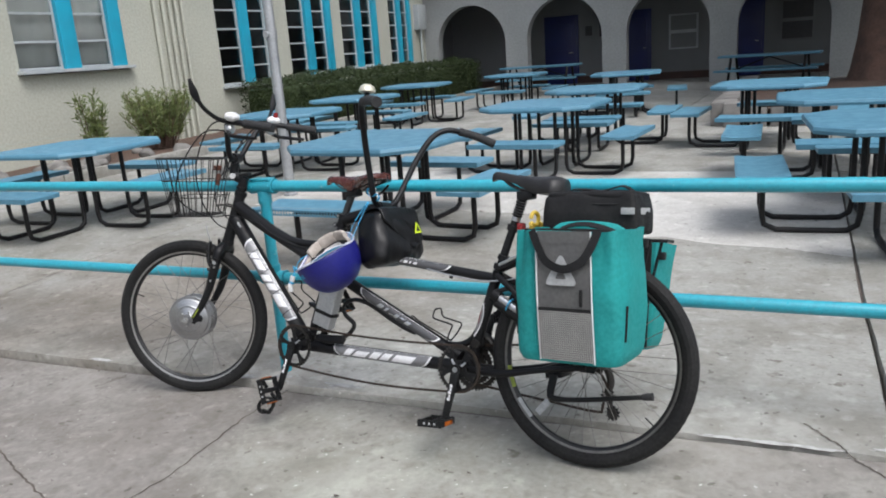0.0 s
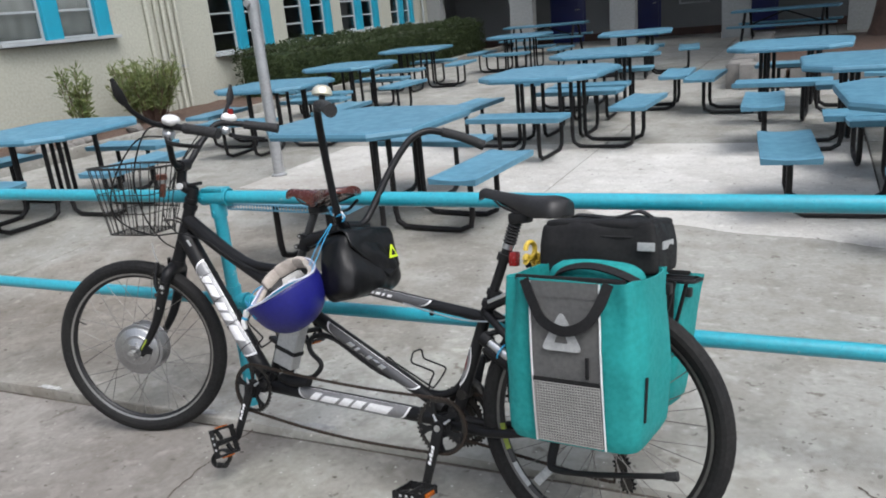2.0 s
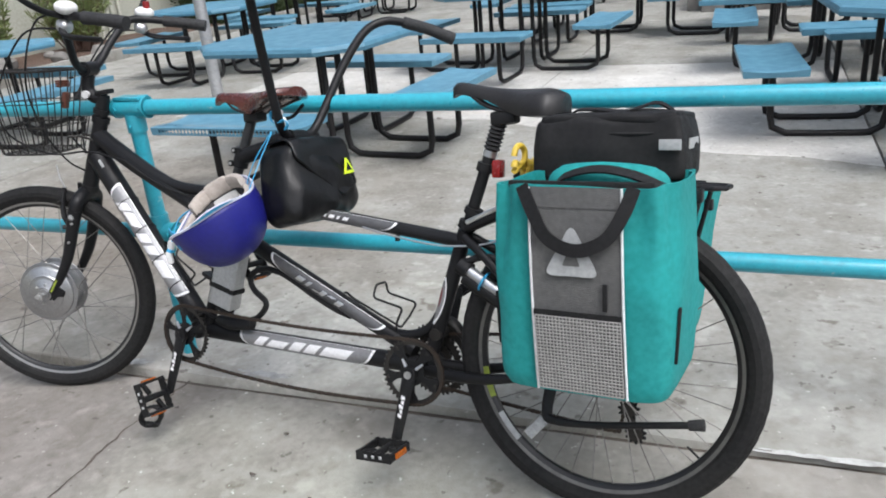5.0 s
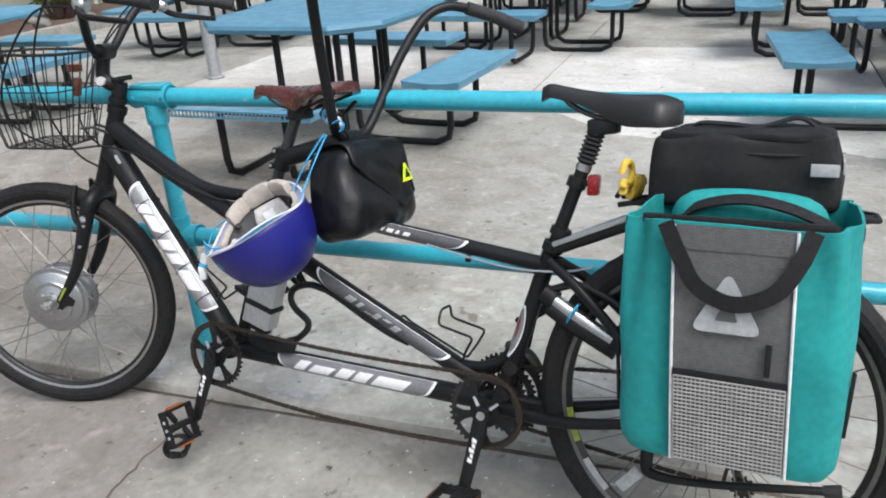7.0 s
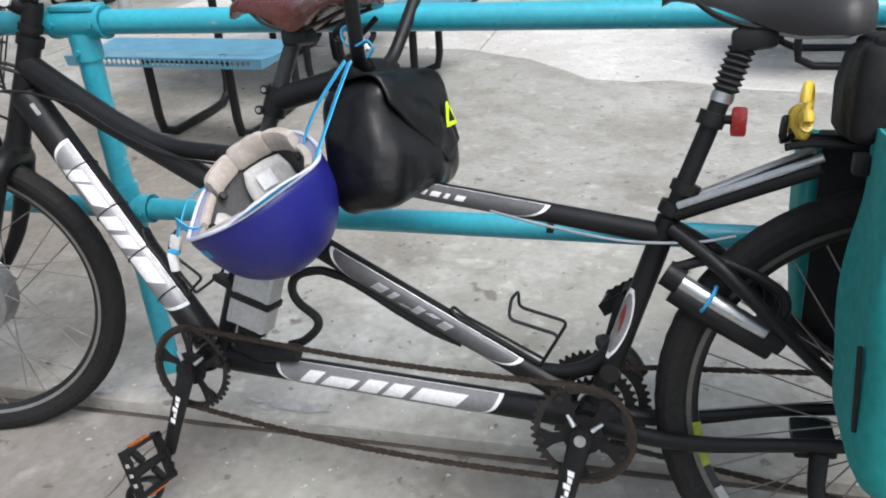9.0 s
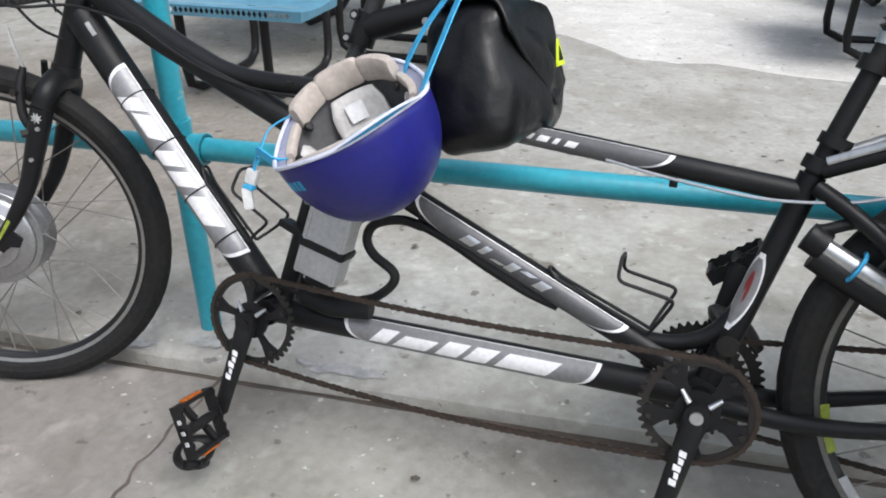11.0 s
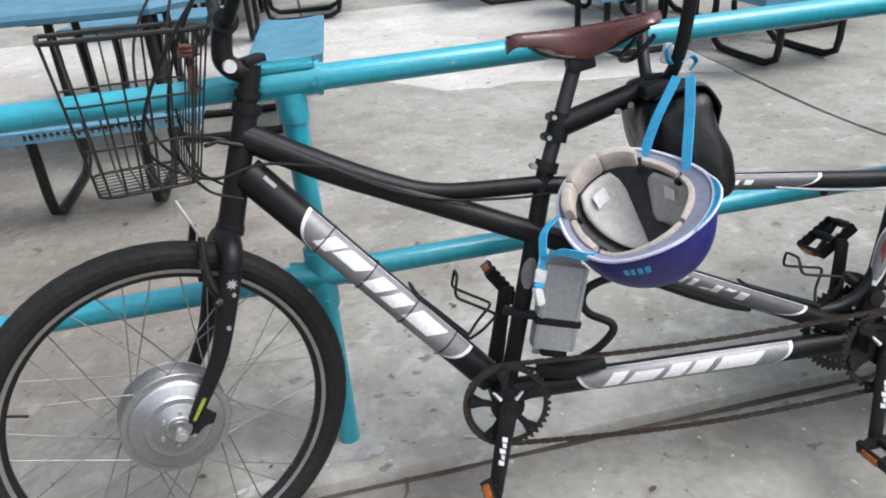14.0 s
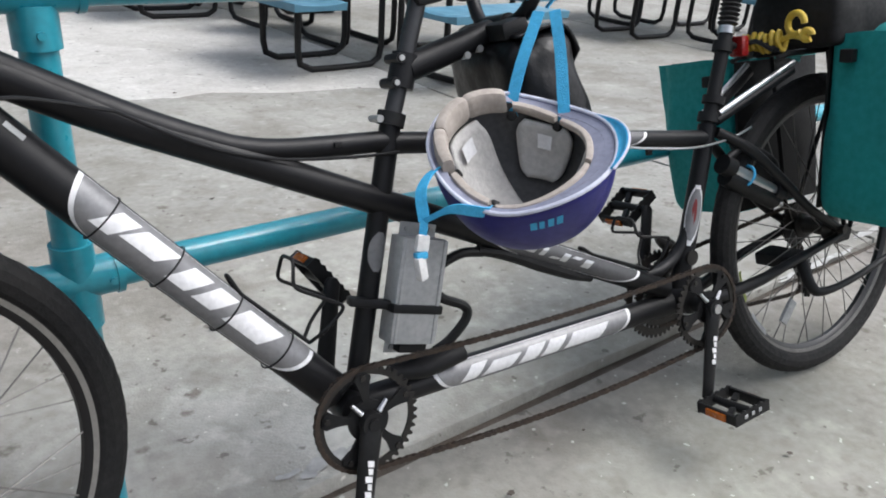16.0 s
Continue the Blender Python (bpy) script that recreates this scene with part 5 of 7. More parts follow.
for k in range(6):
    a = 2 * math.pi * k / 6 + 0.3
    part("hub_screw", tubes(([(0.031 * math.cos(a), -0.048, 0.031 * math.sin(a)), (0.031 * math.cos(a), -0.0545, 0.031 * math.sin(a))], 0.0038), sides=10), STEEL, front_wheel)
part("axle_nut", tubes(([(0, -0.056, 0), (0, -0.086, 0)], 0.006), ([(0, -0.071, 0), (0, -0.080, 0)], 0.011), sides=10), STEEL, front_wheel)
part("axle_nut", tubes(([(0, 0.056, 0), (0, 0.086, 0)], 0.006), ([(0, 0.071, 0), (0, 0.080, 0)], 0.011), sides=10), STEEL, front_wheel)
rear_hub = lathe(bmesh.new(), [(0, -0.07), (0.009, -0.07), (0.009, -0.045), (0.02, -0.04), (0.031, -0.037), (0.031, -0.033), (0.02, -0.028), (0.017, 0.0), (0.02, 0.02), (0.031, 0.024), (0.031, 0.028), (0.02, 0.03), (0.009, 0.07), (0, 0.07)], 36, closed=False)
rear_wheel = build_wheel("rear_wheel", AXLE_R, False, rear_hub, DARK_STEEL, "dark rear hub", 0.029, 0.034)
for k, (a0, material) in enumerate(((205, LIME), (228, MARK_GREY))):
    bm = bmesh.new()
    pa = [bm.verts.new((r * math.cos(radians(a0 - a)), -0.0112 - (0.002 if r > 0.27 else -0.003), r * math.sin(radians(a0 - a)))) for a in np.linspace(0, 15 if k < 2 else 6, 9) for r in (0.264, 0.276)]
    for i in range(8):
        bm.faces.new((pa[2 * i], pa[2 * i + 1], pa[2 * i + 3], pa[2 * i + 2]))
    part("rim_sticker", bm, material, rear_wheel, "coloured rim sticker")
bm = boxed((0.055, 0.008, 0.024), pose(-0.135, -0.03, -0.16, 0, -50, 0), 0.003)
part("spoke_reflector", bm, CLEAR, rear_wheel, "clear spoke reflector")


# drive train
def toothed_ring(r, inner, teeth, thick):
    bm = bmesh.new()
    n = teeth * 4
    outer, hole = [], []
    for side in (-1, 1):
        o, h = [], []
        for k in range(n):
            a = 2 * math.pi * k / n
            rr = r + (0.0045 if k % 4 in (1, 2) else -0.002)
            o.append(bm.verts.new((rr * math.cos(a), side * thick / 2, rr * math.sin(a))))
            h.append(bm.verts.new((inner * math.cos(a), side * thick / 2, inner * math.sin(a))))
        outer.append(o)
        hole.append(h)
    for k in range(n):
        j = (k + 1) % n
        bm.faces.new((outer[0][k], outer[0][j], hole[0][j], hole[0][k]))
        bm.faces.new((outer[1][j], outer[1][k], hole[1][k], hole[1][j]))
        bm.faces.new((outer[0][j], outer[0][k], outer[1][k], outer[1][j]))
        bm.faces.new((hole[0][k], hole[0][j], hole[1][j], hole[1][k]))
    return bm


RING = 0.081
CHAIN_Y = -0.077
ring_f = bike_part("chainring", moved(toothed_ring(RING, 0.0705, 40, 0.004), Matrix.Translation((BB_F.x, CHAIN_Y, BB_F.z))), DARK_STEEL, "dark toothed timing chainring", smooth=False)
ring_r = bike_part("chainring", moved(toothed_ring(RING, 0.0695, 40, 0.004), Matrix.Translation((BB_R.x, CHAIN_Y, BB_R.z))), DARK_STEEL, "dark toothed timing chainring", smooth=False)
for ring, bb, arms, off, wide in ((ring_f, BB_F, 5, 20, 18), (ring_r, BB_R, 5, 52, 24)):
    hub = [(bb.x + 0.033 * math.cos(t), bb.z + 0.033 * math.sin(t)) for t in np.linspace(0, 2 * math.pi, 29)[:-1]]
    bike_part("ring_plate", plate(bmesh.new(), hub, 0.006, pose(0, CHAIN_Y - 0.004, 0), 0.001), PLASTIC, parent=ring)
    for k in range(arms):
        a = off + 360 / arms * k
        wedge = [(bb.x + 0.030 * math.cos(radians(a + t)), bb.z + 0.030 * math.sin(radians(a + t))) for t in np.linspace(-wide * 0.62, wide * 0.62, 7)]
        wedge += [(bb.x + r * math.cos(radians(a + t)), bb.z + r * math.sin(radians(a + t))) for r, t in ((0.05, wide * 0.42), (0.069, wide * 0.66), (0.075, wide * 0.4), (0.076, 0), (0.075, -wide * 0.4), (0.069, -wide * 0.66), (0.05, -wide * 0.42))]
        bike_part("spider_arm", plate(bmesh.new(), wedge, 0.005, pose(0, CHAIN_Y - 0.0045, 0), 0.001), PLASTIC, parent=ring)
        c, s2 = math.cos(radians(a)), math.sin(radians(a))
        bike_part("ring_bolt", tubes(([(bb.x + 0.069 * c, CHAIN_Y - 0.010, bb.z + 0.069 * s2), (bb.x + 0.069 * c, CHAIN_Y + 0.004, bb.z + 0.069 * s2)], 0.0045), sides=10), DARK_STEEL, parent=ring)
    for a in (40, 128):
        c, s2 = math.cos(radians(a)), math.sin(radians(a))
        bike_part("bright_rib", tubes(([(bb.x + 0.02 * c, CHAIN_Y - 0.012, bb.z + 0.02 * s2), (bb.x + 0.041 * c, CHAIN_Y - 0.008, bb.z + 0.041 * s2)], [0.0045, 0.003]), sides=8), ALLOY, parent=ring)
for r, y, teeth in ((0.092, 0.052, 44), (0.07, 0.045, 34), (0.048, 0.039, 24)):
    bike_part("drive_chainring", moved(toothed_ring(r, r - 0.018, teeth, 0.003), Matrix.Translation((BB_R.x, y, BB_R.z))), DARK_STEEL, smooth=False)


def chain_mesh(path, y, pitch=0.0127):
    """Plates and rollers laid link by link along a closed or open line."""
    pts = [Vector((x, y, z)) for x, z in path]
    acc = [0.0]
    for a, b in zip(pts, pts[1:]):
        acc.append(acc[-1] + (b - a).length)
    count = int(acc[-1] / pitch)
    at = []
    for k in range(count + 1):
        s = k * acc[-1] / count
        i = min(max(0, int(np.searchsorted(acc, s)) - 1), len(pts) - 2)
        at.append(pts[i].lerp(pts[i + 1], (s - acc[i]) / max(1e-9, acc[i + 1] - acc[i])))
    verts, faces = [], []
    for k in range(count):
        a, b = at[k], at[k + 1]
        d = (b - a).normalized()
        up = Vector((-d.z, 0, d.x))
        off = 0.0038 if k % 2 else 0.0022
        for s in (-1, 1):
            i = len(verts)
            e = d * 0.0036
            for yy in (-0.0006, 0.0006):
                for q, w in ((a - e, 0.0026), (a, 0.0042), ((a + b) / 2, 0.0030), (b, 0.0042), (b + e, 0.0026)):
                    for g2 in (-1, 1):
                        verts.append(q + up * w * g2 + Vector((0, s * off + yy, 0)))
            for j in range(4):
                p0 = i + 2 * j
                faces += [(p0, p0 + 2, p0 + 3, p0 + 1), (p0 + 10, p0 + 11, p0 + 13, p0 + 12), (p0, p0 + 10, p0 + 12, p0 + 2), (p0 + 1, p0 + 3, p0 + 13, p0 + 11)]
        i = len(verts)
        for yy in (-0.0032, 0.0032):
            for t in range(6):
                verts.append(a + 0.0036 * (math.cos(t * math.pi / 3) * d + math.sin(t * math.pi / 3) * up) + Vector((0, yy, 0)))
        faces += [(i + t, i + (t + 1) % 6, i + 6 + (t + 1) % 6, i + 6 + t) for t in range(6)]
    me = bpy.data.meshes.new("chain")
    me.from_pydata([tuple(v) for v in verts], [], faces)
    return me


loop_path = []
for k in range(17):
    a = math.pi / 2 + math.pi * k / 16
    loop_path.append((BB_F.x + (RING + 0.001) * math.cos(a), BB_F.z + (RING + 0.001) * math.sin(a)))
for k in range(1, 24):
    u = k / 24
    loop_path.append((BB_F.x + (BB_R.x - BB_F.x) * u, BB_F.z - RING - 0.001 - 0.018 * math.sin(math.pi * u)))
for k in range(17):
    a = -math.pi / 2 + math.pi * k / 16
    loop_path.append((BB_R.x + (RING + 0.001) * math.cos(a), BB_R.z + (RING + 0.001) * math.sin(a)))
for k in range(1, 24):
    u = k / 24
    loop_path.append((BB_R.x + (BB_F.x - BB_R.x) * u, BB_F.z + RING + 0.001 - 0.012 * math.sin(math.pi * u)))
loop_path.append(loop_path[0])
chain = new("timing_chain", chain_mesh(loop_path, CHAIN_Y))
chain.data.materials.append(CHAIN)
chain.parent = bike
chain["label"] = "rusty brown timing chain"
drive = new("drive_chain", chain_mesh([(BB_R.x, BB_R.z + 0.07), (AXLE_R.x - 0.01, AXLE_R.z + 0.045)] + [(AXLE_R.x + 0.045 * math.cos(a), AXLE_R.z + 0.045 * math.sin(a)) for a in np.linspace(1.6, -1.2, 10)] + [(AXLE_R.x + 0.05, 0.25), (AXLE_R.x + 0.035, 0.20), (AXLE_R.x + 0.03, 0.165), (AXLE_R.x - 0.02, 0.165), (BB_R.x, BB_R.z - 0.07)], 0.045))
drive.data.materials.append(CHAIN)
drive.parent = bike
for k in range(7):
    bike_part("sprocket", moved(toothed_ring(0.05 - 0.004 * k, 0.015, 30 - 2 * k, 0.002), Matrix.Translation((AXLE_R.x, 0.034 + 0.0042 * k, AXLE_R.z))), DARK_STEEL, smooth=False)
der = bike_part("rear_derailleur", bent([(1.866, 0.062, 0.315), (1.881, 0.068, 0.27), (1.876, 0.06, 0.225), (1.896, 0.05, 0.17)], [0.012, 0.014, 0.008]), DARK_STEEL, "dark rear derailleur")
for x, z in ((1.881, 0.222), (1.899, 0.168)):
    bike_part("jockey_wheel", moved(toothed_ring(0.021, 0.006, 11, 0.006), Matrix.Translation((x, 0.046, z))), PLASTIC, parent=der, smooth=False)
    bike_part("cage_plate", plate(bmesh.new(), [(x + 0.017 * math.cos(t), z + 0.017 * math.sin(t)) for t in np.linspace(0, 6.28, 15)[:-1]], 0.002, pose(0, 0.04, 0)), DARK_STEEL, parent=der)
bike_part("front_derailleur", bent([(1.40, 0.03, 0.37), (1.39, 0.045, 0.38), (1.43, 0.052, 0.365), (1.46, 0.052, 0.33)], [0.012, 0.01, 0.007], flat=1.6), DARK_STEEL)
bike_part("front_derailleur_clamp", bent([(1.41, -0.02, 0.352), (1.41, 0.03, 0.352)], 0.016), DARK_STEEL)


def crank(bb, tip, side, label=""):
    y0, y1 = side * 0.094, side * 0.105
    b, t = Vector((bb.x, y0, bb.z)), Vector((tip[0], y1, tip[1]))
    c = bike_part("crank", tubes(([b - (t - b) * 0.06, b, b.lerp(t, 0.25), b.lerp(t, 0.8), t, t + (t - b) * 0.05], [0.010, 0.0195, 0.0172, 0.0148, 0.0145, 0.008]), sides=14, flat=0.55, up=(t - b).normalized().cross(Vector((0, 1, 0)))), PLASTIC, label or "black crank arm")
    bike_part("crank_bolt", tubes(([(bb.x, side * 0.099, bb.z), (bb.x, side * 0.1065, bb.z)], 0.0095), sides=16), ALLOY if bb is BB_R else PLASTIC, parent=c)
    bike_part("boss", tubes(([(bb.x, side * 0.05, bb.z), (bb.x, side * 0.103, bb.z)], [0.017, 0.0185]), sides=20), PLASTIC, parent=c)
    if side < 0:
        d = (t - b).normalized()
        n = Vector((-d.z, 0, d.x))
        for k, (wide, skew) in enumerate(((0.006, 0), (0.0045, 0.001), (0.0065, -0.001), (0.004, 0.0015), (0.006, 0))):
            p = b.lerp(t, 0.33 + 0.066 * k) + n * skew
            bm = bmesh.new()
            o = Vector((0, -0.0098, 0))
            bm.faces.new([bm.verts.new(p + o + d * x + n * z) for x, z in ((-0.0052, -wide), (0.0045, -wide + 0.0015), (0.0052, wide), (-0.0042, wide - 0.001))])
            bike_part("crank_mark", bm, DECAL_WHITE, parent=c, smooth=False)
    return t


def pedal(tip, side, tilt):
    """A cage pedal: two rails, end plates, axle, amber reflectors fore and aft."""
    m = Matrix.Translation(tip + Vector((0, side * 0.06, 0))) @ Matrix.Rotation(radians(tilt), 4, "Y")
    p = bike_part("pedal", moved(tubes(([(0, side * -0.055, 0), (0, side * 0.045, 0)], [0.0075, 0.011]), sides=12), m), PLASTIC, "black cage pedal")
    for s in (-1, 1):
        bm = bmesh.new()
        outline = [(-0.048, -0.011)] + [(-0.048 + 0.096 * k / 12, 0.011 + (0.0035 if k % 2 else 0)) for k in range(13)] + [(0.048, -0.011)]
        plate(bm, outline, 0.004, pose(0, s * 0.043, 0))
        bike_part("cage_rail", moved(bm, m), PLASTIC, parent=p)
        bm = bmesh.new()
        box(bm, (0.008, 0.082, 0.02), pose(s * 0.044, 0, 0), 0.002)
        bike_part("cage_end", moved(bm, m), PLASTIC, parent=p)
        bike_part("reflector", moved(boxed((0.006, 0.045, 0.014), pose(s * 0.0495, 0, 0), 0.0015), m), AMBER, "amber reflector", parent=p)
        bike_part("cage_web", moved(boxed((0.034, 0.012, 0.012), pose(s * 0.026, s * 0.016, 0, 0, 0, 25), 0.003), m), PLASTIC, parent=p)
    for k in range(3):
        bike_part("cage_mark", moved(boxed((0.008, 0.002, 0.008), pose(-0.02 + 0.02 * k, side * 0.0455, 0.001), 0.001), m), CLEAR, parent=p)
    return p


pedal(crank(BB_F, (0.583, 0.096), -1), -1, 68)
pedal(crank(BB_R, (1.349, 0.093), -1), -1, -4)
pedal(crank(BB_F, (0.672, 0.437), 1), 1, 55)
pedal(crank(BB_R, (1.412, 0.44), 1), 1, -35)
loop = [Vector((0.568 + 0.026 * math.cos(t) + 0.010 * math.sin(t), -0.163 + 0.012 * math.cos(t), 0.034 + 0.031 * math.sin(t))) for t in np.linspace(0, 2 * math.pi, 29)[:-1]]
toe = bike_part("toe_cage", tube(bmesh.new(), loop, 0.010, sides=10, closed=True, up=(0, 1, 0), flat=0.5), PLASTIC, "black toe cage hanging under the pedal")
bike_part("toe_bridge", bent([(0.556, -0.173, 0.012), (0.572, -0.153, 0.006), (0.588, -0.158, 0.018)], 0.009, sides=8), PLASTIC, parent=toe)

# saddles and posts
def saddle(nose, tail, width, material, label, rivets, dip):
    """A saddle shell from nose to tail, with skirt, rails and, on the sprung leather one, rivets."""
    n, t = Vector(nose), Vector(tail)
    length = (t - n).length
    rows, cols = 26, 14
    bm = bmesh.new()
    grid, under = [], []
    for i in range(rows + 1):
        u = i / rows
        half = width * (0.2 + 0.8 / (1 + math.exp(-(u - 0.62) * 11))) * (1 - 0.55 * max(0, (u - 0.86) / 0.14) ** 2) * (1 - 0.5 * max(0, (0.07 - u) / 0.07) ** 2)
        c = n.lerp(t, u)
        c.z += -dip * math.sin(math.pi * u) + (-0.012 * max(0, (0.08 - u) / 0.08) ** 2) - (0.0 if rivets else 0.016) * max(0, (u - 0.82) / 0.18) ** 2
        row, low = [], []
        for k in range(cols + 1):
            q = radians(-105 + 210 * k / cols)
            y = half * math.sin(q) if abs(q) < math.pi / 2 else half * math.copysign(1, q) * (1 - 0.12 * (abs(q) - math.pi / 2))
            rise = max(0.0, min(1.0, (u - 0.22) / 0.5))
            rise = rise * rise * (3 - 2 * rise)
            skirt = 0.020 + 0.027 * math.exp(-((u - 0.5) / 0.2) ** 2) if rivets else (0.023 + 0.027 * rise) * (1 - 0.35 * max(0, (u - 0.86) / 0.14) ** 2)
            z = c.z - skirt * (1 - math.cos(q)) * (0.75 if abs(q) < 1.2 else 1.0)
            row.append(bm.verts.new((c.x, y, z)))
        grid.append(row)
    for a, b in zip(grid, grid[1:]):
        for k in range(cols):
            bm.faces.new((a[k], a[k + 1], b[k + 1], b[k]))
    bm.faces.new(grid[0])
    bm.faces.new(grid[-1][::-1])
    bottom = [r[0] for r in grid]
    top2 = [r[-1] for r in grid]
    for i in range(rows):
        bm.faces.new((bottom[i], bottom[i + 1], top2[i + 1], top2[i]))
    s = bike_part("saddle", bm, material, label)
    mid = n.lerp(t, 0.55)
    for sg in (-1, 1):
        bike_part("saddle_rail", bent([n.lerp(t, 0.12) + Vector((0, sg * 0.006, -0.022)), n.lerp(t, 0.3) + Vector((0, sg * 0.02, -0.052)), mid + Vector((0, sg * 0.022, -0.062)), n.lerp(t, 0.92) + Vector((0, sg * 0.035, -0.03))], 0.0036, sides=8), DARK_STEEL if rivets else PLASTIC, parent=s)
        if rivets:
            for u, yy in ((0.93, 0.65), (0.93, 0.3), (0.03, 0.25)):
                p = n.lerp(t, u)
                half = width * (0.16 + 0.84 / (1 + math.exp(-(u - 0.62) * 11)))
                bike_part("rivet", lathe(bmesh.new(), [(0, -0.004), (0.004, -0.0035), (0.0065, 0), (0, 0)], 12, Matrix.Translation((p.x, sg * half * yy, p.z - 0.006 - 0.03 * yy * yy)) @ pose(0, 0, 0, -90 + sg * 30, 0, 0), closed=False), ALLOY, parent=s)
    if rivets:
        bike_part("saddle_spring", bent([n.lerp(t, 0.93) + Vector((0, -0.05, -0.045)), mid + Vector((0.07, -0.04, -0.075)), mid + Vector((0.07, 0.04, -0.075)), n.lerp(t, 0.93) + Vector((0, 0.05, -0.045))], 0.005, sides=8), PLASTIC, parent=s)
    return s


saddle((0.705, 0, 0.952), (0.985, 0, 0.964), 0.085, LEATHER, "oxblood leather saddle with steel rivets", True, 0.008)
saddle((1.447, 0, 0.968), (1.725, 0, 0.95), 0.075, SADDLE_BLACK, "black padded saddle", False, 0.012)
bike_part("seat_post", tubes(([(0.757, 0, 0.69), (0.832, 0, 0.888)], 0.0142), sides=18), POST_GREY, "worn grey-black seat post")
bike_part("saddle_clamp", boxed((0.05, 0.045, 0.03), pose(0.84, 0, 0.885, 0, -8, 0), 0.008), PLASTIC)
collar = bike_part("seat_collar", tubes(([(0.757, 0, 0.693), (0.764, 0, 0.712)], 0.0225), sides=20), PLASTIC)
bike_part("collar_bolt", tubes(([(0.735, -0.016, 0.706), (0.735, 0.016, 0.706)], 0.006), sides=8), STEEL, parent=collar)
stoker_stem = bike_part("stoker_stem", tubes(([(0.795, 0, 0.776), (0.96, 0, 0.824)], [0.0225, 0.021]), sides=20), FRAME_BLACK, "black stem for the rear rider")
bike_part("clamp", tubes(([(0.781, 0, 0.748), (0.798, 0, 0.798)], 0.0215), sides=20), FRAME_BLACK, parent=stoker_stem)
for dz in (0, 0.036):
    bike_part("clamp_bolt", tubes(([(0.766 + dz * 0.35, -0.022, 0.757 + dz), (0.766 + dz * 0.35, 0.022, 0.757 + dz)], 0.0085), sides=10), FRAME_BLACK, parent=stoker_stem)
    bike_part("clamp_bolt", tubes(([(0.766 + dz * 0.35, -0.0245, 0.757 + dz), (0.766 + dz * 0.35, -0.0215, 0.757 + dz)], 0.0045), sides=10), STEEL, parent=stoker_stem)
for x, z in ((0.90, 0.789), (0.925, 0.798)):
    bike_part("clamp_bolt", tubes(([(x, -0.02, z), (x, 0.02, z)], 0.006), sides=10), STEEL, parent=stoker_stem)
bike_part("bar_clamp", tubes(([(0.978, -0.03, 0.83), (0.978, 0.03, 0.83)], 0.021), sides=20), FRAME_BLACK, parent=stoker_stem)
stoker_bar = bike_part("handlebar", bent([(1.10, -0.30, 1.182), (1.055, -0.262, 1.178), (1.025, -0.215, 1.13), (1.005, -0.155, 1.02), (0.995, -0.10, 0.90), (0.985, -0.06, 0.845), (0.978, 0, 0.83), (0.985, 0.06, 0.845), (0.995, 0.10, 0.90), (1.02, 0.155, 1.02), (1.06, 0.205, 1.12), (1.10, 0.25, 1.155), (1.14, 0.30, 1.155)], 0.0118), FRAME_BLACK, "black upswept handlebar for the rear rider")
bike_part("grip", bent([(1.075, -0.28, 1.183), (1.15, -0.345, 1.172), (1.225, -0.41, 1.15)], [0.0165, 0.0165, 0.018]), GRIP, parent=stoker_bar)
bike_part("grip", bent([(1.135, 0.295, 1.156), (1.19, 0.345, 1.14), (1.245, 0.395, 1.115)], [0.0165, 0.0165, 0.018]), GRIP, parent=stoker_bar)
bell = bike_part("bell", lathe(bmesh.new(), [(0, 0.022), (0.014, 0.021), (0.024, 0.014), (0.028, 0.004), (0.0285, -0.004), (0.024, -0.006), (0, -0.006)], 32, Matrix.Translation((1.10, -0.295, 1.215)) @ pose(0, 0, 0, 90, 0, 0), closed=False), BRASS, "small pale brass bell", parent=stoker_bar)
bike_part("bell_clamp", tubes(([(1.10, -0.297, 1.18), (1.10, -0.295, 1.21)], 0.009), sides=10), PLASTIC, parent=stoker_bar)
post2 = bike_part("seat_post", tubes(([(1.48, 0, 0.605), (1.552, 0, 0.83)], 0.0142), sides=18), PLASTIC)
boot_a, boot_b = Vector((1.545, 0, 0.808)), Vector((1.563, 0, 0.87))
bellows = tubes(([boot_a.lerp(boot_b, k / 14) for k in range(15)], [0.0148 if k % 2 == 0 else 0.021 for k in range(15)]), sides=20)
bike_part("rubber_boot", bellows, GRIP, "ribbed rubber suspension boot", parent=post2)
bike_part("post_ring", tubes(([(1.540, 0, 0.792), (1.544, 0, 0.806)], 0.0165), sides=18), ALLOY, parent=post2)
bike_part("saddle_clamp", boxed((0.062, 0.045, 0.034), pose(1.578, 0, 0.882, 0, -8, 0), 0.01), PLASTIC)
bike_part("seat_collar", tubes(([(1.484, 0, 0.62), (1.49, 0, 0.638)], 0.0225), sides=20), PLASTIC)
bike_part("seat_collar", tubes(([(1.499, 0, 0.655), (1.504, 0, 0.67)], 0.0225), sides=20), PLASTIC)
lamp = bike_part("rear_lamp", boxed((0.022, 0.034, 0.042), pose(1.568, -0.01, 0.765), 0.006), RED_LENS, "red rear reflector lamp on the seat post")
bike_part("lamp_bracket", tubes(([(1.53, 0, 0.768), (1.56, -0.008, 0.767)], 0.007), ([(1.527, 0, 0.757), (1.533, 0, 0.777)], 0.0205), sides=14), PLASTIC, parent=lamp)

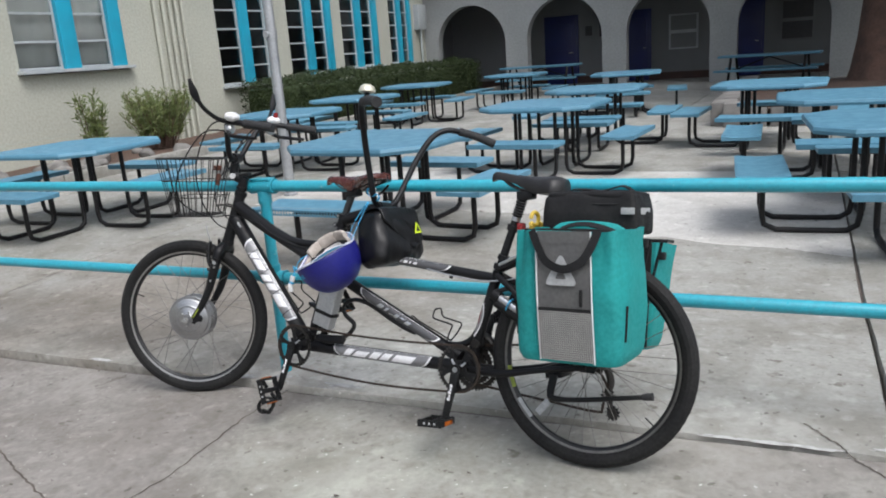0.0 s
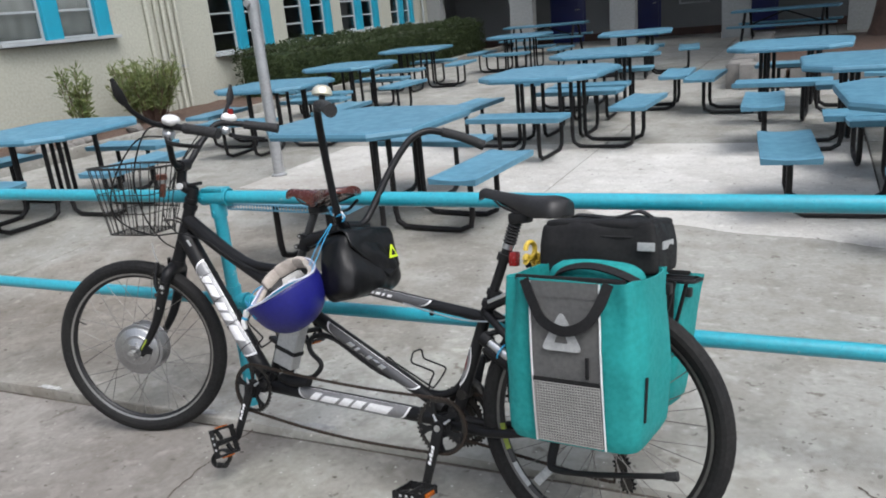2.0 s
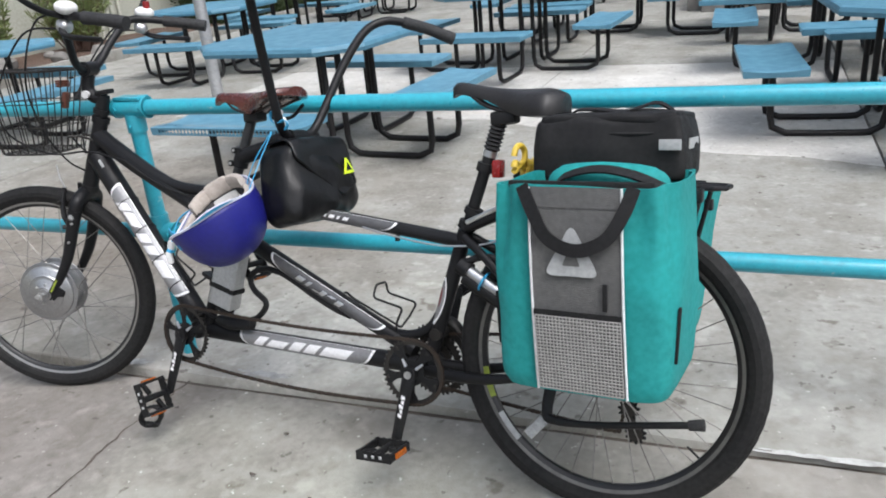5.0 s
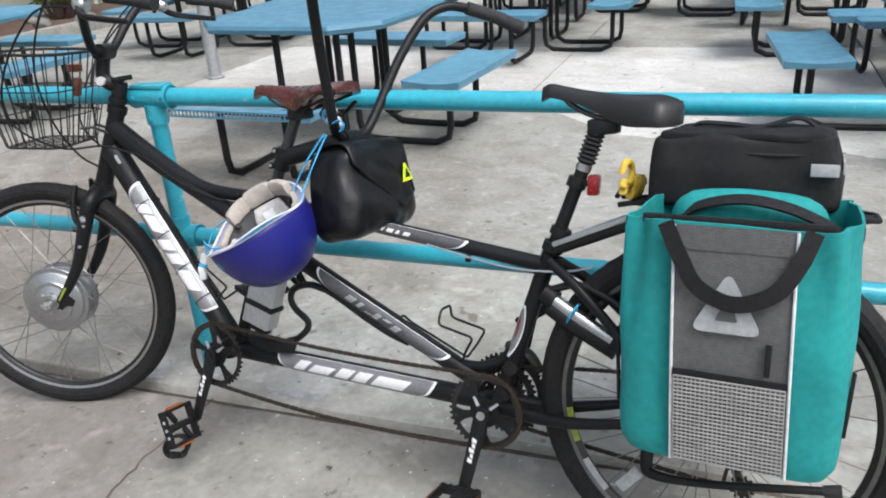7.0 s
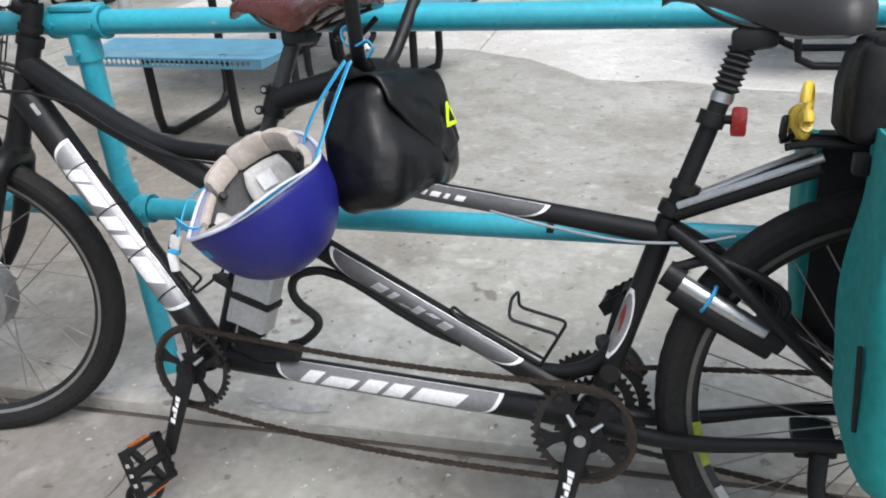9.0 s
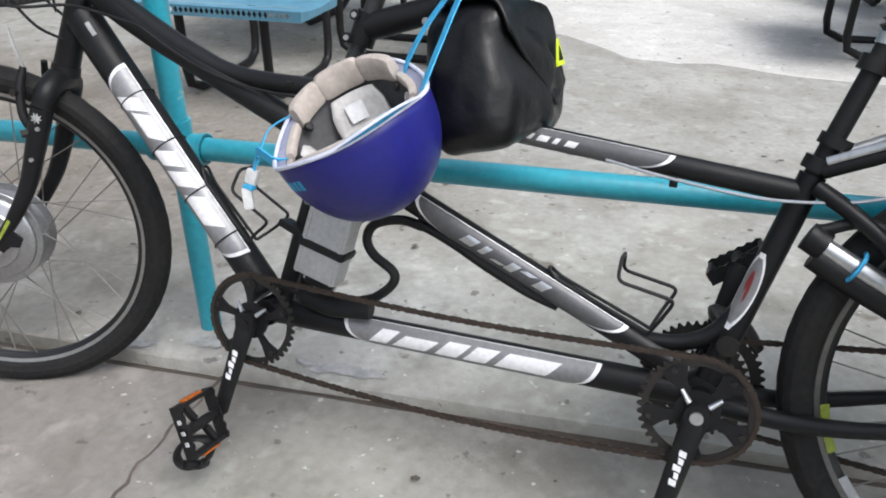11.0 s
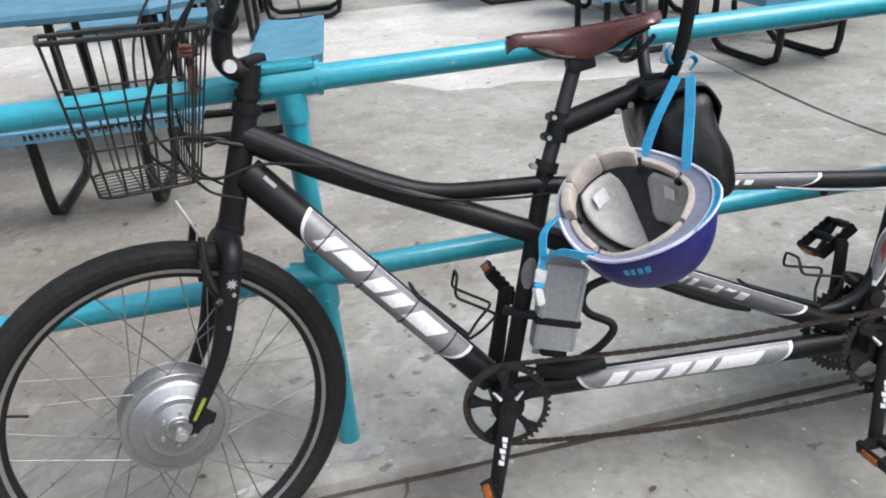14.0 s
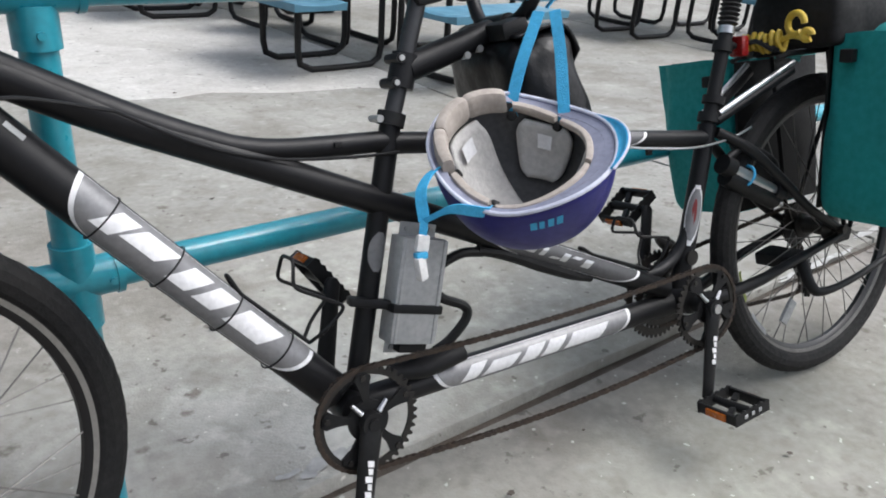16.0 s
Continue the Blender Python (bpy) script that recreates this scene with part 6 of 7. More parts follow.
# rack, kickstand, lock, bungee
rack = bike_part("luggage_rack", tubes(([(1.63, -0.055, 0.735), (1.66, -0.06, 0.742), (2.05, -0.06, 0.742), (2.07, -0.04, 0.742), (2.07, 0.04, 0.742), (2.05, 0.06, 0.742), (1.66, 0.06, 0.742), (1.63, 0.055, 0.735)], 0.0055), sides=10), FRAME_BLACK, "black tubular rear luggage rack")
bike_part("rack_rail", tubes(([(1.64, 0, 0.742), (2.07, 0, 0.742)], 0.005), sides=8), FRAME_BLACK, parent=rack)
for s in (-1, 1):
    bike_part("rack_strut", tubes(([(1.85, s * 0.072, 0.34), (1.78, s * 0.068, 0.742)], 0.0052), sides=8), FRAME_BLACK, parent=rack)
    bike_part("rack_strut", tubes(([(1.87, s * 0.072, 0.34), (2.0, s * 0.072, 0.6), (2.03, s * 0.068, 0.742)], 0.0052), sides=8), FRAME_BLACK, parent=rack)
    bike_part("rack_stay", tubes(([(1.492, s * 0.014, 0.622), (1.68, s * 0.052, 0.708)], 0.0105), sides=12), FRAME_BLACK, parent=rack)
    bike_part("rack_stay_rod", tubes(([(1.494, s * 0.02, 0.637), (1.68, s * 0.057, 0.724)], 0.0062), sides=10), ALLOY, "bright rack stay", parent=rack)
stand = bike_part("kickstand", bent([(1.726, -0.05, 0.285), (1.726, -0.075, 0.232), (1.746, -0.09, 0.218), (1.841, -0.1, 0.228), (2.046, -0.1, 0.266)], [0.014, 0.012, 0.008, 0.0075]), PLASTIC, "black folded kickstand")
bike_part("foot", bent([(2.036, -0.1, 0.264), (2.066, -0.1, 0.270)], [0.0105, 0.0125]), GRIP, parent=stand)
bike_part("stand_clamp", boxed((0.06, 0.09, 0.03), pose(1.721, 0, 0.288, 0, -8, 0), 0.006), PLASTIC, parent=stand)
lock = tagged(empty("bicycle_lock", LEAN_POSE), "chrome and black bicycle lock tied to the seat stays", "bicycle lock")
part("lock_body", bent([(1.50, -0.035, 0.528), (1.57, -0.04, 0.492), (1.645, -0.04, 0.455)], [0.013, 0.014, 0.013]), ALLOY, lock)
part("lock_bar", bent([(1.497, -0.03, 0.508), (1.567, -0.034, 0.472), (1.645, -0.036, 0.435)], [0.019, 0.02, 0.019]), PLASTIC, lock)
part("lock_end", bent([(1.485, -0.033, 0.536), (1.51, -0.036, 0.523)], 0.021), PLASTIC, lock)
part("lock_end", bent([(1.635, -0.04, 0.46), (1.66, -0.04, 0.447)], 0.0205), PLASTIC, lock)
part("lock_shackle", bent([(1.50, -0.035, 0.545), (1.56, -0.03, 0.56), (1.65, -0.03, 0.52), (1.655, -0.035, 0.47)], 0.0085), PLASTIC, lock)
ring = [Vector((1.55, -0.038, 0.502)) + 0.0225 * (math.cos(t) * Vector((0, 1, 0)) + math.sin(t) * Vector((0.45, 0, 0.89))) for t in np.linspace(0, 2 * math.pi, 21)[:-1]]
part("tie_strap", tube(bmesh.new(), ring, 0.003, sides=6, closed=True), STRAP_BLUE, lock, "sky-blue tie")
part("caliper", bent([(1.60, 0.03, 0.56), (1.64, 0.04, 0.50), (1.63, 0.035, 0.45)], 0.009), PLASTIC, lock)
hook = tagged(empty("bungee_cord", LEAN_POSE), "coiled cord with yellow plastic hooks on the rack", "bungee cord")
for k in range(2):
    part("coil", bent([(1.625 + 0.012 * k, -0.05, 0.75), (1.63 + 0.012 * k, 0.0, 0.772), (1.635 + 0.012 * k, 0.045, 0.757), (1.63 + 0.012 * k, 0.0, 0.745)], 0.005, sides=8), PLASTIC, hook)
# cord wound into a short bundle across the rack
turns = [Vector((1.648 + 0.009 * math.cos(t), 0.045 - 0.1 * t / (14 * math.pi), 0.768 + 0.0165 * math.sin(t) + 0.004 * math.sin(2.3 * t))) for t in np.linspace(0, 14 * math.pi, 120)]
part("cord_end", tubes((turns, 0.0052), sides=8), YELLOW, hook, "yellow cord wound in a bundle")
for y, z, r, thick, lean in ((-0.083, 0.799, 0.021, 0.0068, 0.2), (-0.108, 0.775, 0.0085, 0.0075, -0.15)):
    loop = [Vector((1.648 + lean * r * math.cos(t), y + r * math.cos(t), z + r * math.sin(t))) for t in np.linspace(-2.2, 3.2, 19)]
    part("hook", tube(bmesh.new(), loop, thick, sides=10, up=(1, 0, 0)), YELLOW, hook, "yellow plastic hook")
part("hook_stem", bent([(1.648, -0.05, 0.77), (1.648, -0.075, 0.776), (1.648, -0.1, 0.77)], 0.006, sides=8), YELLOW, hook)


# bottle cages and controller box
def bend(points, r=0.012):
    """The same line with rounded corners."""
    p = [Vector(q) for q in points]
    out = [p[0]]
    for a, c, b in zip(p, p[1:], p[2:]):
        k = min(r, (a - c).length * 0.45, (b - c).length * 0.45)
        s0, s1 = c + (a - c).normalized() * k, c + (b - c).normalized() * k
        out += [(1 - t) ** 2 * s0 + 2 * t * (1 - t) * c + t * t * s1 for t in (0, 0.25, 0.5, 0.75, 1)]
    return out + [p[-1]]


def bottle_cage(line, label):
    """A wire cage: two bent wires side by side, joined at the ends; line is its side view."""
    (ax, az), (bx, bz), (cx, cz), (dx, dz), (ex, ez), (fx, fz) = line
    c = bike_part("bottle_cage", tubes((bend([(bx, -0.012, bz), (cx, -0.012, cz)]), 0.003), sides=8), PLASTIC, label)
    bike_part("cage_wire", tubes((bend([(cx, 0.012, cz), (bx, 0.012, bz), (ax, 0.008, az), (ax, -0.008, az), (bx, -0.012, bz)]), 0.003), sides=8), PLASTIC, parent=c)
    for s in (-1, 1):
        bike_part("cage_wire", tubes((bend([(cx, s * 0.012, cz), (cx * 0.6 + dx * 0.4, s * 0.032, cz * 0.6 + dz * 0.4), (dx, s * 0.036, dz), (ex, s * 0.036, ez), (fx, s * 0.024, fz), (fx, 0, fz)]), 0.003), sides=8), PLASTIC, parent=c)


bottle_cage([(0.474, 0.512), (0.486, 0.484), (0.578, 0.386), (0.634, 0.436), (0.556, 0.482), (0.566, 0.52)], "black wire bottle cage on the down tube")
bottle_cage([(1.13, 0.425), (1.146, 0.411), (1.295, 0.349), (1.328, 0.413), (1.241, 0.43), (1.242, 0.462)], "black wire bottle cage on the rear tube")
ctrl = tagged(empty("motor_controller", LEAN_POSE @ pose(0.754, -0.03, 0.434, 0, 15, 0)), "grey metal motor controller box strapped to the frame", "controller box")
part("case", boxed((0.083, 0.044, 0.170), pose(0, 0, 0), 0.005), BOX_GREY, ctrl)
part("case_rib", boxed((0.005, 0.046, 0.168), pose(-0.034, -0.001, 0), 0.002), BOX_GREY, ctrl)
part("case_rib", boxed((0.005, 0.046, 0.168), pose(0.034, -0.001, 0), 0.002), BOX_GREY, ctrl)
for s in (-1, 1):
    part("end_flange", boxed((0.066, 0.003, 0.022), pose(0, 0.012, s * 0.095), 0.001), BOX_GREY, ctrl)
    for x in (-0.022, 0.022):
        part("screw", tubes(([(x, 0.012, s * 0.096), (x, 0.007, s * 0.096)], 0.0045), sides=8), STEEL, ctrl)
    part("end_plug", boxed((0.05, 0.026, 0.014), pose(0.006, 0, -0.090 + 0.004 * s), 0.003), PLASTIC, ctrl)
part("strap", boxed((0.090, 0.051, 0.015), pose(0, 0, -0.028), 0.004), PLASTIC, ctrl, "black strap")
part("strap_tail", boxed((0.07, 0.03, 0.014), pose(-0.068, 0.012, -0.026, 0, 0, -14), 0.004), PLASTIC, ctrl)
cage3 = bike_part("bottle_cage", bent([(0.80, 0, 0.31), (0.83, 0, 0.322), (0.862, -0.005, 0.352), (0.862, -0.005, 0.375), (0.822, 0, 0.398), (0.808, 0, 0.425), (0.822, 0, 0.452), (0.868, 0, 0.466), (0.91, 0, 0.46)], 0.0085, sides=10), PLASTIC, "black plastic cage behind the controller")
bike_part("cable_sleeve", bent([(0.90, 0, 0.466), (0.96, -0.002, 0.447), (1.03, -0.003, 0.414), (1.10, -0.003, 0.382), (1.15, 0, 0.362)], [0.009, 0.0125, 0.0135, 0.012, 0.008], sides=10), PLASTIC, "black cable sleeve under the lateral tube")
bike_part("taped_loom", bent([(0.70, -0.02, 0.305), (0.76, -0.03, 0.302), (0.835, -0.028, 0.308)], [0.014, 0.02, 0.018], flat=0.8), PLASTIC, "black wiring wrapped in tape")
bike_part("cable", bent([(0.61, -0.03, 0.30), (0.65, -0.035, 0.325), (0.70, -0.03, 0.31)], 0.004, sides=7), PLASTIC)


# ---- bags ----
def strap_band(bm, points, width, thick, across):
    """A flat webbing strap along the points; across gives the direction of its width, or None for a strap lying flat against an upright face along x."""
    pts = spline(points, 8)
    rows = []
    for i, p in enumerate(pts):
        d = (pts[min(i + 1, len(pts) - 1)] - pts[max(i - 1, 0)]).normalized()
        w = Vector(across).normalized() if across else Vector((-d.z, 0, d.x)).normalized()
        ww = (w - d * w.dot(d)) * width / 2
        nn = d.cross(ww).normalized() * thick / 2
        rows.append([bm.verts.new(q) for q in (p - ww - nn, p + ww - nn, p + ww + nn, p - ww + nn)])
    for a, b in zip(rows, rows[1:]):
        for k in range(4):
            bm.faces.new((a[k], a[(k + 1) % 4], b[(k + 1) % 4], b[k]))
    bm.faces.new(rows[0])
    bm.faces.new(rows[-1][::-1])
    return bm


def pannier(m, label, front):
    """An open-topped canvas grocery pannier: outer face at -y, hung by its back."""
    p = tagged(empty("pannier", m), label, "pannier", group="panniers on the rack")
    L, D, H = (0.334 if front else 0.352), (0.285 if front else 0.225), (0.411 if front else 0.388)
    # wall of the bag as one soft open shell
    bm = bmesh.new()
    nu, nz = 72, 22
    outer, inner = [], []
    for j in range(nz + 1):
        z = H * j / nz
        ro, ri = [], []
        for k in range(nu):
            a = 2 * math.pi * k / nu
            e = 0.30
            cx, cy = math.copysign(abs(math.cos(a)) ** e, math.cos(a)), math.copysign(abs(math.sin(a)) ** e, math.sin(a))
            grow = (1.04 - 0.055 * z / H if front else 0.965 + 0.085 * z / H) + (0 if front else 0.26 * max(0.0, z / H - 0.70) - 0.06)
            if front:
                grow += 0.10 * max(0.0, z / H - 0.7)
            sag = 0.010 * math.sin(math.pi * z / H)
            x, y = cx * (L / 2 * grow + sag), cy * (D / 2 * grow + sag)
            w = noise.noise_vector(Vector((x * 8, y * 8, z * 5)))
            f = noise.noise_vector(Vector((x * 22 + 5, y * 22, z * 9)))
            rim = 0.012 * noise.noise(Vector((x * 6, y * 6, 9))) * (z / H) ** 2
            fold = 0.007 * math.sin(a * 7 + 2.5 * z / H + 3 * w.x) * (z / H) ** 2 * (0.25 if y < -0.08 and abs(x) < 0.11 else 1)
            q = Vector((x, y, z + rim)) + (0.008 * w + 0.004 * f) * min(1, 3 * z / H) + Vector((cx, cy, 0)) * fold
            if z < 0.03:
                s = 1 - 0.06 * (1 - z / 0.03) ** 2
                q.x, q.y = q.x * s, q.y * s
            ro.append(bm.verts.new(q))
            ri.append(bm.verts.new(Vector((q.x * 0.975, q.y * 0.965, max(0.012, q.z)))))
        outer.append(ro)
        inner.append(ri)
    for j in range(nz):
        for k in range(nu):
            i = (k + 1) % nu
            bm.faces.new((outer[j][k], outer[j][i], outer[j + 1][i], outer[j + 1][k]))
            bm.faces.new((inner[j][i], inner[j][k], inner[j + 1][k], inner[j + 1][i]))
    for k in range(nu):
        i = (k + 1) % nu
        bm.faces.new((outer[nz][k], outer[nz][i], inner[nz][i], inner[nz][k]))
    bm.faces.new(outer[0][::-1])
    bm.faces.new(inner[0])
    part("bag_body", bm, CANVAS, p)
    # folded liner standing up inside
    part("liner", sack((L * 0.72, 0.07, 0.14), pose(0.0, 0.06, H - 0.062), 0.012, 8, 4, 0.03), CANVAS, p, "teal folded liner")
    part("top_binding", boxed((L * 0.84, 0.010, 0.016), pose(-0.005, -D / 2 + 0.022, H - 0.004), 0.004), NYLON_BLACK, p)
    for s in (-1, 1):
        part("rim_clip", boxed((0.02, 0.03, 0.028), pose(s * (L / 2 + 0.008), D / 2 - 0.05, H - 0.05), 0.004), PLASTIC, p)
    part("back_board", boxed((L * 0.9, 0.008, H * 0.95), pose(0, D / 2 + 0.008, H * 0.5), 0.003), PLASTIC, p)
    if not front:
        return p
    face = -D / 2 - 0.012

    def skew(z):
        return 0.004 - 0.012 * z / H

    gx0, gx1 = -0.0795, 0.095

    def sheet(x0, x1, z0, z1, y_off, nx=10, nz2=16):
        b2 = bmesh.new()
        g2 = []
        for i in range(nx + 1):
            col = []
            for j in range(nz2 + 1):
                z = z0 + (z1 - z0) * j / nz2
                x = x0 + (x1 - x0) * i / nx + skew(z)
                bul = 0.010 * math.sin(math.pi * max(0.0, min(1.0, z / H)))
                w = noise.noise(Vector((x * 15, z * 12, y_off * 100)))
                grow = D / 2 * 0.05 * z / H
                col.append(b2.verts.new((x, face - bul - grow - 0.003 * w - y_off + 0.004, z)))
            g2.append(col)
        for i in range(nx):
            for j in range(nz2):
                b2.faces.new((g2[i][j], g2[i + 1][j], g2[i + 1][j + 1], g2[i][j + 1]))
        return b2

    part("front_panel", sheet(gx0, gx1, 0.012, H - 0.002, 0.004), CANVAS_GREY, p, "dark grey nylon front panel")
    part("panel_hem", sheet(gx0, gx1, H - 0.04, H - 0.003, 0.0055, 8, 4), CANVAS_GREY, p)
    for x in (gx0, gx1):
        part("piping", tubes(([(x + skew(z), face - 0.010 * math.sin(math.pi * z / H) - D / 2 * 0.05 * z / H - 0.004, z) for z in np.linspace(0.01, H - 0.002, 16)], 0.0026), sides=8), PIPING, p, "pale reflective piping")
    # mesh pocket
    part("pocket_backing", sheet(gx0 + 0.004, gx1 - 0.004, 0.014, 0.166, 0.0065), CANVAS_GREY, p)
    net = bmesh.new()
    for k in range(25):
        x = gx0 + 0.005 + (gx1 - gx0 - 0.01) * k / 24
        tube(net, [(x + skew(z), face - 0.010 * math.sin(math.pi * z / H) - D / 2 * 0.05 * z / H - 0.0085, z) for z in np.linspace(0.014, 0.166, 6)], 0.0013, sides=4)
    for k in range(23):
        z = 0.016 + 0.149 * k / 22
        y = face - 0.010 * math.sin(math.pi * z / H) - D / 2 * 0.05 * z / H - 0.009
        tube(net, [(gx0 + 0.005 + skew(z), y, z), (gx1 - 0.005 + skew(z), y, z)], 0.0015, sides=4)
    part("mesh_pocket", net, MESHCORD, p, "pale open mesh pocket", smooth=False)["kind"] = "stuff"
    part("pocket_hem", sheet(gx0 + 0.002, gx1 - 0.002, 0.163, 0.177, 0.0105, 8, 2), NYLON_BLACK, p)
    part("pen_slot", boxed((0.009, 0.006, 0.052), pose(gx1 - 0.034, face - 0.022, 0.21), 0.002), NYLON_BLACK, p)
    # maker's mark as plain shapes
    def rounded_triangle(half, low, high, r):
        corners = [Vector((-half, low)), Vector((half, low)), Vector((0.0, high))]
        out = []
        for k in range(3):
            c, p0, p1 = corners[k], corners[k - 1], corners[(k + 1) % 3]
            e0, e1 = c + (p0 - c).normalized() * r, c + (p1 - c).normalized() * r
            out += [((1 - t) ** 2 * e0 + 2 * t * (1 - t) * c + t * t * e1) for t in (0, 0.25, 0.5, 0.75, 1)]
        return [(p.x, p.y) for p in out]

    part("front_mark", plate(bmesh.new(), rounded_triangle(0.054, 0.248, 0.348, 0.02), 0.0015, pose(-0.002, face - 0.0228, -0.002)), MARK_GREY, p, "pale rounded triangle mark")
    part("front_mark", plate(bmesh.new(), rounded_triangle(0.017, 0.268, 0.312, 0.004), 0.0015, pose(-0.002, face - 0.0242, -0.002)), CANVAS_GREY, p)
    # carrying handles
    part("handle", strap_band(bmesh.new(), [(gx0 - 0.022, face - 0.010, H), (gx0 + 0.004, face - 0.022, H - 0.05), (gx0 + 0.034, face - 0.03, H - 0.094), (0.008, face - 0.033, H - 0.114), (gx1 - 0.034, face - 0.03, H - 0.094), (gx1 - 0.004, face - 0.022, H - 0.05), (gx1 + 0.014, face - 0.010, H)], 0.025, 0.004, None), NYLON_BLACK, p, "black webbing handle")
    part("handle", strap_band(bmesh.new(), [(-0.12, 0.03, H - 0.045), (-0.08, 0.012, H - 0.006), (-0.01, 0.004, H + 0.012), (0.06, 0.0, H + 0.004), (0.12, 0.004, H - 0.02), (0.15, 0.01, H - 0.04)], 0.03, 0.004, (0, 0.9, 0.35)), NYLON_BLACK, p)
    for e in (-1, 1):
        part("side_zip", boxed((0.006, 0.008, 0.11), pose(e * (L / 2 + 0.012), -D / 2 + 0.035, 0.13, 0, e * 3, 0), 0.002), NYLON_BLACK, p)
    return p


pannier(pose(1.868, -0.134, 0.479, -10.5, -2.5, 0) @ Matrix.Diagonal((0.93, 0.93, 0.93, 1)), "teal canvas pannier with grey front panel, hung on the rack", True)
pannier(HANG_POSE @ pose(1.842, 0.202, 0.366, 4, 0, 180) @ Matrix.Diagonal((0.93, 0.93, 0.93, 1)), "teal canvas pannier hung on the rack's far side", False)
trunk = tagged(empty("trunk_bag", HANG_POSE @ pose(1.847, -0.02, 0.754, 0, -1, 0) @ Matrix.Diagonal((0.93, 0.93, 0.92, 1))), "black nylon trunk bag strapped on the luggage rack", "bag")
trunk_bm = sack((0.33, 0.21, 0.142), pose(0.004, 0, 0.072), 0.005, 26, 6, 0.014, crease=0.007)
for v in trunk_bm.verts:
    k = max(0.0, (v.co.z - 0.075) / 0.07)
    v.co.x *= 1 - 0.06 * k
    v.co.y *= 1 - 0.06 * k
    v.co.z -= 0.006 * k * math.sin(v.co.x * 19 + 1) ** 2
part("bag_body", trunk_bm, NYLON_BLACK, trunk)
part("lid", sack((0.296, 0.194, 0.026), pose(0.006, 0, 0.136, 0, -1, 0), 0.003, 18, 7, 0.010, crease=0.007), NYLON_BLACK, trunk)
for s2 in (-1, 1):
    part("seam", tubes(([(-0.128, s2 * 0.094, 0.104), (-0.05, s2 * 0.102, 0.106), (0.06, s2 * 0.103, 0.104), (0.132, s2 * 0.095, 0.104)], 0.004), sides=6), NYLON_BLACK, trunk)
part("handle", strap_band(bmesh.new(), [(-0.11, 0.0, 0.13), (-0.085, -0.02, 0.155), (-0.03, -0.04, 0.156), (0.03, -0.03, 0.152), (0.09, -0.01, 0.168), (0.125, 0.01, 0.15)], 0.024, 0.004, (0, 1, 0.2)), NYLON_BLACK, trunk, "black webbing handle")
part("reflective_strip", boxed((0.004, 0.10, 0.022), pose(0.173, -0.02, 0.082), 0.001), MARK_GREY, trunk, "pale reflective strip")
part("reflective_strip", boxed((0.045, 0.004, 0.022), pose(0.142, -0.116, 0.082), 0.001), MARK_GREY, trunk, "pale reflective strip")

front_bag = tagged(empty("handlebar_bag", HANG_POSE @ pose(1.0125, 0.018, 0.714, 0, -13, -6)), "black vinyl handlebar bag hanging behind the seat post", "bag")
bag_bm = sack((0.134, 0.232, 0.202), None, 0.010, 34, 12, 0.034, crease=0.0085)
for v in bag_bm.verts:
    k = 0.5 - v.co.z / 0.202
    v.co.y *= 0.95 + 0.17 * k - (0.05 if v.co.y < 0 else 0.12) * max(0.0, k - 0.8) / 0.2
    v.co.x *= 0.94 + 0.12 * k
    v.co.x += 0.003 * math.sin(v.co.z * 60 + v.co.y * 34) * (1 if v.co.x > 0 else 0.4)
part("bag_body", bag_bm, BAG_VINYL, front_bag)
# flap drawn over the top and down the rear face to a slanted point
bm = bmesh.new()
rows = []
for i in range(25):
    y = -0.108 + 0.216 * i / 24
    drop = 0.03 + 0.115 * min(1.0, (y + 0.108) / 0.150) - 0.035 * max(0.0, (y - 0.05) / 0.058)
    line = []
    for k in range(21):
        d = (0.09 + drop) * k / 20
        arc = min(1.0, max(0.0, (d - 0.07) / 0.05))
        down = max(0.0, d - 0.10)
        x = -0.035 + min(d, 0.07) + 0.034 * math.sin(arc * math.pi / 2) + 0.10 * down
        z = 0.111 - 0.034 * (1 - math.cos(arc * math.pi / 2)) - down - 0.16 * y * y
        w = noise.noise(Vector((x * 16, y * 16, z * 16)))
        line.append(bm.verts.new((x + 0.004 * w, y * (0.94 + 0.10 * down), z + 0.003 * w)))
    rows.append(line)
for a, b in zip(rows, rows[1:]):
    for k in range(20):
        bm.faces.new((a[k], b[k], b[k + 1], a[k + 1]))
flap = part("flap", bm, BAG_VINYL, front_bag)
flap.modifiers.new("thickness", "SOLIDIFY").thickness = 0.005
tri = bmesh.new()
plate(tri, [(-0.021, 0.0), (0.021, 0.0), (0.003, 0.042), (-0.003, 0.042)], 0.002, pose(0.0825, 0.075, 0.0, 0, -5, 90))
part("warning_patch", tri, HIVIS, flap, "bright yellow triangular patch")
tri = bmesh.new()
plate(tri, [(-0.011, 0.0), (0.011, 0.0), (0.0, 0.022)], 0.002, pose(0.0838, 0.075, 0.008, 0, -5, 90))
part("warning_patch", tri, NYLON_BLACK, flap)
part("hanger", boxed((0.05, 0.16, 0.03), pose(-0.02, 0, 0.117), 0.01), PLASTIC, front_bag)


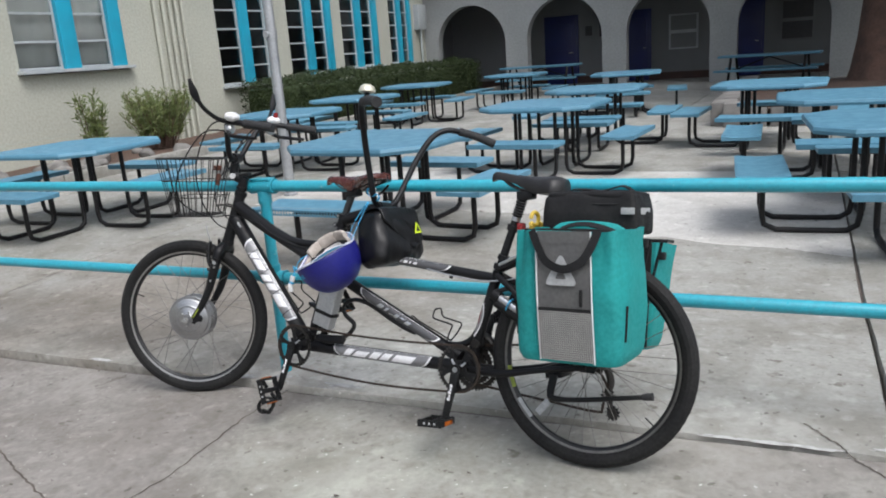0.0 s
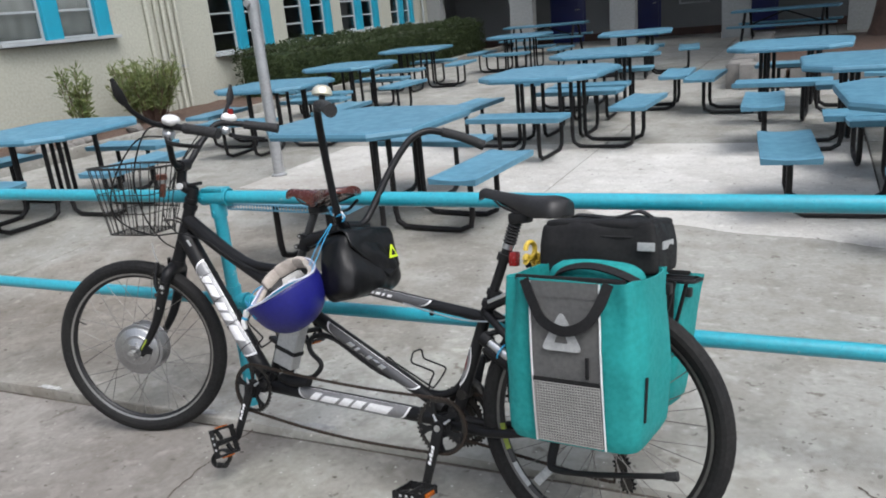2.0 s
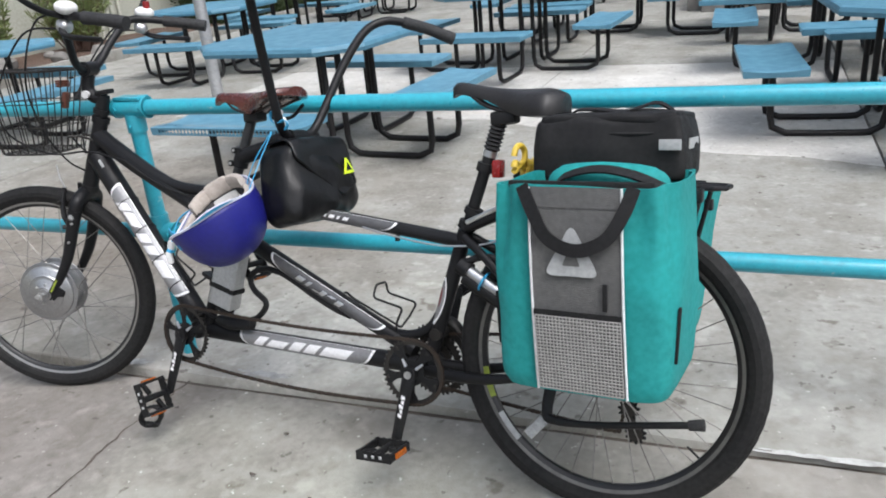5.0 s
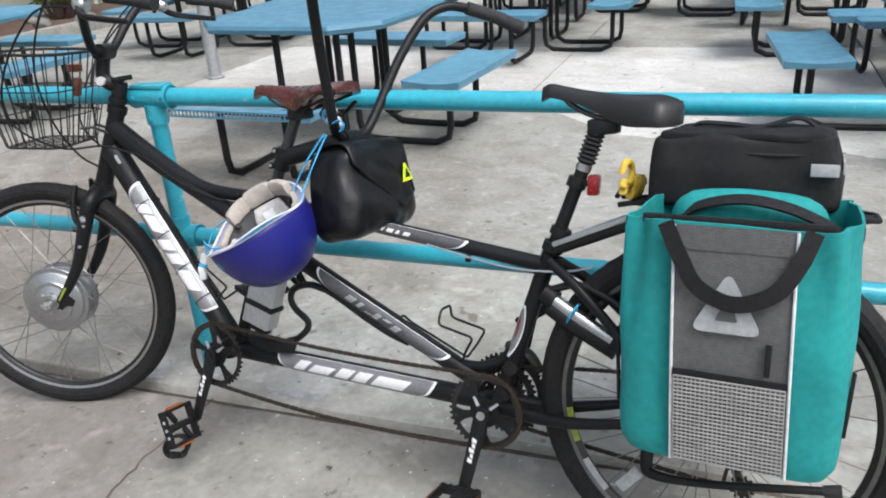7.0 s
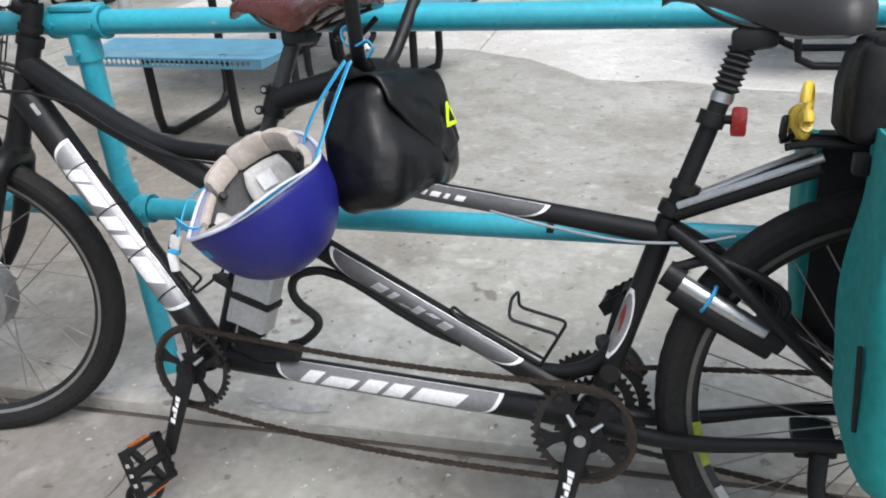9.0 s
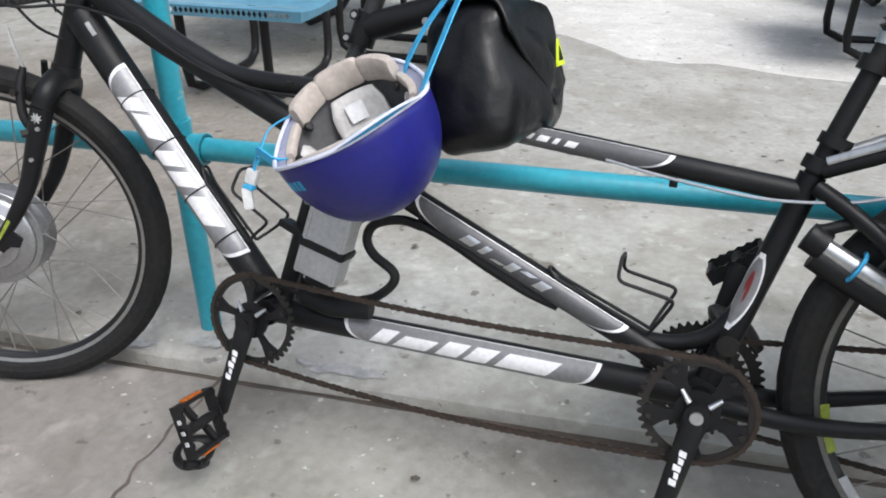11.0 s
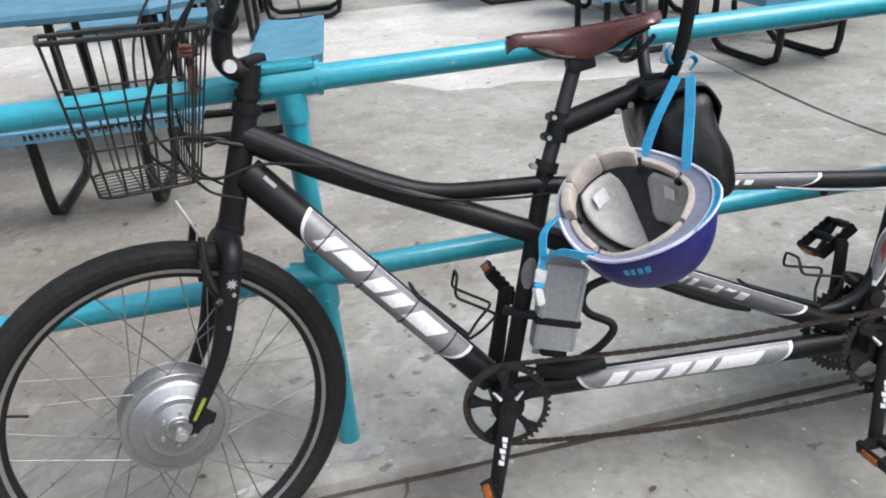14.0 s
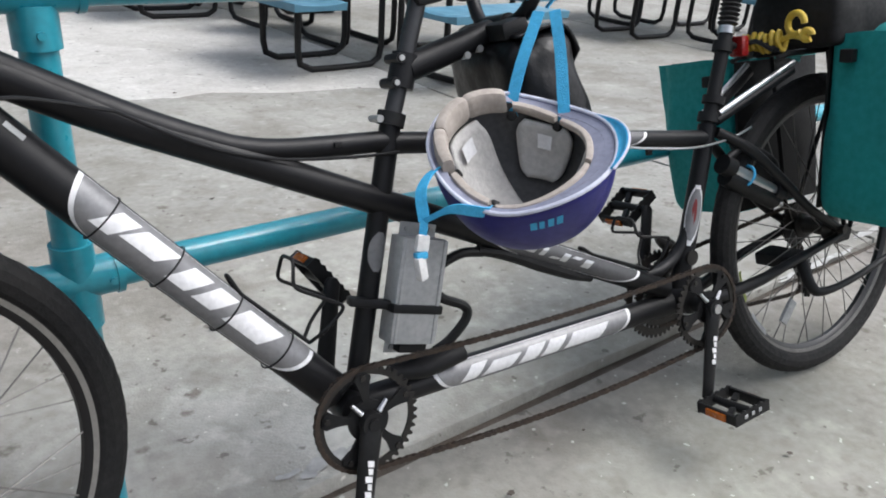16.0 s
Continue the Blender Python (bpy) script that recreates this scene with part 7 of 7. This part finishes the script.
# ---- helmet ----
def build_helmet():
    long_axis = Vector((0.445, -0.868, -0.22)).normalized()
    open_axis = Vector((-0.365, -0.4, 0.841))
    open_axis = (open_axis - long_axis * open_axis.dot(long_axis)).normalized()
    side = open_axis.cross(long_axis)
    rot = Matrix((long_axis, side, open_axis)).transposed().to_4x4()
    m = HANG_POSE @ Matrix.Translation((0.859, -0.1885, 0.6608)) @ rot
    h = tagged(empty("cycle_helmet", m), "indigo cycle helmet hanging upside down by its straps", "helmet")
    A, B, Dp = 0.1347, 0.1212, 0.154

    def lip(t):
        """Height of the rim: up at brow and nape, cut away over the ears."""
        return 0.0124 * math.cos(2 * t) - 0.006 * math.cos(t) - 0.003 * math.cos(4 * t)

    def brim(t):
        """Width of the brim: broad at the brow, narrow at the nape."""
        return 0.015 + 0.018 * max(0.0, math.cos(t - 0.35)) ** 1.5

    def at(q, t, inset=0.0, drop=0.0):
        """A point on the bowl: q runs from crown to rim, t round the head."""
        r = math.sin(q) ** 0.8
        edge = (lip(t) - drop) * (q / (math.pi / 2)) ** 3
        return Vector(((A - inset) * r * math.cos(t), (B - inset) * r * math.sin(t), -(Dp - inset) * math.cos(q) ** 0.9 + edge))

    def patch(q0, q1, t0, t1, inset, rows=10, cols=16, closed=False, drop=0.0, round_off=False):
        bm = bmesh.new()
        grid = []
        for i in range(rows + 1):
            u = i / rows
            line = []
            for k in range(cols + (0 if closed else 1)):
                v = k / cols
                tm, th = (t0 + t1) / 2, (t1 - t0) / 2
                w = th * (max(0.5, 1 - abs(2 * u - 1) ** 8) ** 0.5 if round_off else 1)
                puff = 0.004 * (math.sin(math.pi * u) * math.sin(math.pi * v)) ** 0.5 if round_off else 0
                line.append(bm.verts.new(at(q0 + (q1 - q0) * u, tm + w * (2 * v - 1), inset + puff, drop)))
            grid.append(line)
        for a, b in zip(grid, grid[1:]):
            for k in range(cols):
                j = (k + 1) % cols if closed else k + 1
                bm.faces.new((a[k], a[j], b[j], b[k]))
        return bm

    shell = part("shell", patch(0.02, math.pi / 2, 0, 2 * math.pi, 0, 24, 64, True), HELMET, h, "indigo plastic shell")
    shell.modifiers.new("thickness", "SOLIDIFY").thickness = 0.003
    part("foam", patch(0.02, math.pi / 2, 0, 2 * math.pi, 0.017, 18, 48, True, 0.004), FOAM_DARK, h, "dark foam inside")
    # flat brim between shell and padding
    bm = bmesh.new()
    inner, outer = [], []
    for k in range(64):
        t = 2 * math.pi * k / 64
        outer.append(bm.verts.new((A * math.cos(t), B * math.sin(t), lip(t))))
        inner.append(bm.verts.new(((A - brim(t)) * math.cos(t), (B - brim(t)) * math.sin(t), lip(t) - 0.25 * brim(t))))
    for k in range(64):
        j = (k + 1) % 64
        bm.faces.new((outer[k], outer[j], inner[j], inner[k]))
    part("brim", bm, BRIM, h, "grey-lavender brim")
    rim = [(A * math.cos(t), B * math.sin(t), lip(t) + 0.001) for t in np.linspace(0, 2 * math.pi, 65)[:-1]]
    part("edge_trim", tube(bmesh.new(), rim, 0.0032, sides=8, closed=True), EDGE, h, "pale lavender edge trim")
    # padding: tall at the nape and the far side, thin at the brow
    for t0, t1, tall, thick in ((2.2, 2.8, 0.046, 0.019), (2.8, 3.5, 0.050, 0.020), (3.5, 4.05, 0.046, 0.019), (1.5, 2.12, 0.022, 0.012), (4.12, 4.72, 0.022, 0.012), (0.1, 1.42, 0.018, 0.010), (4.8, 6.3, 0.016, 0.009)):
        bm = bmesh.new()
        rows = []
        for v in np.linspace(0, 1, 15):
            t = t0 + (t1 - t0) * v
            end = max(0.8, 1 - 0.2 * abs(2 * v - 1) ** 10)
            row = []
            for a in np.linspace(0, 2 * math.pi, 13)[:-1]:
                off = (brim(t) if tall < 0.03 else 0.009) + thick * 0.5 - thick * 0.55 * end * math.copysign(abs(math.cos(a)) ** 0.6, math.cos(a))
                z = lip(t) - 0.012 + (tall - 0.006) * 0.5 * end * math.copysign(abs(math.sin(a)) ** 0.7, math.sin(a)) + tall * 0.25
                row.append(bm.verts.new(((A - off) * math.cos(t), (B - off) * math.sin(t), z)))
            rows.append(row)
        for p, q in zip(rows, rows[1:]):
            for k in range(12):
                bm.faces.new((p[k], p[(k + 1) % 12], q[(k + 1) % 12], q[k]))
        bm.faces.new(rows[0][::-1])
        bm.faces.new(rows[-1])
        part("edge_pad", bm, PAD, h, "beige padding")
    for q0, q1, t0, t1 in ((0.06, 1.44, 2.55, 3.62), (0.42, 1.42, -0.70, 0.02), (0.42, 1.42, 0.14, 0.86), (0.55, 1.42, 1.2, 2.1), (0.55, 1.42, 4.2, 5.1)):
        pad = part("crown_pad", patch(q0, q1, t0, t1, 0.024, 10, 12, round_off=True), FOAM, h, "pale grey fabric crown pad")
        pad.modifiers.new("thickness", "SOLIDIFY").thickness = 0.006
    part("label", patch(1.05, 1.3, 1.5, 1.75, 0.0385, 4, 6), DECAL_WHITE, h, "white label")
    part("label", patch(1.12, 1.34, 2.95, 3.32, 0.0385, 4, 6), DECAL_WHITE, h, "white label")
    for t in (1.46, 2.15, 4.02, 4.74):
        p = at(1.45, t, 0.030)
        up = Vector((-p.x, -p.y, 0.05)).normalized()
        part("pad_stud", lathe(bmesh.new(), [(0, 0.006), (0.006, 0.005), (0.008, 0), (0, 0)], 12, Matrix.Translation(p) @ up.to_track_quat("Y", "Z").to_matrix().to_4x4(), closed=False), PLASTIC, h)
    # peak
    def visor(t, r):
        f = math.cos((t - 0.42) / 0.8 * math.pi / 2) ** 2 * r
        return ((A + 0.015 * f) * math.cos(t), (B + 0.015 * f) * math.sin(t), lip(t) + 0.001 + 0.011 * f * r)

    bm = bmesh.new()
    rows2 = []
    for i in range(7):
        r = i / 6
        rows2.append([bm.verts.new(visor(t, r)) for t in np.linspace(-0.05, 1.2, 27)])
    for p, q in zip(rows2, rows2[1:]):
        for k in range(26):
            bm.faces.new((p[k], p[k + 1], q[k + 1], q[k]))
    peak = part("peak", bm, STRAP_BLUE, h, "short peak with a light-blue underside")
    peak.modifiers.new("thickness", "SOLIDIFY").thickness = 0.003
    part("peak_edge", tube(bmesh.new(), [visor(t, 1.0) for t in np.linspace(-0.05, 1.2, 27)], 0.002, sides=6), EDGE, peak)
    # plain bars stand for the small maker's word on the shell
    for k, wide in enumerate((0.07, 0.055, 0.065, 0.07)):
        t = -1.07 + 0.092 * k
        bm = bmesh.new()
        bm.faces.new([bm.verts.new(at(q, t + dt, -0.0007)) for dt, q in ((0, 1.45), (wide, 1.45), (wide, 1.35), (0, 1.35))])
        part("shell_mark", bm, STRAP_BLUE, h, smooth=False)
    inv = m.inverted() @ HANG_POSE

    def P(x, y, z):
        return inv @ Vector((x, y, z))

    def way(x, y, z):
        return inv.to_3x3() @ Vector((x, y, z))

    for t, mid, top, behind in ((2.13, P(0.932, -0.099, 0.77), P(0.966, -0.090, 0.824), P(0.981, -0.085, 0.846)), (1.44, P(0.981, -0.134, 0.776), P(0.992, -0.114, 0.822), P(0.998, -0.102, 0.846))):
        a = at(1.5, t, 0.014)
        part("strap", strap_band(bmesh.new(), [a - Vector((0, 0, 0.02)), a + Vector((0, 0, 0.004)), mid, top, behind], 0.0185, 0.002, way(0.6, -0.8, -0.1)), STRAP_BLUE, h, "sky-blue webbing strap")
    # chin straps hanging over the rim near the nape
    nape, ear, low = at(1.55, 4.0, 0.004), at(1.55, 4.74, 0.0), P(0.704, -0.17, 0.577)
    part("strap", strap_band(bmesh.new(), [nape + Vector((0.012, 0.012, -0.008)), nape + Vector((-0.002, -0.002, 0.005)), nape.lerp(low, 0.45) + way(-0.016, 0, 0.008), low], 0.017, 0.002, way(0.6, -0.6, 0.3)), STRAP_BLUE, h, "sky-blue webbing strap")
    part("strap", strap_band(bmesh.new(), [ear + Vector((0.0, 0.014, -0.006)), ear + Vector((0.0, -0.002, 0.005)), ear.lerp(low, 0.45) + way(-0.012, -0.008, 0.014), low], 0.017, 0.002, way(0.35, -0.5, 0.8)), STRAP_BLUE, h, "sky-blue webbing strap")
    part("strap", strap_band(bmesh.new(), [low, P(0.699, -0.173, 0.56), P(0.694, -0.174, 0.54)], 0.012, 0.003, way(0.7, -0.5, 0.2)), STRAP_BLUE, h, "sky-blue webbing strap")
    turn = inv.to_3x3().to_4x4()
    part("buckle", boxed((0.02, 0.010, 0.024), Matrix.Translation(P(0.696, -0.174, 0.548)) @ turn @ pose(0, 0, 0, 0, 14, 0), 0.004), WHITE_PLASTIC, h, "white plastic buckle")
    part("buckle", boxed((0.016, 0.012, 0.034), Matrix.Translation(P(0.69, -0.176, 0.514)) @ turn @ pose(0, 0, 0, 0, -8, 20), 0.004), WHITE_PLASTIC, h, "white plastic buckle")
    part("buckle", boxed((0.018, 0.013, 0.010), Matrix.Translation(P(0.692, -0.175, 0.532)) @ turn, 0.003), STRAP_BLUE, h, "blue plastic slider")
    # tangle of buckles and strap tails at the bar
    part("buckle", boxed((0.018, 0.014, 0.036), Matrix.Translation(P(0.978, -0.05, 0.885)) @ turn @ pose(0, 0, 0, 0, 18, 0), 0.005), WHITE_PLASTIC, h, "white plastic buckle")
    part("buckle", boxed((0.016, 0.012, 0.026), Matrix.Translation(P(0.992, -0.045, 0.87)) @ turn @ pose(0, 0, 0, 0, -35, 0), 0.004), WHITE_PLASTIC, h, "white plastic buckle")
    for pts in ([P(0.985, -0.06, 0.862), P(0.972, -0.07, 0.875), P(0.97, -0.07, 0.892), P(0.982, -0.066, 0.9)], [P(0.995, -0.07, 0.868), P(1.014, -0.072, 0.876), P(1.022, -0.07, 0.866), P(1.012, -0.066, 0.852)]):
        part("strap", strap_band(bmesh.new(), pts, 0.012, 0.002, way(0.2, -0.9, 0.3)), STRAP_BLUE, h, "sky-blue strap tail")


build_helmet()
